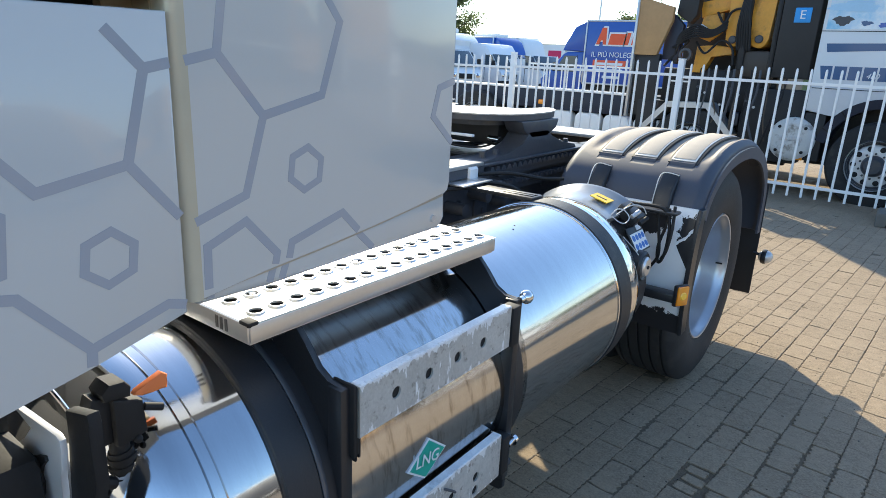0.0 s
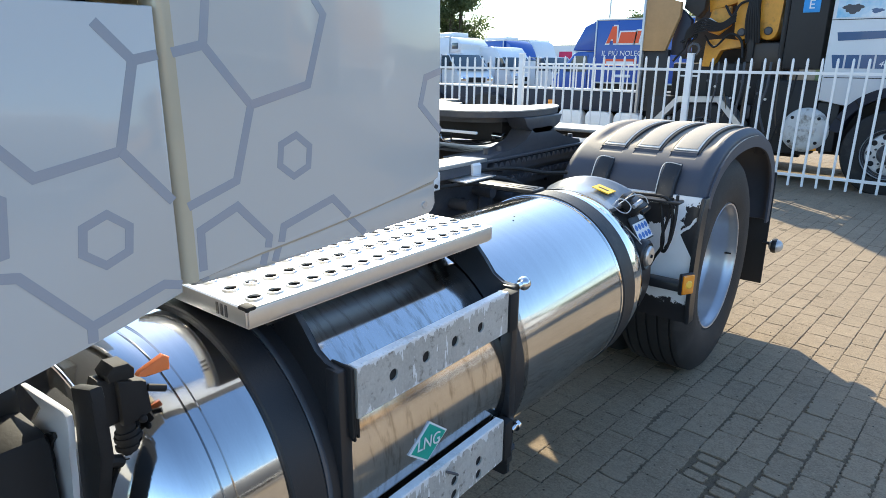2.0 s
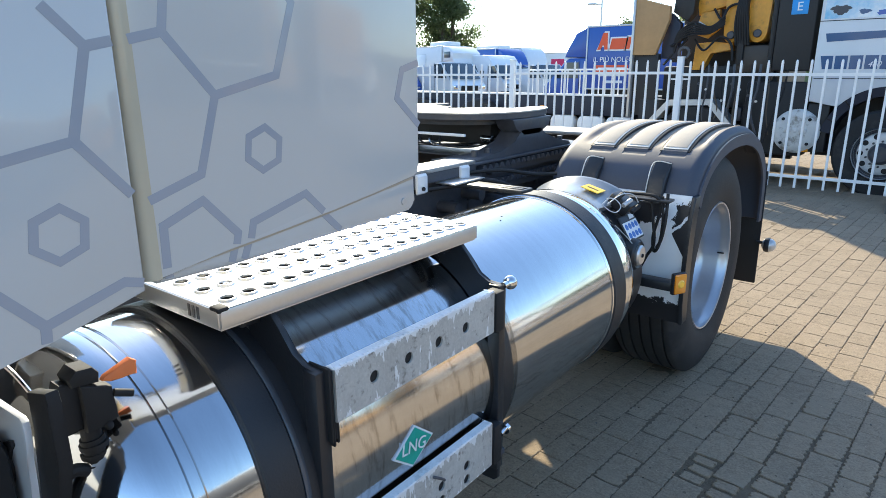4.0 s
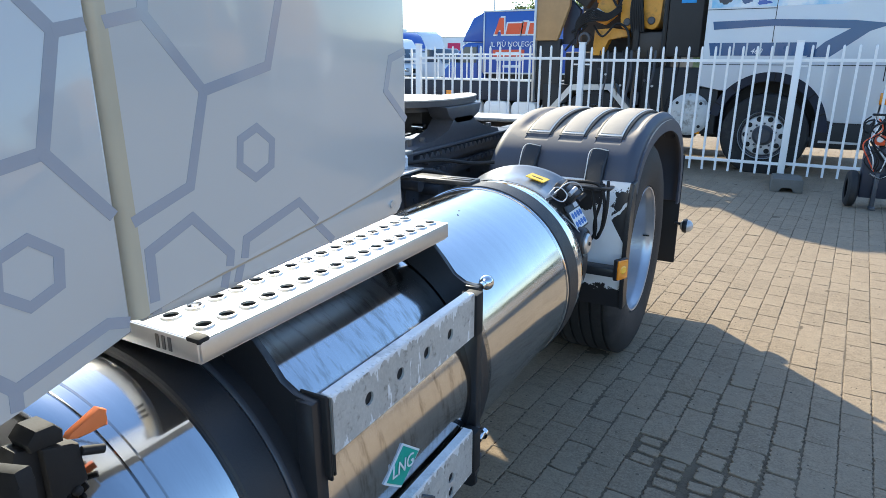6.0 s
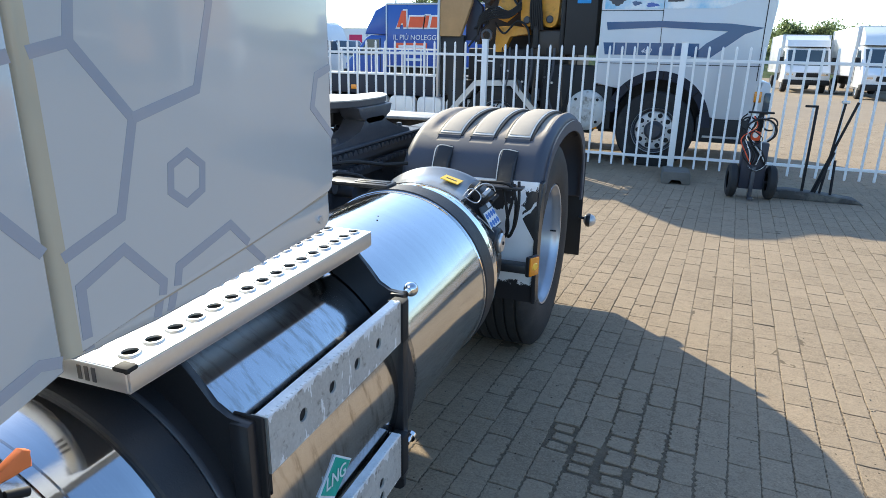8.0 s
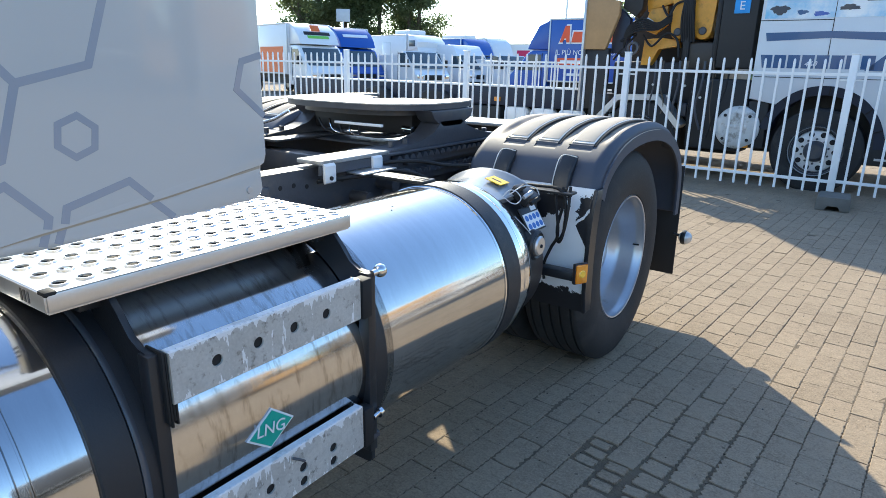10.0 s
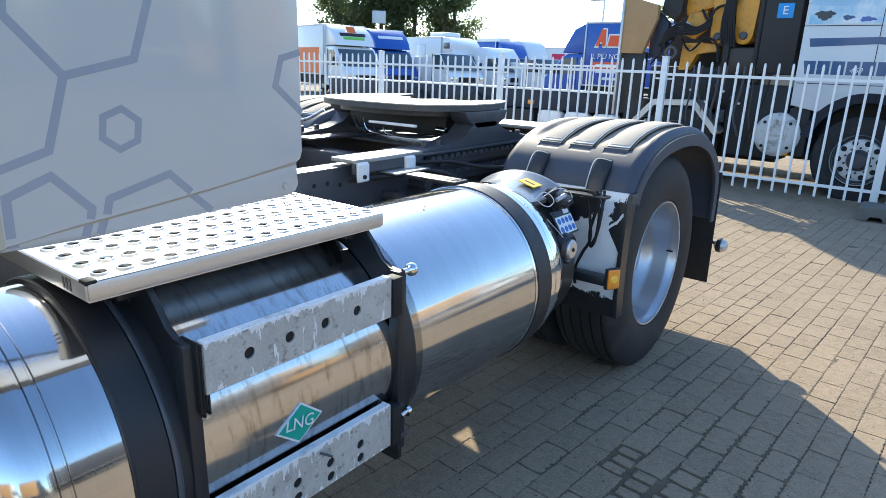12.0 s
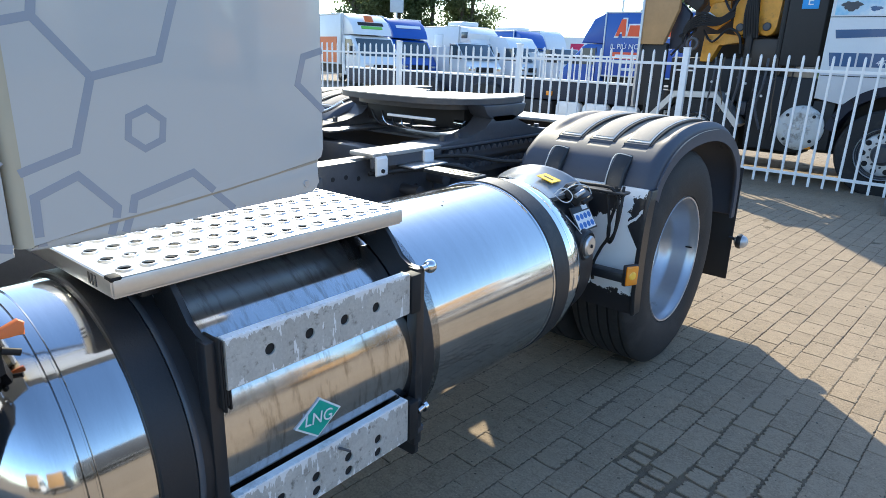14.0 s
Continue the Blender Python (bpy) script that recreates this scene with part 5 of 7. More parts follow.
def build_feet():
    bm = bmesh.new()
    poly = [(-0.13, 0.0), (-0.055, 0.0), (-0.045, 0.045), (0.045, 0.045), (0.055, 0.0), (0.13, 0.0), (0.127, 0.09), (0.115, 0.108), (-0.115, 0.108), (-0.127, 0.09)]
    poly = [(x * 1.2, z * 1.3) for x, z in poly]
    prism(bm, poly, "y", -0.62, -0.30, r=0.010)
    prism(bm, [(x, z * 0.78) for x, z in poly], "y", -0.302, 0.0, r=0.010)
    foot = part("concrete_foot", bm, CONCRETE, None, smooth=30)
    tagged(foot, "long grey concrete foot block before a fence post", "concrete block", "fence feet")
    foot.matrix_basis = FENCE_M @ Matrix.Translation((0.06, -0.06, 0)) @ Matrix.Rotation(radians(3), 4, "Z")
    copy_thing(foot, FENCE_M @ Matrix.Translation((2.60, -0.06, 0)))


# ---- the crane lorry behind the fence ----
LORRY_M = Matrix.Translation((0.02, 5.93, 0.02)) @ LORRY_TURN
lorry = thing("crane_lorry", LORRY_M, "white lorry with navy stripes, yellow loading crane and flatbed", "lorry")


def lorry_wheel(x, r=0.5):
    w = thing("wheel", Matrix.Translation((x, 0, r - 0.05)), "", "", parent=lorry)
    tyre = [(0.29, -0.02), (0.31, 0.0), (0.40, -0.006), (0.47, 0.004), (0.497, 0.03), (0.50, 0.15), (0.497, 0.28), (0.45, 0.31), (0.29, 0.30)]
    part("tyre", L(tyre, "y", 0, 0, 64), TYRE, w, "black lorry tyre")
    rim = part("rim", L([(0.248, 0.062), (0.240, 0.030), (0.225, 0.020), (0.18, 0.016), (0.12, 0.015), (0.10, -0.03), (0.085, -0.06), (0.0, -0.062)], "y", 0, 0, 48), surface("pale_rim", (0.70, 0.70, 0.70), 0.35, 0.2, vary=0.12, grain=40, dirt=(0.3, 0.27, 0.22), dirt_at=0.66), w, "pale lorry rim with round holes")
    part("rim_flange", L([(0.293, -0.02), (0.297, -0.006), (0.285, 0.004), (0.268, 0.05), (0.245, 0.064)], "y", 0, 0, 48), SILVER, rim)
    part("rim_well", L([(0.283, 0.006), (0.270, 0.045), (0.247, 0.0605)], "y", 0, 0, 48), FRAME, rim, "dark rim well")
    part("hub", L([(0.0, -0.066), (0.085, -0.064), (0.105, -0.034), (0.125, 0.010), (0.125, 0.02)], "y", 0, 0, 32), FRAME, rim, "dark wheel hub")
    for k in range(10):
        a = 2 * math.pi * k / 10
        part("rim_hole", L([(0.0, 0.0125), (0.031, 0.0125), (0.033, 0.030)], "y", 0.202 * math.cos(a), 0.202 * math.sin(a), 14), GAP, rim)
        part("wheel_nut", rod(bmesh.new(), (0.145 * math.cos(a + 0.3), 0.02, 0.145 * math.sin(a + 0.3)), (0.145 * math.cos(a + 0.3), -0.012, 0.145 * math.sin(a + 0.3)), 0.013, 6), FRAME, rim)


def build_lorry():
    y0, y1 = 0.0, 2.40
    arch = arc(0.25, 0.50, 0.705, 139, 13, 24)
    side = [(-0.60, 1.02), (-0.33, 0.99)] + arch + [(1.03, 0.64), (1.39, 0.64), (1.44, 0.70), (1.47, 1.10), (1.50, 1.45), (1.55, 2.0), (1.50, 2.35), (1.36, 2.80), (1.0, 3.02), (-0.60, 3.06)]
    cab = part("cab", P(side, "y", y0, y1, r=0.012, seg=2), LORRY_WHITE, lorry, "white lorry cab with navy stripes")
    part("front_panel", P([(1.40, 0.55), (1.60, 0.60), (1.63, 1.05), (1.60, 1.10), (1.50, 1.12), (1.47, 0.70)], "y", 0.04, y1 - 0.04, r=0.02), LORRY_WHITE, cab, "white bumper corner")
    part("turn_lamp", B(1.440, 1.530, -0.014, 0.03, 0.865, 0.995, r=0.008), AMBER, cab, "amber turn lamp")
    part("headlamp", B(1.56, 1.66, 0.02, 0.30, 0.72, 0.98, r=0.02), GLASS, cab)
    part("wheel_arch", L([(0.707, -0.004), (0.707, 0.5), (0.60, 0.5), (0.60, 0.012)], "y", 0.25, 0.50, 36, 2, 165, closed=True), ARCH, cab, "navy wheel arch lining")
    for k in range(7):
        a = radians(20 + 22 * k)
        part("arch_seam", strip(bmesh.new(), [(0.25 + 0.61 * math.cos(a), 0.5 + 0.61 * math.sin(a)), (0.25 + 0.705 * math.cos(a), 0.5 + 0.705 * math.sin(a))], 0.014, "y", -0.007, 0.02), GAP, cab)
    part("arch_lining", B(-0.58, 1.0, 0.45, 0.5, 0.35, 1.15), SOOT, cab, "black lining behind the wheel")
    part("rear_skirt", B(-0.60, -0.36, 0.03, 0.4, 0.42, 1.0, r=0.02), SOOT, cab)
    part("seam", B(0.199, 0.207, -0.0035, 0.02, 1.14, 2.98), GAP, cab)
    part("seam", B(1.435, 1.445, -0.0035, 0.02, 1.12, 2.5), GAP, cab)
    part("seam", B(-0.58, 1.46, -0.0035, 0.02, 1.285, 1.293), GAP, cab)
    part("seam", B(-0.60, 0.20, -0.0035, 0.02, 1.93, 1.938), GAP, cab)
    part("side_window", P([(0.50, 2.12), (1.28, 2.12), (1.16, 2.75), (0.50, 2.75)], "y", -0.006, 0.05), GLASS, cab, "dark side window")
    part("stripe", P([(-0.52, 1.795), (0.20, 1.81), (1.05, 1.78), (1.44, 1.735), (1.22, 1.66), (0.85, 1.38), (0.60, 1.38), (0.78, 1.55), (1.02, 1.69), (0.20, 1.735), (-0.50, 1.70)], "y", -0.004, 0.01), NAVY, cab, "navy stripe ending in an arrow", smooth=0)
    for k in range(8):
        x = -0.54 + 0.157 * k
        part("stripe_block", P([(x, 1.545), (x + 0.135, 1.545), (x + 0.135, 1.395), (x + 0.03 * (k == 0), 1.395)], "y", -0.004, 0.01), NAVY, cab, "navy stripe block", smooth=0)
    words("lettering", "460", 0.085, Matrix.Translation((0.03, -0.008, 1.445)) @ TO_FRONT, LABEL_WHITE, cab, "silver figures 460", lean=0.3)
    part("mural_field", P([(-0.56, 1.955), (0.9, 1.955), (1.2, 2.05), (1.2, 2.11), (-0.56, 2.6)], "y", -0.0025, 0.01), MURAL, cab, "pale blue winter mural", smooth=0)
    for k, (x, z, w, h) in enumerate(((-0.40, 2.05, 0.20, 0.10), (-0.15, 2.02, 0.12, 0.05), (0.05, 2.0, 0.16, 0.05), (0.34, 2.06, 0.2, 0.06), (-0.3, 2.2, 0.5, 0.12), (0.3, 2.25, 0.5, 0.1))):
        blob = L([(0.0, -0.0045), (1.0, -0.0045), (1.0, 0.01)], "y", 0, 0, 36)
        for v in blob.verts:
            turn_ = math.atan2(v.co.z, v.co.x)
            f = 1 + 0.16 * math.sin(3 * turn_ + k) + 0.10 * math.sin(7 * turn_ + 2 * k) + 0.07 * math.sin(13 * turn_ + 5 * k)
            v.co = Vector((x + v.co.x * w / 2 * f, v.co.y, z + v.co.z * h / 2 * f))
        part("mural", blob, (FRAME, NAVY, BLUE)[k % 3] if k < 4 else surface("snow_blue", (0.35, 0.55, 0.72), 0.3), cab, "painted winter mural", smooth=0)
    for x in (0.70, 0.98):
        part("step", B(x, x + 0.25, 0.02, 0.3, 0.40, 0.46, r=0.01), SOOT, cab)
    part("step_box", B(0.78, 1.42, 0.015, 0.5, 0.34, 0.66, r=0.02), SOOT, cab, "black step box")
    part("step_edge", B(0.88, 1.32, 0.0, 0.02, 0.40, 0.425), SILVER, cab)
    mir = bmesh.new()
    box(mir, 1.45, 1.60, -0.30, -0.12, 2.25, 2.85, r=0.04)
    part("mirror", mir, LORRY_WHITE, cab, "white side mirror")
    part("mirror_arm", T([(1.30, 0.0, 2.20), (1.40, -0.08, 2.15), (1.52, -0.18, 2.28)], 0.016), GAP, cab)
    for x in (0.25, -1.95, -5.6, -6.95):
        lorry_wheel(x)
    part("chassis", B(-9.2, 0.9, 0.55, 1.75, 0.62, 0.95, r=0.02), SOOT, lorry, "sooty black chassis")
    # Unseen screens added so that low sun does not light the ground beneath.
    for x0, x1, z0 in ((-9.2, -1.15, 0.07), (-1.14, -0.42, 0.24), (-0.41, 1.35, 0.09)):
        part("far_skirt", B(x0, x1, 2.24, 2.34, z0, 0.95, r=0.02), SOOT, lorry, "black screen added on the far side to block the sun")
    part("side_guard", B(-1.35, -0.62, 0.10, 0.40, 0.35, 1.25, r=0.03), SOOT, lorry)
    disc = L([(0.0, -0.05), (0.17, -0.05), (0.205, -0.045), (0.25, -0.02), (0.265, 0.0), (0.265, 0.30)], "y", -0.69, 0.665, 48)
    tank = part("round_tank", disc, surface("dirty_white", (0.62, 0.62, 0.60), 0.45, vary=0.15, grain=40, dirt=(0.25, 0.23, 0.20), dirt_at=0.60, dirt_width=0.15, dirt_scale=9), lorry, "round white tank end with embossed lettering")
    for k in range(5):
        part("embossed_bar", B(-0.82 + 0.055 * k, -0.785 + 0.055 * k, -0.056, -0.048, 0.645 + 0.01 * (k % 2), 0.70, r=0.003), SILVER, tank)
    for k in range(4):
        a = radians(45 + 90 * k)
        part("bolt", rod(bmesh.new(), (-0.69 + 0.205 * math.cos(a), -0.03, 0.665 + 0.205 * math.sin(a)), (-0.69 + 0.205 * math.cos(a), -0.055, 0.665 + 0.205 * math.sin(a)), 0.02, 8), GAP, tank)
    part("marker_lamp", B(-0.60, -0.53, -0.012, 0.02, 0.42, 0.46, r=0.005), AMBER, lorry, "small amber marker lamp")
    guard = strip(bmesh.new(), [(-2.72, 0.50), (-2.30, 0.965), (-1.755, 0.985), (-1.42, 0.62)], 0.075, "y", -0.01, 0.30)
    part("wheel_guard", guard, SILVER, lorry, "grey angled wheel guard")
    part("battery_box", B(-2.75, -2.45, 0.05, 0.6, 0.45, 1.0, r=0.02), SOOT, lorry)
    part("chain", T([(-0.86, -0.02, 1.40), (-0.89, -0.03, 1.1), (-0.97, -0.02, 0.85), (-1.05, -0.01, 0.5)], 0.012, 6), GAP, lorry)


def build_crane():
    base = part("crane_base", B(-2.55, -1.05, 0.35, 1.95, 0.90, 1.45, r=0.03), SOOT, lorry, "sooty black crane base")
    part("crane_panel", P([(-2.88, 1.60), (-2.56, 1.60), (-2.40, 2.05), (-2.40, 2.22), (-2.88, 2.36)], "y", 0.02, 0.10, r=0.006), TAN, lorry, "tan side board of the bed")
    part("post", B(-2.91, -2.875, 0.0, 0.12, 0.75, 2.36, r=0.006), SILVER, lorry)
    part("head_board", B(-2.87, -2.52, 0.06, 0.16, 0.78, 1.62, r=0.01), SOOT, lorry, "black lower head board")
    col = bmesh.new()
    prism(col, [(-2.98, 2.55), (-3.16, 3.0), (-3.30, 3.40), (-3.05, 3.58), (-2.60, 3.46), (-1.90, 3.10), (-1.2, 3.02), (-1.15, 2.70)], "y", 0.34, 0.62, r=0.02)
    prism(col, [(-1.76, 3.0), (-1.74, 1.90)] + arc(-1.645, 1.83, 0.095, 180, 360, 8) + [(-1.55, 2.0), (-1.52, 2.25), (-1.56, 3.0)], "y", 0.22, 0.60, r=0.015)
    prism(col, [(-1.45, 3.0), (-1.48, 2.25), (-1.44, 2.0)] + arc(-1.325, 1.84, 0.11, 180, 360, 8) + [(-1.20, 2.1), (-1.16, 3.0)], "y", 0.22, 0.60, r=0.015)
    box(col, -1.60, -1.38, 0.44, 0.60, 1.75, 3.0, r=0.01)
    crane = part("crane_arm", col, CRANE, lorry, "worn yellow crane housing and folded arms", smooth=30)
    part("bracket", P([(-2.12, 1.40), (-2.10, 1.74), (-1.86, 1.76), (-1.62, 1.73), (-1.62, 1.64), (-1.90, 1.62), (-1.98, 1.40)], "y", 0.26, 0.40, r=0.012), CRANE, crane, "orange-yellow steel bracket")
    part("gusset", P([(-2.12, 1.86), (-2.06, 2.12), (-1.82, 2.16), (-1.80, 1.92), (-1.95, 1.80)], "y", 0.24, 0.30, r=0.01), CRANE, crane, "yellow gusset plate")
    part("cross_arm", P([(-2.10, 2.10), (-1.76, 2.20), (-1.76, 2.36), (-2.14, 2.30)], "y", 0.28, 0.42, r=0.01), CRANE, crane)
    for (x, z) in ((-1.645, 1.83), (-1.325, 1.84)):
        part("pin", L([(0.0, 0.195), (0.04, 0.195), (0.05, 0.205), (0.05, 0.25)], "y", x, z, 20), FRAME, crane, "dark pivot pin")
    part("winch_block", B(-1.55, -1.10, 0.20, 0.45, 1.36, 1.70, r=0.03), surface("brown_grease", (0.045, 0.034, 0.026), 0.5, vary=0.3, grain=40), crane, "dark brown greasy block")
    part("beam", P([(-2.52, 1.55), (-2.30, 1.55), (-2.28, 2.0), (-2.42, 2.14), (-2.52, 2.02)], "y", 0.14, 0.24, r=0.012), ARCH, crane, "dark navy beam end")
    part("lump", P([(-2.40, 2.15), (-2.20, 2.02), (-2.12, 2.12), (-2.10, 2.5), (-2.36, 2.55)], "y", 0.12, 0.30, r=0.03), SOOT, crane, "black coupling")
    for (x, z, w, h) in ((-1.50, 2.0, 0.09, 1.1), (-1.13, 1.95, 0.07, 1.4), (-2.35, 1.75, 0.10, 0.5)):
        part("ram", B(x - w / 2, x + w / 2, 0.16, 0.30, z - h / 2, z + h / 2, r=0.03), SOOT, crane, "black hydraulic ram")
    for k in range(6):
        dx = 0.03 * k
        part("hydraulic_hose", T([(-1.53 + dx * 0.5, 0.20, 2.6), (-1.56 + dx * 0.6, 0.12, 2.2), (-1.58 + dx, 0.13, 1.95), (-1.56 + dx, 0.18, 1.70)], 0.017, 6), GAP, crane, "black hydraulic hose")
        part("hydraulic_hose", T([(-1.72, 0.16, 1.97 + dx * 0.6), (-1.88, 0.10, 1.86 + dx * 0.5), (-2.10, 0.10, 1.85 + dx), (-2.28, 0.12, 1.78 + dx * 0.8), (-2.34, 0.14, 1.62 + dx)], 0.014, 6), GAP, crane, "black hydraulic hose")
    rng = random.Random(4)
    for k in range(3):
        x, z = -2.35 + 0.5 * rng.random(), 1.75 + 0.5 * rng.random()
        pts = [(x, 0.15 + 0.1 * rng.random(), z)]
        for j in range(4):
            pts.append((pts[-1][0] + rng.uniform(-0.22, 0.22), 0.10 + 0.12 * rng.random(), pts[-1][2] + rng.uniform(-0.30, 0.22)))
        part("hydraulic_hose", T(pts, 0.016, 6), GAP, crane, "black hydraulic hose")
    # Added box closes the gaps that would let sun through the crane.
    part("slew_column", B(-2.45, -1.15, 0.70, 1.25, 1.40, 3.0, r=0.03), SOOT, crane, "black backing box added behind the crane")
    for k in range(9):
        x = -1.92 + 0.105 * k
        drop = [(x, 0.02, 1.46), (x + rng.uniform(-0.03, 0.03), -0.01, 1.15), (x + rng.uniform(-0.06, 0.06), 0.0, 0.88), (x + rng.uniform(-0.08, 0.08), 0.02, 0.60)]
        part("control_hose", T(drop, rng.uniform(0.008, 0.018), 6), (GAP, FRAME, BARK)[k % 3], crane, "hanging control hose")
        part("fitting", rod(bmesh.new(), (x, 0.0, 1.22 - 0.07 * (k % 4)), (x, -0.025, 1.22 - 0.07 * (k % 4)), 0.016, 8), SILVER if k % 2 else FRAME, crane)
    hook = L([(0.055, 0.06), (0.085, 0.06), (0.085, 0.11), (0.055, 0.11)], "y", -2.18, 1.62, 24, closed=True)
    part("hook_ring", hook, FRAME, crane)
    part("lock_plate", P([(-2.22, 1.95), (-2.06, 2.02), (-1.98, 1.97), (-2.04, 1.90), (-2.20, 1.89)], "y", 0.20, 0.235, r=0.004), SILVER, crane)
    cabinet = part("control_cabinet", B(-1.08, -0.66, 0.08, 0.9, 1.38, 2.95, r=0.02), SOOT, lorry, "black upright cabinet behind the cab")
    sign = part("sign", B(-0.935, -0.755, 0.068, 0.080, 2.03, 2.20, r=0.005), surface("sign_blue", (0.03, 0.30, 0.72), 0.4), cabinet, "blue sign with a white letter E")
    words("lettering", "E", 0.14, Matrix.Translation((-0.863, 0.064, 2.115)) @ TO_FRONT, LABEL_WHITE, sign, "white letter E")
    for k in range(7):
        a = 0.55 + 0.28 * k
        part("valve_block", B(-2.4 + 0.18 * k, -2.28 + 0.18 * k, 0.12, 0.3, 0.55 + 0.1 * (k % 3), 0.80 + 0.12 * (k % 2), r=0.02), FRAME if k % 2 else SOOT, base)


def shorten_cab():
    """Draws the lorry's cab in towards its bed: everything ahead of the round tank stands a twentieth closer."""
    for ob in lorry.children_recursive:
        if ob.parent is lorry and ob.type == "EMPTY":
            ob.location.x = 0.95 * ob.location.x - 0.07 if ob.location.x > -1.0 else ob.location.x - 0.045
        elif ob.type == "MESH" and not ob.parent.name.startswith(("wheel", "rim")):
            lettering = ob.name.startswith("lettering")
            if lettering:
                ob.location.x = 0.95 * ob.location.x - 0.07
            else:
                for v in ob.data.vertices:
                    v.co.x = 0.95 * v.co.x - 0.07 if v.co.x > -0.5 else v.co.x - 0.045


def build_bed():
    side = part("side_board", B(-9.35, -2.99, 0.16, 0.22, 0.74, 1.03, r=0.01), ARCH, lorry, "dark navy flatbed side board")
    part("top_rail", B(-9.35, -2.97, 0.14, 0.24, 1.025, 1.055, r=0.006), FENCE_WHITE, side, "white flatbed top rail")
    part("bed_floor", B(-9.35, -2.99, 0.24, 2.35, 0.95, 1.0), SOOT, lorry)
    for k in range(16):
        x = -4.60 + 0.105 * k
        part("rack_bar", B(x - 0.008, x + 0.008, 0.16, 0.176, 1.055, 1.42, r=0.002, seg=1), FENCE_WHITE, side)
    part("rack_rail", B(-4.65, -2.98, 0.155, 0.18, 1.40, 1.425, r=0.003), FENCE_WHITE, side)
    for x in (-4.37, -2.88, -7.2):
        part("marker_lamp", B(x - 0.05, x + 0.05, 0.12, 0.17, 0.80, 0.87, r=0.008), AMBER, side, "amber marker lamp")
    for k in range(4):
        x = -4.22 + 0.47 * k
        g = P([(x, 0.25)] + [(x + 0.02, 0.62)] + arc(x + 0.09, 0.66, 0.07, 180, 90, 5) + arc(x + 0.34, 0.66, 0.07, 90, 0, 5) + [(x + 0.42, 0.25)], "y", 0.10, 0.28, r=0.02)
        part("guard_panel", g, FENCE_WHITE, lorry, "rounded off-white side guard panel")
    part("tool_box", B(-5.0, -4.3, 0.12, 0.6, 0.35, 0.72, r=0.02), SOOT, lorry)


# ---- loose gear by the fence ----
def build_trolley():
    t = thing("gas_trolley", Matrix.Translation((1.25, 4.28, 0)) @ Matrix.Rotation(radians(4), 4, "Z"), "two-wheeled service trolley with hoses and red gauge block", "trolley")
    for x in (-0.175, 0.195):
        tyre = L([(0.09, 0.035), (0.11, 0.045), (0.15, 0.042), (0.172, 0.025), (0.175, 0.0), (0.172, -0.025), (0.15, -0.042), (0.11, -0.045), (0.09, -0.035)], "x", 0, 0.175, 40)
        bmesh.ops.translate(tyre, verts=tyre.verts, vec=(x, 0, 0))
        w = part("wheel", tyre, TYRE, t, "black pneumatic tyre")
        hub = L([(0.09, 0.03), (0.06, 0.02), (0.02, 0.045), (0.0, 0.045)], "x", 0, 0.175, 24)
        bmesh.ops.translate(hub, verts=hub.verts, vec=(x, 0, 0))
        part("hub", hub, FRAME, w)
    part("axle", rod(bmesh.new(), (-0.18, 0, 0.175), (0.20, 0, 0.175), 0.012), FRAME, t)
    part("body", B(-0.115, 0.125, -0.06, 0.08, 0.10, 0.58, r=0.015), surface("navy_box", (0.03, 0.035, 0.055), 0.45), t, "dark blue-black tool box body")
    part("foot", B(-0.02, 0.03, -0.16, -0.06, 0.0, 0.03, r=0.006), FRAME, t)
    part("leg", B(-0.015, 0.025, -0.10, -0.06, 0.0, 0.34, r=0.006), FRAME, t)
    part("mast", B(-0.005, 0.04, 0.0, 0.04, 0.55, 0.87, r=0.006), GAP, t)
    part("handle", B(-0.11, 0.13, -0.02, 0.03, 0.865, 0.885, r=0.008), GAP, t, "black cross handle")
    part("gauge_block", B(-0.08, 0.02, -0.08, 0.0, 0.60, 0.69, r=0.012), RED, t, "red gauge block")
    part("gauge", rod(bmesh.new(), (-0.03, -0.08, 0.66), (-0.03, -0.10, 0.66), 0.028, 18), SILVER, t)
    for k, r in enumerate((0.13, 0.115, 0.14)):
        loop = [(0.02 + r * math.cos(radians(a)), -0.05 - 0.02 * k, 0.70 + 0.12 * math.sin(radians(a))) for a in range(-60, 260, 40)]
        loop += [(0.05 + 0.02 * k, -0.09, 0.50 - 0.06 * k), (0.10, -0.10, 0.36), (0.02, -0.10, 0.30), (-0.06, -0.10, 0.34)]
        part("hose", T(loop, 0.009), GAP if k != 1 else TRUCK_WHITE, t, "coiled hose")
    rng = random.Random(8)
    for k in range(7):
        x = rng.uniform(-0.10, 0.12)
        pts = [(x, -0.03, 0.84), (x + rng.uniform(-0.05, 0.05), -0.08, 0.74), (x + rng.uniform(-0.12, 0.12), -0.11, 0.62), (x + rng.uniform(-0.08, 0.08), -0.12, 0.48), (x * 0.5, -0.08, 0.36)]
        part("thin_hose", T(pts, 0.006), (GAP, GAP, TRUCK_WHITE, RED)[k % 4], t)
    for s in (-1, 1):
        ring = [(s * (0.10 + 0.068 * math.cos(radians(a))), -0.03, 0.765 + 0.062 * math.sin(radians(a))) for a in range(0, 361, 30)]
        part("loop_handle", T(ring, 0.008), GAP, t, "black loop handle")
    part("hook", T([(-0.12, -0.02, 0.86), (-0.17, -0.03, 0.80), (-0.15, -0.04, 0.68)], 0.007), GAP, t)


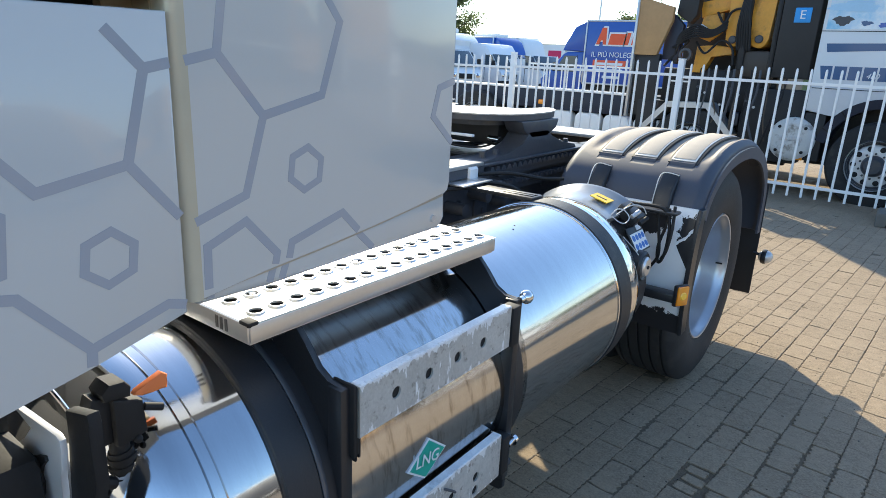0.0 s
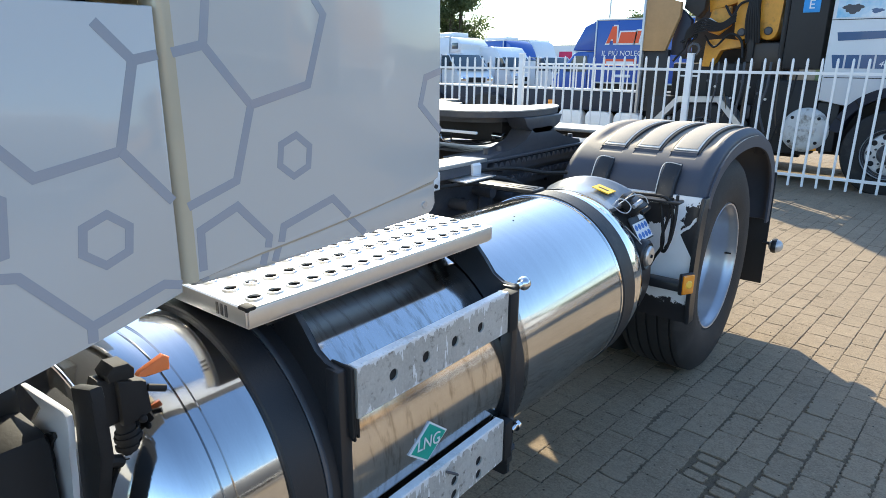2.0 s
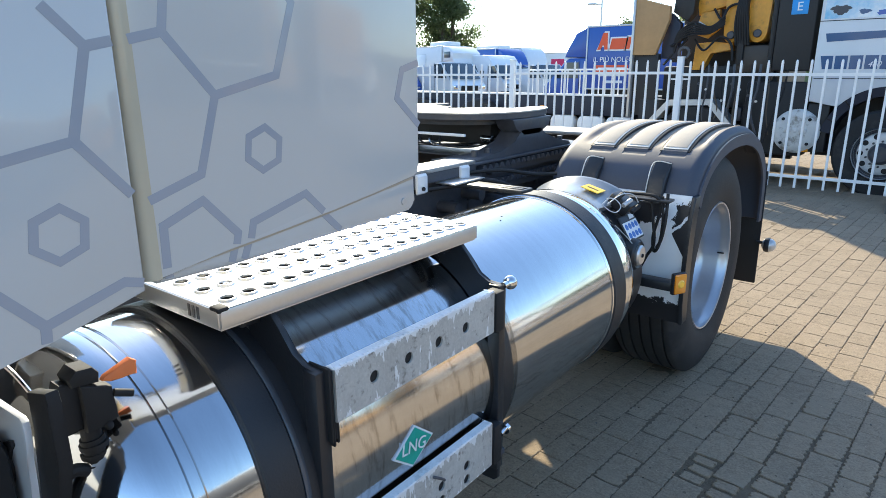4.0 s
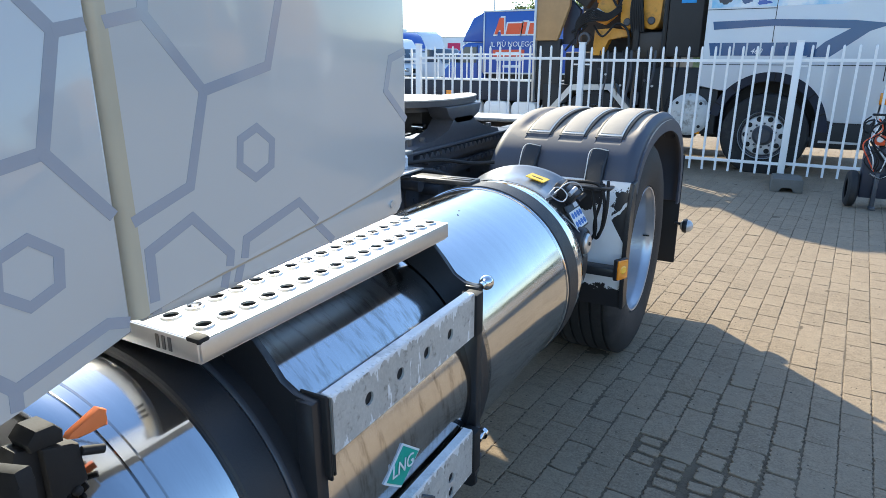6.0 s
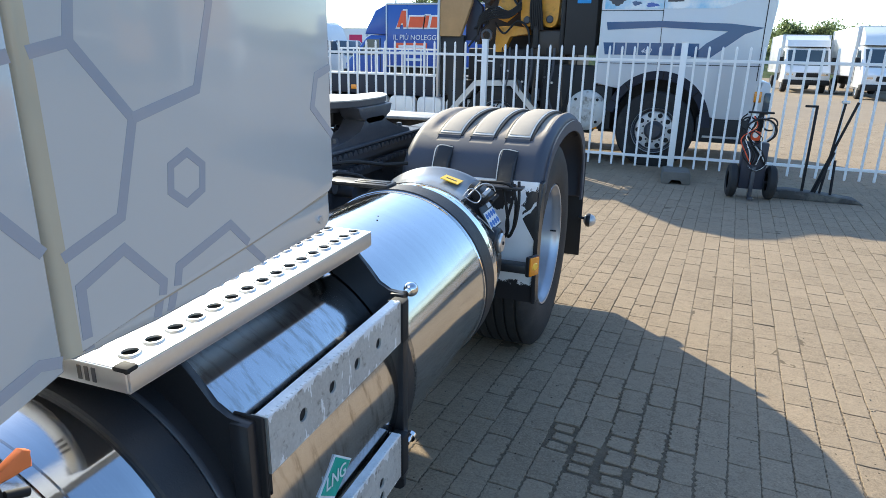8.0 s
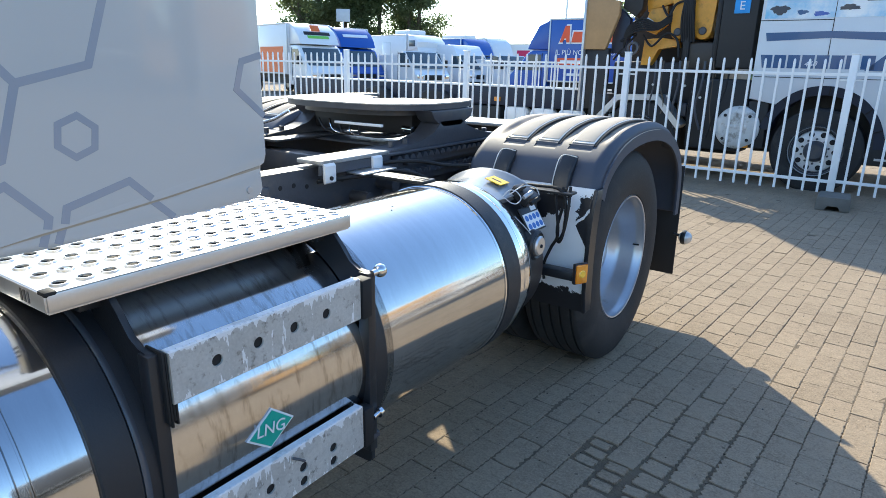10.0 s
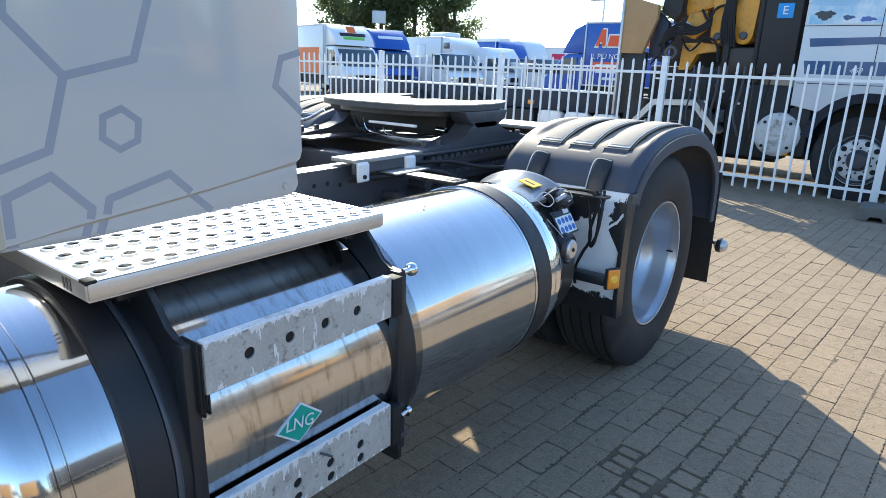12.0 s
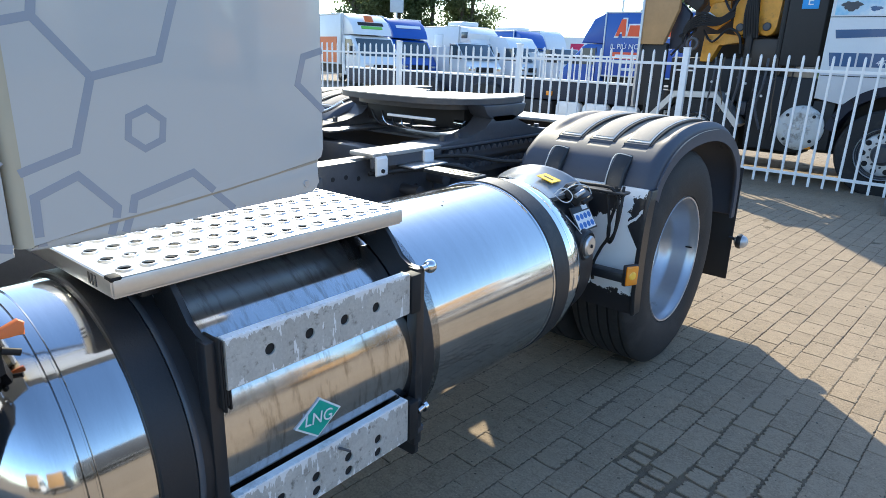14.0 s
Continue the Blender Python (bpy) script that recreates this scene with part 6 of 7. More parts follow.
def build_stand():
    t = thing("jack_stand", Matrix.Translation((1.84, 4.46, 0)), "black steel bars leaning on a low ramp-shaped base", "stand")
    ramp = P([(-0.38, 0.0), (0.50, 0.0), (0.42, 0.045), (0.10, 0.075), (-0.22, 0.095), (-0.30, 0.085)], "y", -0.09, 0.12, r=0.01)
    part("base", ramp, surface("dusty_black", (0.055, 0.052, 0.048), 0.7, vary=0.35, grain=80, bump=0.4, dirt=(0.16, 0.145, 0.12), dirt_at=0.58, dirt_width=0.2), t, "dusty black ramp-shaped base")
    part("upright", B(-0.075, -0.050, 0.0, 0.022, 0.07, 0.95, r=0.003), GAP, t, "square black upright")
    part("crossbar", B(-0.17, -0.05, 0.0, 0.022, 0.935, 0.958, r=0.003), GAP, t)
    part("bar", rod(bmesh.new(), (0.03, 0.01, 0.08), (0.30, 0.05, 1.0), 0.013), GAP, t, "leaning black bar")
    part("bar", rod(bmesh.new(), (0.10, 0.0, 0.07), (0.19, 0.05, 1.0), 0.012), GAP, t, "leaning black bar")
    part("bar", rod(bmesh.new(), (0.05, -0.02, 0.08), (0.17, 0.02, 0.50), 0.012), GAP, t, "leaning black bar")
    part("bar", rod(bmesh.new(), (0.20, 0.0, 0.06), (0.19, 0.02, 0.42), 0.013), GAP, t)
    part("bar_head", B(0.15, 0.22, 0.02, 0.06, 0.985, 1.01, r=0.004), SILVER, t)
    part("peg", rod(bmesh.new(), (0.12, -0.06, 0.05), (0.25, -0.06, 0.05), 0.012), GAP, t)


# ---- vehicles parked further off ----
def delivery_truck(m, box_mat, cab_mat, label, length=4.3, top=3.2, luton=True, van=False, group=""):
    """A light delivery truck that heads along +x: load box, cab, glass, wheels, lamps."""
    t = thing("delivery_van" if van else "delivery_truck", m, label, "van" if van else "truck", group)
    w, n = 2.05, length
    if not van:
        load = part("load_box", B(0, n, 0, w, 0.90, top, r=0.03), box_mat, t)
        for z in (0.90, top):
            part("corner_rail", B(-0.01, n + 0.01, -0.012, w + 0.012, z - 0.05, z + 0.012, r=0.01), SILVER, load)
        for x in (0.0, n):
            for y in (0.0, w):
                part("corner_post", B(x - 0.03, x + 0.03, y - 0.03, y + 0.03, 0.90, top, r=0.01), SILVER, load)
        part("chassis", B(0.1, n + 0.4, 0.4, w - 0.4, 0.45, 0.90), SOOT, t)
    roof = 2.0 if not van else top
    if van:
        prof = [(-0.1, 0.42), (n + 1.75, 0.42), (n + 1.80, 0.95), (n + 1.45, 1.18), (n + 0.70, 1.98), (n + 0.25, top - 0.05), (n - 0.2, top), (0.05, top), (-0.1, top - 0.2)]
    else:
        prof = [(n + 0.05, 0.42), (n + 1.85, 0.42), (n + 1.92, 0.95), (n + 1.62, 1.20), (n + 0.95, 1.98), (n + 0.75, 2.06), (n + 0.05, 2.06)]
    cab = part("cab", P(prof, "y", 0.06, w - 0.06, r=0.06, seg=3), cab_mat, t, smooth=50)
    x0, x1, z0, z1 = n + (1.48 if van else 1.60), n + (0.72 if van else 0.97), 1.22, 1.95
    shield = bmesh.new()
    prism(shield, [(x0 - 0.03, z0 + 0.02), (x1 + 0.03, z1 - 0.02), (x1 + 0.055, z1 - 0.005), (x0 + 0.0, z0 + 0.04)], "y", 0.18, w - 0.18, r=0.005)
    part("windscreen", shield, GLASS, cab, "dark windscreen")
    for y in (0.052, w - 0.06):
        part("side_window", P([(n + 0.35, 1.28), (n + 1.30, 1.28), (n + 0.88, 1.90), (n + 0.35, 1.90)], "y", y - 0.008, y + 0.014), GLASS, cab, "dark side window")
        part("mirror", B(n + 1.18, n + 1.28, y - 0.22 if y < 1 else y + 0.06, y - 0.04 if y < 1 else y + 0.24, 1.28, 1.62, r=0.03), GAP, cab)
        part("door_seam", B(n + 0.30, n + 0.315, y - 0.009, y + 0.014, 0.60, 1.95), GAP, cab)
    nose = n + (1.80 if van else 1.90)
    part("grille", B(nose - 0.10, nose + 0.015, 0.55, w - 0.55, 0.72, 0.95, r=0.02), GAP, cab, "black grille")
    part("bumper", B(nose - 0.35, nose + 0.05, 0.05, w - 0.05, 0.36, 0.60, r=0.04), GAP, cab, "dark bumper")
    for y in (0.12, w - 0.47):
        part("headlamp", B(nose - 0.22, nose + 0.01, y, y + 0.35, 0.78, 0.98, r=0.04), CHROME, cab, "clear headlamp")
    if luton and not van:
        part("wind_deflector", P([(n + 0.0, 2.08), (n + 1.02, 2.10), (n + 0.88, 2.40), (n + 0.55, top - 0.25), (n + 0.08, top - 0.03)], "y", 0.10, w - 0.10, r=0.05, seg=3), cab_mat, t, smooth=50)
    for x in (0.9 if not van else 0.8, n + 1.1):
        for y in (0.08, w - 0.32):
            tyre = L([(0.20, 0.0), (0.24, -0.01), (0.31, 0.0), (0.345, 0.03), (0.345, 0.21), (0.31, 0.24), (0.20, 0.24)], "y", x, 0.345, 28)
            bmesh.ops.translate(tyre, verts=tyre.verts, vec=(0, y, 0))
            tw = part("wheel", tyre, TYRE, t, "black tyre")
            hub = L([(0.205, 0.0), (0.19, 0.03), (0.08, 0.02), (0.0, 0.01)], "y", x, 0.345, 24)
            bmesh.ops.translate(hub, verts=hub.verts, vec=(0, y, 0))
            part("rim", hub, SILVER, tw)
    return t


def at(x, y, yaw):
    return Matrix.Translation((x, y, 0)) @ Matrix.Rotation(radians(yaw), 4, "Z")


def on(owner, m_owner, x, y, z):
    """The pose on a thing's own axes of lettering that stands at a place of the yard and faces its front."""
    return m_owner.inverted() @ Matrix.Translation((x, y, z)) @ TO_FRONT


def build_blue_truck():
    m = at(-6.38, 23.39, 180)
    t = delivery_truck(m, BLUE, BLUE, "blue rental box truck with red and white lettering", length=4.5, top=3.25)
    y = 21.325
    x0 = -10.43
    for k, (dx, w, h) in enumerate(((0.0, 0.42, 0.62), (0.50, 0.60, 0.40), (1.16, 0.14, 0.44), (1.42, 0.36, 0.40), (1.90, 0.40, 0.40))):
        for grow, mat, d in ((0.055, LABEL_WHITE, 0.0), (0.0, RED, -0.012)):
            a, b = x0 + dx - grow, x0 + dx + w + grow
            lo, hi = 2.36 - grow, 2.36 + h + grow
            sh = 0.12
            if k == 0:
                poly = [(a, lo), (a + 0.13 + grow, lo), (a + 0.20, lo + 0.15), (b - 0.15 - grow, lo + 0.15), (b - 0.13 - grow, lo), (b, lo), (b - 0.02, hi), (b - 0.20, hi)]
            else:
                poly = [(a, lo), (b, lo), (b + sh * (h / 0.6), hi), (a + sh * (h / 0.6), hi)]
            bm = P(poly, "y", y - 0.010 + d, y + d + 0.01)
            bmesh.ops.transform(bm, verts=bm.verts, matrix=m.inverted())
            part("logo_shape", bm, mat, t, "red logo shape with white outline" if mat is RED else "white logo outline", smooth=0)
    words("lettering", "IL PIÙ NOLEGGIATO", 0.27, on(t, m, -9.35, y - 0.012, 1.98), LABEL_WHITE, t, "white slogan IL PIU NOLEGGIATO", lean=0.05, deep=0.004)
    for x, z, w, h, mat in ((-10.48, 1.52, 1.35, 0.26, RED), (-10.35, 1.59, 1.10, 0.10, LABEL_WHITE), (-10.33, 1.36, 1.1, 0.10, LABEL_WHITE), (-10.03, 1.10, 0.7, 0.10, LABEL_WHITE)):
        bm = B(x, x + w, y - (0.022 if mat is LABEL_WHITE else 0.012), y + 0.01, z, z + h, r=0.004)
        bmesh.ops.transform(bm, verts=bm.verts, matrix=m.inverted())
        part("text_bar", bm, mat, t)


def build_row():
    g = "vehicles parked in a row"

    def edge(x, y, yaw, reach):
        return at(x, y, yaw) @ Matrix.Translation((-reach, 0, 0))

    t = delivery_truck(edge(-20.76, 16.5, -16, 4.6), TRUCK_WHITE, TRUCK_WHITE, "white box truck with orange lower panel and round orange mark", length=4.6, top=2.95, group=g)
    part("panel", B(1.9, 4.2, -0.02, 0.0, 0.92, 2.0), PUMPKIN, t, "orange advertising panel", smooth=0)
    part("round_mark", L([(0.0, -0.02), (0.33, -0.02), (0.33, 0.01)], "y", 1.2, 2.50, 28), PUMPKIN, t, "round orange mark")
    for z, w, mat in ((1.86, 0.75, SOOT), (1.55, 0.6, LIME), (1.0, 0.6, PUMPKIN)):
        part("text_bar", B(0.95, 0.95 + w, -0.015, 0.0, z, z + 0.22), mat, t, smooth=0)
    face = Matrix.Translation((5.30, 1.02, 2.60)) @ Matrix.Rotation(radians(-40), 4, "Y")
    part("round_mark", B(-0.01, 0.02, -0.2, 0.2, 0.05, 0.36, r=0.01), PUMPKIN, t, "orange mark on the deflector", matrix=face)
    part("text_bar", B(-0.01, 0.02, -0.6, 0.6, -0.16, 0.0, r=0.005), SOOT, t, matrix=face)
    part("text_bar", B(-0.01, 0.02, -0.5, 0.5, -0.34, -0.2, r=0.005), LIME, t, matrix=face)
    t = delivery_truck(edge(-21.79, 20.06, -20, 4.2), BLUE, BLUE, "blue box truck with a blue wind deflector", length=4.2, top=3.0, group=g)
    face = Matrix.Translation((4.92, 1.02, 2.60)) @ Matrix.Rotation(radians(-40), 4, "Y")
    part("text_bar", B(-0.01, 0.02, -0.65, 0.65, -0.06, 0.10, r=0.005), LABEL_WHITE, t, matrix=face)
    t = delivery_truck(edge(-22.0, 26.26, -16, 4.6), TRUCK_WHITE, TRUCK_WHITE, "white motor caravan with a roof unit", length=4.6, top=3.0, group=g)
    part("roof_unit", B(2.9, 4.3, 0.4, 1.6, 3.0, 3.27, r=0.08), TRUCK_WHITE, t, "white roof unit")
    part("alcove", P([(4.6, 2.1), (5.5, 2.25), (5.6, 2.6), (5.2, 2.9), (4.6, 3.0)], "y", 0.05, 2.0, r=0.08, seg=3), TRUCK_WHITE, t, "rounded white alcove")
    part("alcove_window", B(4.8, 5.35, 0.03, 0.06, 2.36, 2.68, r=0.01), GLASS, t, "dark alcove window")
    part("door", B(2.2, 3.1, -0.015, 0.0, 0.95, 2.6, r=0.004), SILVER, t, "caravan door outline")
    part("door_leaf", B(2.25, 3.05, -0.022, -0.010, 1.0, 2.55, r=0.004), TRUCK_WHITE, t)
    delivery_truck(edge(-18.7, 21.1, -18, 2.1), TRUCK_WHITE, TRUCK_WHITE, "small white delivery van with a sloping nose", length=2.1, top=1.8, van=True, group=g)
    delivery_truck(edge(-19.63, 26.97, -18, 3.4), TRUCK_WHITE, TRUCK_WHITE, "white high-roofed delivery van", length=3.4, top=2.5, van=True, group=g)
    t = delivery_truck(edge(-22.54, 32.56, -18, 4.2), BLUE, BLUE, "blue box truck with a white roof unit", length=4.2, top=3.1, group=g)
    part("roof_unit", B(1.5, 3.9, 0.5, 1.5, 3.1, 3.32, r=0.06), TRUCK_WHITE, t, "white roof unit")
    part("text_bar", B(0.4, 1.9, -0.02, 0.0, 2.5, 2.95), LABEL_WHITE, t, smooth=0)
    delivery_truck(edge(-23.4, 36.8, -18, 3.9), TRUCK_WHITE, TRUCK_WHITE, "white box truck with a rounded deflector", length=3.9, top=3.3, group=g)
    delivery_truck(edge(-17.3, 27.3, -18, 2.1), TRUCK_WHITE, TRUCK_WHITE, "small white delivery van with a dark windscreen", length=2.1, top=1.75, van=True, group=g)
    t = delivery_truck(edge(-24.5, 46.5, -8, 6.0), TRUCK_WHITE, TRUCK_WHITE, "white box truck with a magenta panel", length=6.0, top=3.3, group=g)
    part("panel", B(0.6, 3.6, -0.02, 0.0, 1.1, 3.15), PINK, t, "magenta advertising panel", smooth=0)
    part("panel", B(4.3, 5.6, -0.02, 0.0, 2.2, 2.8), PINK, t, "magenta advertising panel", smooth=0)
    part("text_bar", B(1.2, 2.9, -0.03, -0.015, 2.2, 2.5), LABEL_WHITE, t, smooth=0)
    r = "white trucks across the yard"
    delivery_truck(at(4.85, 37.9, -90), TRUCK_WHITE, TRUCK_WHITE, "white box truck facing the fence", length=4.2, top=2.66, group=r)
    delivery_truck(at(9.0, 41.5, -94), TRUCK_WHITE, TRUCK_WHITE, "white box truck facing the fence", length=5.0, top=2.75, group=r)
    delivery_truck(at(7.15, 34.4, -91), TRUCK_WHITE, TRUCK_WHITE, "white box truck with a tall load box", length=5.4, top=2.86, group=r)


def build_opposite():
    """The row across the yard that the cab's lacquer and the steel tank mirror."""
    g = "vehicles parked opposite the cab"
    delivery_truck(at(13.0, -15.5, 90), TAN, TRUCK_WHITE, "white truck with a tan load box parked across the yard", length=5.2, top=3.0, group=g)
    delivery_truck(at(12.6, -7.4, 90), TAN, FRAME, "dark truck with a tan load box parked across the yard", length=4.6, top=2.7, group=g)
    delivery_truck(at(13.2, 0.2, 90), FRAME, TAN, "tan truck with a dark load box parked across the yard", length=4.8, top=2.9, group=g)
    delivery_truck(at(12.8, 8.0, 90), TAN, TRUCK_WHITE, "white truck with a tan load box parked across the yard", length=4.4, top=2.8, group=g)


def build_poles():
    p = thing("lamp_post", at(-22.5, 48, 0), "tall grey street lamp post", "street lamp")
    part("pole", rod(bmesh.new(), (0, 0, 0), (0, 0, 9.5), 0.09, 10, 0.06), SILVER, p)
    part("lamp_arm", rod(bmesh.new(), (0, 0, 7.0), (-0.8, 0, 7.05), 0.04, 8), SILVER, p)
    part("lamp_head", B(-1.2, -0.5, -0.12, 0.12, 7.0, 7.15, r=0.03), SILVER, p)
    f = thing("fence_sign", at(-9.66, 5.60, 3), "dark grey sign board on a thin pole behind the fence", "sign")
    part("pole", rod(bmesh.new(), (-0.10, 0, 0), (0.03, 0, 3.0), 0.022, 10), SILVER, f)
    part("board", B(-0.33, 0.17, -0.045, -0.020, 2.16, 2.95, r=0.012), surface("sign_slate", (0.16, 0.17, 0.20), 0.5, vary=0.15), f, "slate grey board")
    s = thing("road_sign", at(-30.3, 30.0, 35), "grey back of a square road sign on a pole", "sign")
    part("pole", rod(bmesh.new(), (0, 0, 0), (0, 0, 4.8), 0.04, 10), SILVER, s)
    part("board", B(-0.45, 0.45, -0.04, -0.005, 4.05, 4.85, r=0.03), surface("sign_grey", (0.45, 0.50, 0.55), 0.5), s)


def build_tree(x, y, h, spread, seed):
    rng = random.Random(seed)
    t = thing("tree", at(x, y, rng.uniform(0, 360)), "leafy green tree on the far edge of the yard", "tree", "trees beyond the yard")
    wood = bmesh.new()
    tube(wood, [(0, 0, 0), (0.05, 0.05, h * 0.3), (-0.05, 0.1, h * 0.6), (0.0, 0.0, h * 0.85)], 0.16, 8)
    tips = []
    for k in range(20):
        z = h * rng.uniform(0.18, 0.85)
        a = rng.uniform(0, 6.28)
        reach = spread * rng.uniform(0.4, 0.95) * (1.05 - 0.6 * abs(z / h - 0.5))
        tip = Vector((reach * math.cos(a), reach * math.sin(a), z + h * rng.uniform(0.05, 0.18)))
        tube(wood, [(0, 0, z), tuple(tip * 0.5 + Vector((0, 0, z * 0.5 + 0.1))), tuple(tip)], 0.05, 5, 3)
        tips.append(tip)
    tips += [Vector((0, 0, h * 0.9)), Vector((0.3, 0.1, h * 0.97))]
    part("trunk", wood, BARK, t, "brown trunk and limbs")
    verts, faces = [], []
    for tip in tips:
        for k in range(230):
            d = Vector((rng.gauss(0, 1), rng.gauss(0, 1), rng.gauss(0, 0.8))) * spread * 0.22
            c = tip + d
            s = rng.uniform(0.10, 0.20)
            u = Vector((rng.gauss(0, 1), rng.gauss(0, 1), rng.gauss(0, 1))).normalized()
            v = u.orthogonal().normalized()
            b = len(verts)
            verts += [c + u * s, c + v * s * 0.55, c - u * s, c - v * s * 0.55]
            faces.append((b, b + 1, b + 2, b + 3))
    me = bpy.data.meshes.new("crown")
    me.from_pydata([tuple(v) for v in verts], [], faces)
    me.materials.append(LEAF)
    crown = new("crown", me)
    crown.parent = t
    crown["label"] = "green leafy crown"


def build_green():
    rng = random.Random(9)
    for k in range(2, 9):
        build_tree(-43 + 1.27 * k + rng.uniform(-0.5, 0.5), 33.4 + 1.15 * k + rng.uniform(-0.6, 0.6), 9.0 + rng.uniform(-1.0, 0.8) + (0.3 if k < 8 else -0.6), 1.9 + rng.uniform(-0.3, 0.4), 20 + k)
    for k, (x, y, h, s) in enumerate(((-26.0, 62, 6.5, 1.8), (-22.6, 60, 7.2, 1.7), (-19.5, 63, 6.0, 1.6), (9.3, 68, 4.7, 1.8), (12.2, 67, 4.4, 1.9), (15.5, 68, 4.2, 1.9), (-17.8, 58, 6.6, 1.5))):
        build_tree(x, y, h, s, 60 + k)
    verts, faces = [], []
    for k in range(26000):
        x = rng.uniform(-70, 60)
        top = (3.1 if x < 2 else 2.5) + 0.8 * noise.noise((x * 0.13, 0, 0)) + 0.5 * noise.noise((x * 0.6, 3, 0))
        z = top * math.sqrt(rng.random())
        c = Vector((x, 66 + rng.gauss(0, 0.6), z))
        s = rng.uniform(0.10, 0.24)
        u = Vector((rng.gauss(0, 1), rng.gauss(0, 1), rng.gauss(0, 1))).normalized()
        v = u.orthogonal().normalized()
        b = len(verts)
        verts += [c + u * s, c + v * s * 0.6, c - u * s, c - v * s * 0.6]
        faces.append((b, b + 1, b + 2, b + 3))
    me = bpy.data.meshes.new("hedge")
    me.from_pydata([tuple(v) for v in verts], [], faces)
    me.materials.append(LEAF)
    tagged(new("hedge", me), "long green hedge beyond the parked trucks", "hedge", kind="stuff")
    bank = P([(61.5, 0.0), (66.0, 2.2), (70, 2.4), (72, 0.0)], "x", -120, 120)
    tagged(part("bank", bank, GRASS, None, smooth=60), "grassy bank beyond the yard", "bank", kind="structure")


build_fence()
build_feet()
build_lorry()
build_crane()
build_bed()
shorten_cab()
build_trolley()
build_stand()
build_blue_truck()
build_row()
build_opposite()
build_poles()
build_green()


# ---- the paved yard: sand bed, then bricks in half bond ----
BED = (-0.9, 3.6, -1.7, 5.0)   # the stretch with an uneven sand bed


def sand_height(x, y):
    """Joint sand lies deep in places and nearly flush in others."""
    bare = ((x - 0.38) / 0.30) ** 2 + ((y + 0.92) / 0.32) ** 2
    h = -0.0030 + 0.0048 * noise.noise((x * 1.7, y * 1.3, 2.0)) + 0.0022 * noise.noise((x * 14, y * 14, 5.0)) + 0.0010 * noise.noise((x * 55, y * 55, 1.0))
    return min(-0.0012, h) - 0.0035 * max(0.0, 1 - bare)


def build_ground():
    bm = bmesh.new()
    far = 1500.0
    xs, ys = (-far, -9.0, BED[0], BED[1], 11.0, far), (-far, -5.0, BED[2], BED[3], 15.0, far)
    vs = [[bm.verts.new((x, y, -0.0045)) for x in xs] for y in ys]
    for j in range(5):
        for i in range(5):
            if i == j == 2:
                continue
            f = bm.faces.new((vs[j][i], vs[j][i + 1], vs[j + 1][i + 1], vs[j + 1][i]))
            f.material_index = 0 if 1 <= i <= 3 and 1 <= j <= 3 else 1
    ob = part("ground", bm, JOINT, None, smooth=0)
    ob.data.materials.append(GROUND)
    step = 0.016
    nx, ny = int((BED[1] - BED[0]) / step), int((BED[3] - BED[2]) / step)
    verts = [(BED[0] + (BED[1] - BED[0]) * i / nx, BED[2] + (BED[3] - BED[2]) * j / ny) for j in range(ny + 1) for i in range(nx + 1)]
    faces = [(j * (nx + 1) + i, j * (nx + 1) + i + 1, (j + 1) * (nx + 1) + i + 1, (j + 1) * (nx + 1) + i) for j in range(ny) for i in range(nx)]
    me = bpy.data.meshes.new("sand_bed")
    me.from_pydata([(x, y, sand_height(x, y)) for x, y in verts], [], faces)
    me.materials.append(JOINT)
    me.polygons.foreach_set("use_smooth", [True] * len(me.polygons))
    bed = new("sand_bed", me)
    bed.parent = ob
    bed["kind"] = "stuff"
    return tagged(ob, "paved yard of sandy tan concrete bricks", "ground", kind="structure")


def brick_mesh(w, d, rng, fine=True, notch=0.0, round_off=0.0):
    """One worn brick: long sides toothed with small notches, short sides slightly wavy, corners worn off."""
    nx, ny = (4, 12) if fine else (1, 1)
    rim = [(-w / 2 + w * k / nx, -d / 2, 0) for k in range(nx)] + [(w / 2, -d / 2 + d * k / ny, 1) for k in range(ny)]
    rim += [(w / 2 - w * k / nx, d / 2, 0) for k in range(nx)] + [(-w / 2, d / 2 - d * k / ny, -1) for k in range(ny)]
    out = []
    for x, y, side in rim:
        if fine and side and round((y / d + 0.5) * ny) % 2:
            x -= side * notch * (0.25 + 0.75 * rng.random())
        elif fine and not side:
            y -= math.copysign(max(0.0, rng.gauss(0.0003, 0.0012)), y)
        x, y = x + rng.gauss(0, 0.0004), y + rng.gauss(0, 0.0004)
        if round_off:
            u, v = abs(2 * x / w), abs(2 * y / d)
            s = 1.0 / max(1.0, (u ** 9 + v ** 9) ** (1 / 9))
            x, y = x * s * (1 - round_off * rng.random()), y * s * (1 - round_off * rng.random())
        out.append((x, y))
    n = len(out)
    verts = [(x, y, -0.014) for x, y in out]
    verts += [(x, y, -0.0012 + rng.gauss(0, 0.0004)) for x, y in out]
    verts += [(x * (1 - 0.005 / w), y * (1 - 0.005 / d), rng.gauss(0, 0.0002)) for x, y in out]
    faces = []
    for r in range(2):
        for k in range(n):
            faces.append((r * n + k, r * n + (k + 1) % n, (r + 1) * n + (k + 1) % n, (r + 1) * n + k))
    faces.append(tuple(range(2 * n, 3 * n)))
    return verts, faces


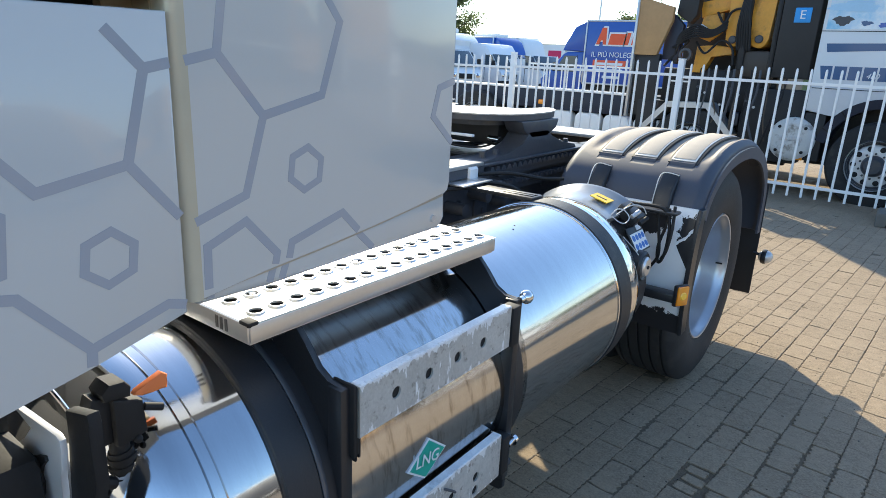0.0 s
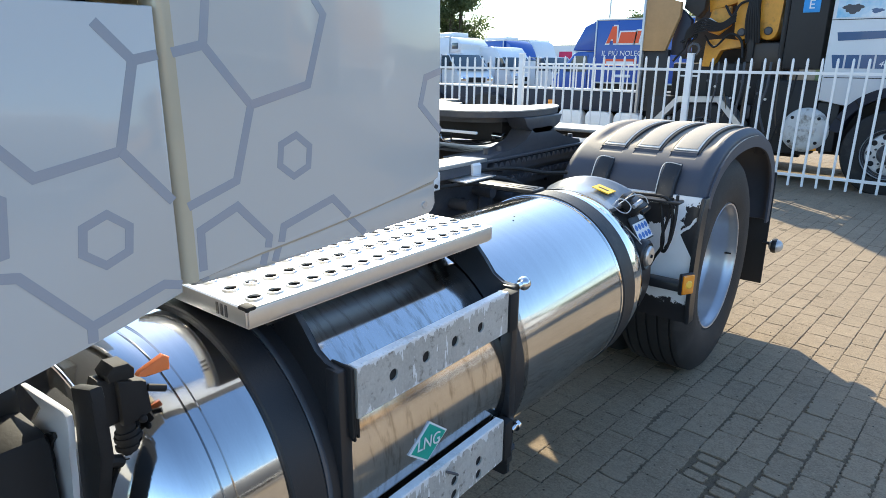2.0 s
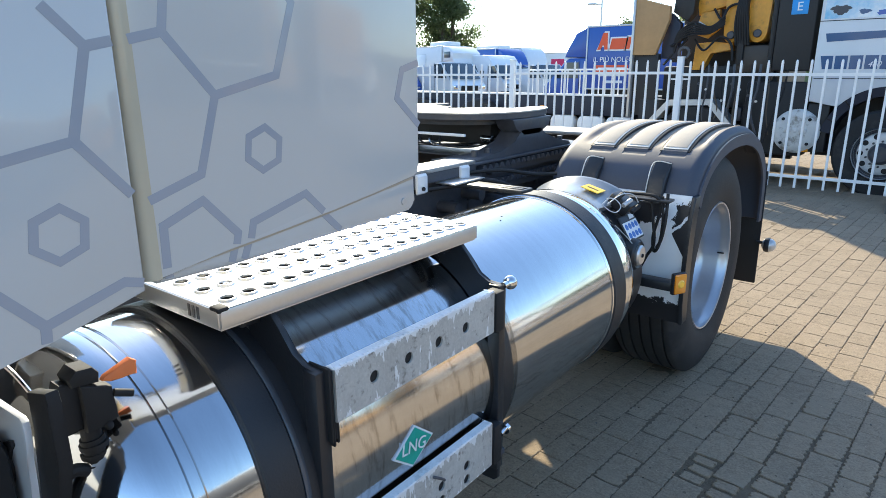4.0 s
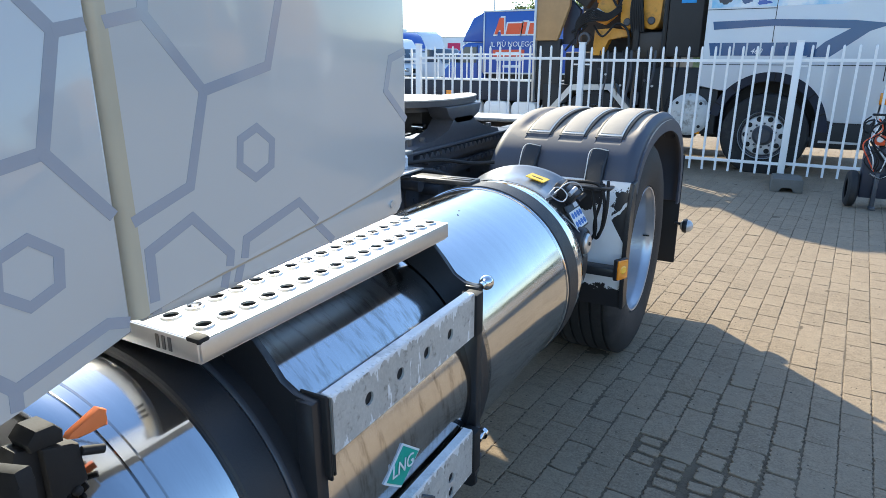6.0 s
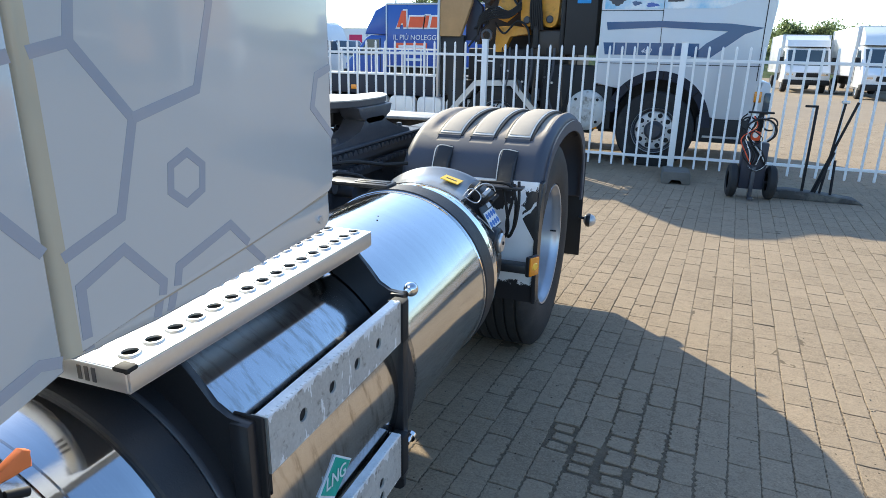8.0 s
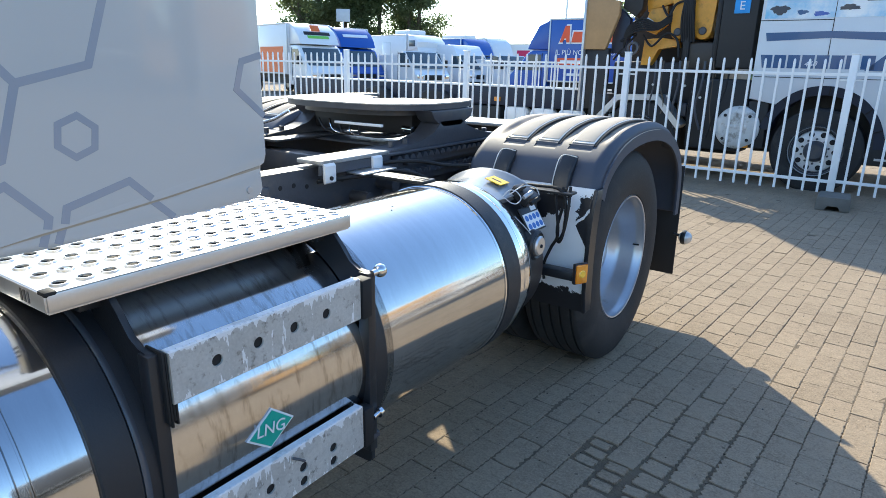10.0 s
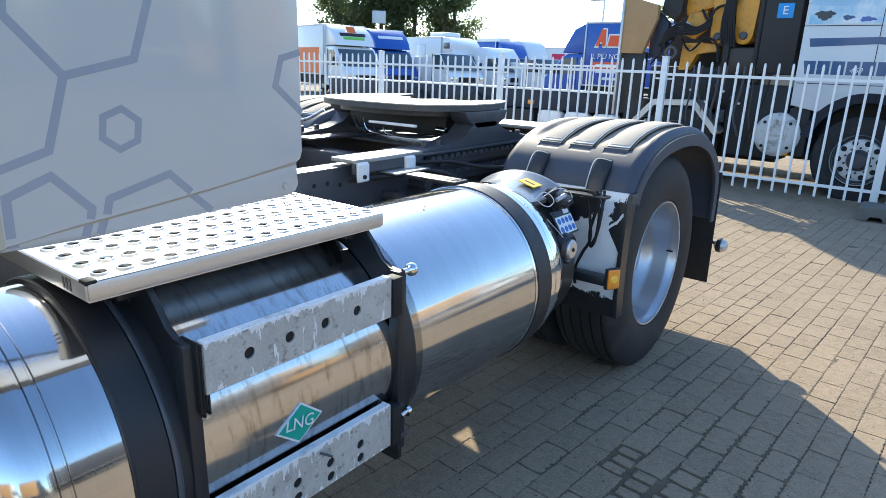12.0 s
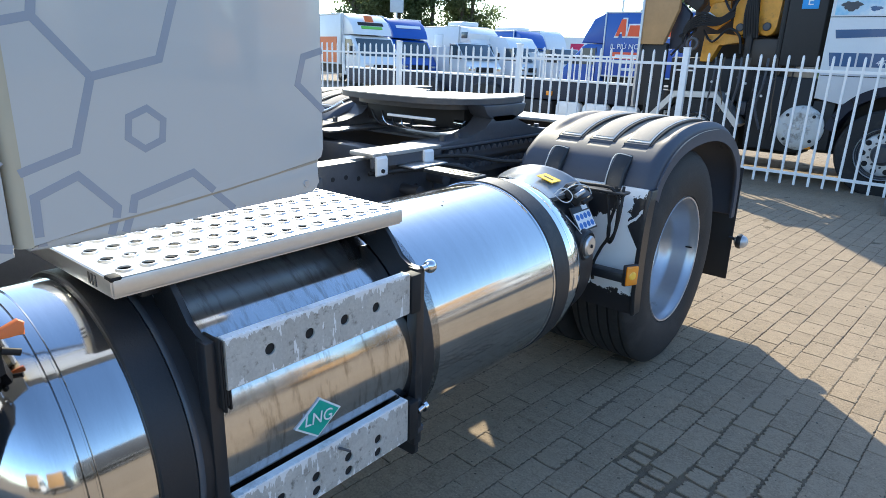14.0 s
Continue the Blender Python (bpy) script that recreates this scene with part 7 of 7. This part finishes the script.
def build_bricks(ground):
    rng = random.Random(11)
    pw, pd = 0.1051, 0.1900
    turn = Matrix.Rotation(radians(-4.0), 4, "Z")

    def stock(w, d, count, notch, round_off=0.0):
        out = []
        for k in range(count):
            me = bpy.data.meshes.new("brick")
            v, f = brick_mesh(w * (1 - 0.006 * rng.random()), d * (1 - 0.006 * rng.random()), rng, True, notch, round_off)
            me.from_pydata(v, [], f)
            me.materials.append(PAVER)
            out.append(me)
        return out

    whole = stock(pw - 0.0008, pd - 0.0020, 36, 0.0052)
    halves = stock(pw - 0.014, pd / 2 - 0.012, 12, 0.010, 0.05)
    worn = stock(pw - 0.005, pd - 0.005, 14, 0.011, 0.012)
    bits = stock(pw - 0.024, pd / 3 - 0.014, 8, 0.010, 0.10)
    verts, faces = [], []

    def lay(x, y, me, near, sink, twist, far_size, fine):
        p = turn @ Vector((x, y, 0))
        m = Matrix.Translation((p.x, p.y, sink)) @ Matrix.Rotation(radians(-4.0) + twist, 4, "Z") @ Matrix.Rotation(rng.gauss(0, 0.004), 4, "X") @ Matrix.Rotation(rng.gauss(0, 0.006), 4, "Y")
        if near:
            ob = new("brick", me)
            ob.parent = ground
            ob.matrix_basis = m
        else:
            b = len(verts)
            v, f = brick_mesh(*far_size, rng, fine, 0.0052)
            verts.extend(tuple(m @ Vector(q)) for q in v)
            faces.extend(tuple(b + k for k in g) for g in f)

    for i in range(-92, 110):
        for j in range(-32, 86):
            x, y = (i + 0.5) * pw + 0.003, (j + 0.5 + 0.5 * (i % 2)) * pd + 0.030 + 0.008 * math.sin(i * 1.7)
            p = turn @ Vector((x, y, 0))
            if not (-9.15 < p.x < 11.15 and -5.25 < p.y < 15.25):
                continue
            near = -0.35 < p.x < 1.85 and -1.25 < p.y < 1.15
            fine = -1.2 < p.x < 3.6 and -1.7 < p.y < 4.6
            rot = ((p.x - 0.37) / 0.17) ** 2 + ((p.y + 0.88) / 0.23) ** 2
            bad, rough = rot < 1, ((p.x - 0.36) / 0.42) ** 2 + ((p.y + 0.55) / 0.75) ** 2 < 1 + 0.5 * math.sin(p.x * 9 + p.y * 5)
            sink, twist = max(-0.0008, rng.gauss(0, 0.0007)) - 0.0006 * bad, rng.gauss(0, 0.006 + 0.025 * bad + 0.006 * rough)
            size = (pw - 0.0008, pd - 0.0020)
            if bad and rng.random() < 0.25:
                for s in (-1, 0, 1):
                    lay(x + rng.gauss(0, 0.006), y + s * pd / 3, rng.choice(bits), True, sink, twist + rng.gauss(0, 0.09), size, True)
            elif bad and rng.random() < 0.6:
                for s in (-1, 1):
                    lay(x + rng.gauss(0, 0.004), y + s * pd / 4, rng.choice(halves), True, sink, twist + rng.gauss(0, 0.05), size, True)
            elif rough and rng.random() < 0.5:
                lay(x + rng.gauss(0, 0.002), y + rng.gauss(0, 0.003), rng.choice(worn), True, sink, twist, size, True)
            else:
                lay(x + rng.gauss(0, 0.0006), y + rng.gauss(0, 0.0014), rng.choice(whole), near, sink, twist, size, fine)
    me = bpy.data.meshes.new("paving")
    me.from_pydata(verts, [], faces)
    me.materials.append(PAVER)
    rest = new("paving", me)
    rest.parent = ground
    rest["kind"] = "stuff"


def build_crumbs():
    """Loose grit on the paving."""
    rng = random.Random(5)
    bm = bmesh.new()
    for k in range(420):
        x, y = rng.uniform(-0.4, 2.6), rng.uniform(-1.3, 3.4)
        s = 0.0016 + 0.0028 * rng.random() ** 3
        m = Matrix.Translation((x, y, s * 0.5)) @ Matrix.Rotation(rng.uniform(0, 6.28), 4, "Z") @ Matrix.Diagonal((s, s * rng.uniform(0.5, 1), s * 0.7, 1))
        bmesh.ops.create_icosphere(bm, subdivisions=1, radius=1.0, matrix=m)
    tagged(part("grit", bm, CONCRETE, None, smooth=0), "loose grit scattered on the paving", "grit", kind="stuff")


build_crumbs()
build_bricks(build_ground())
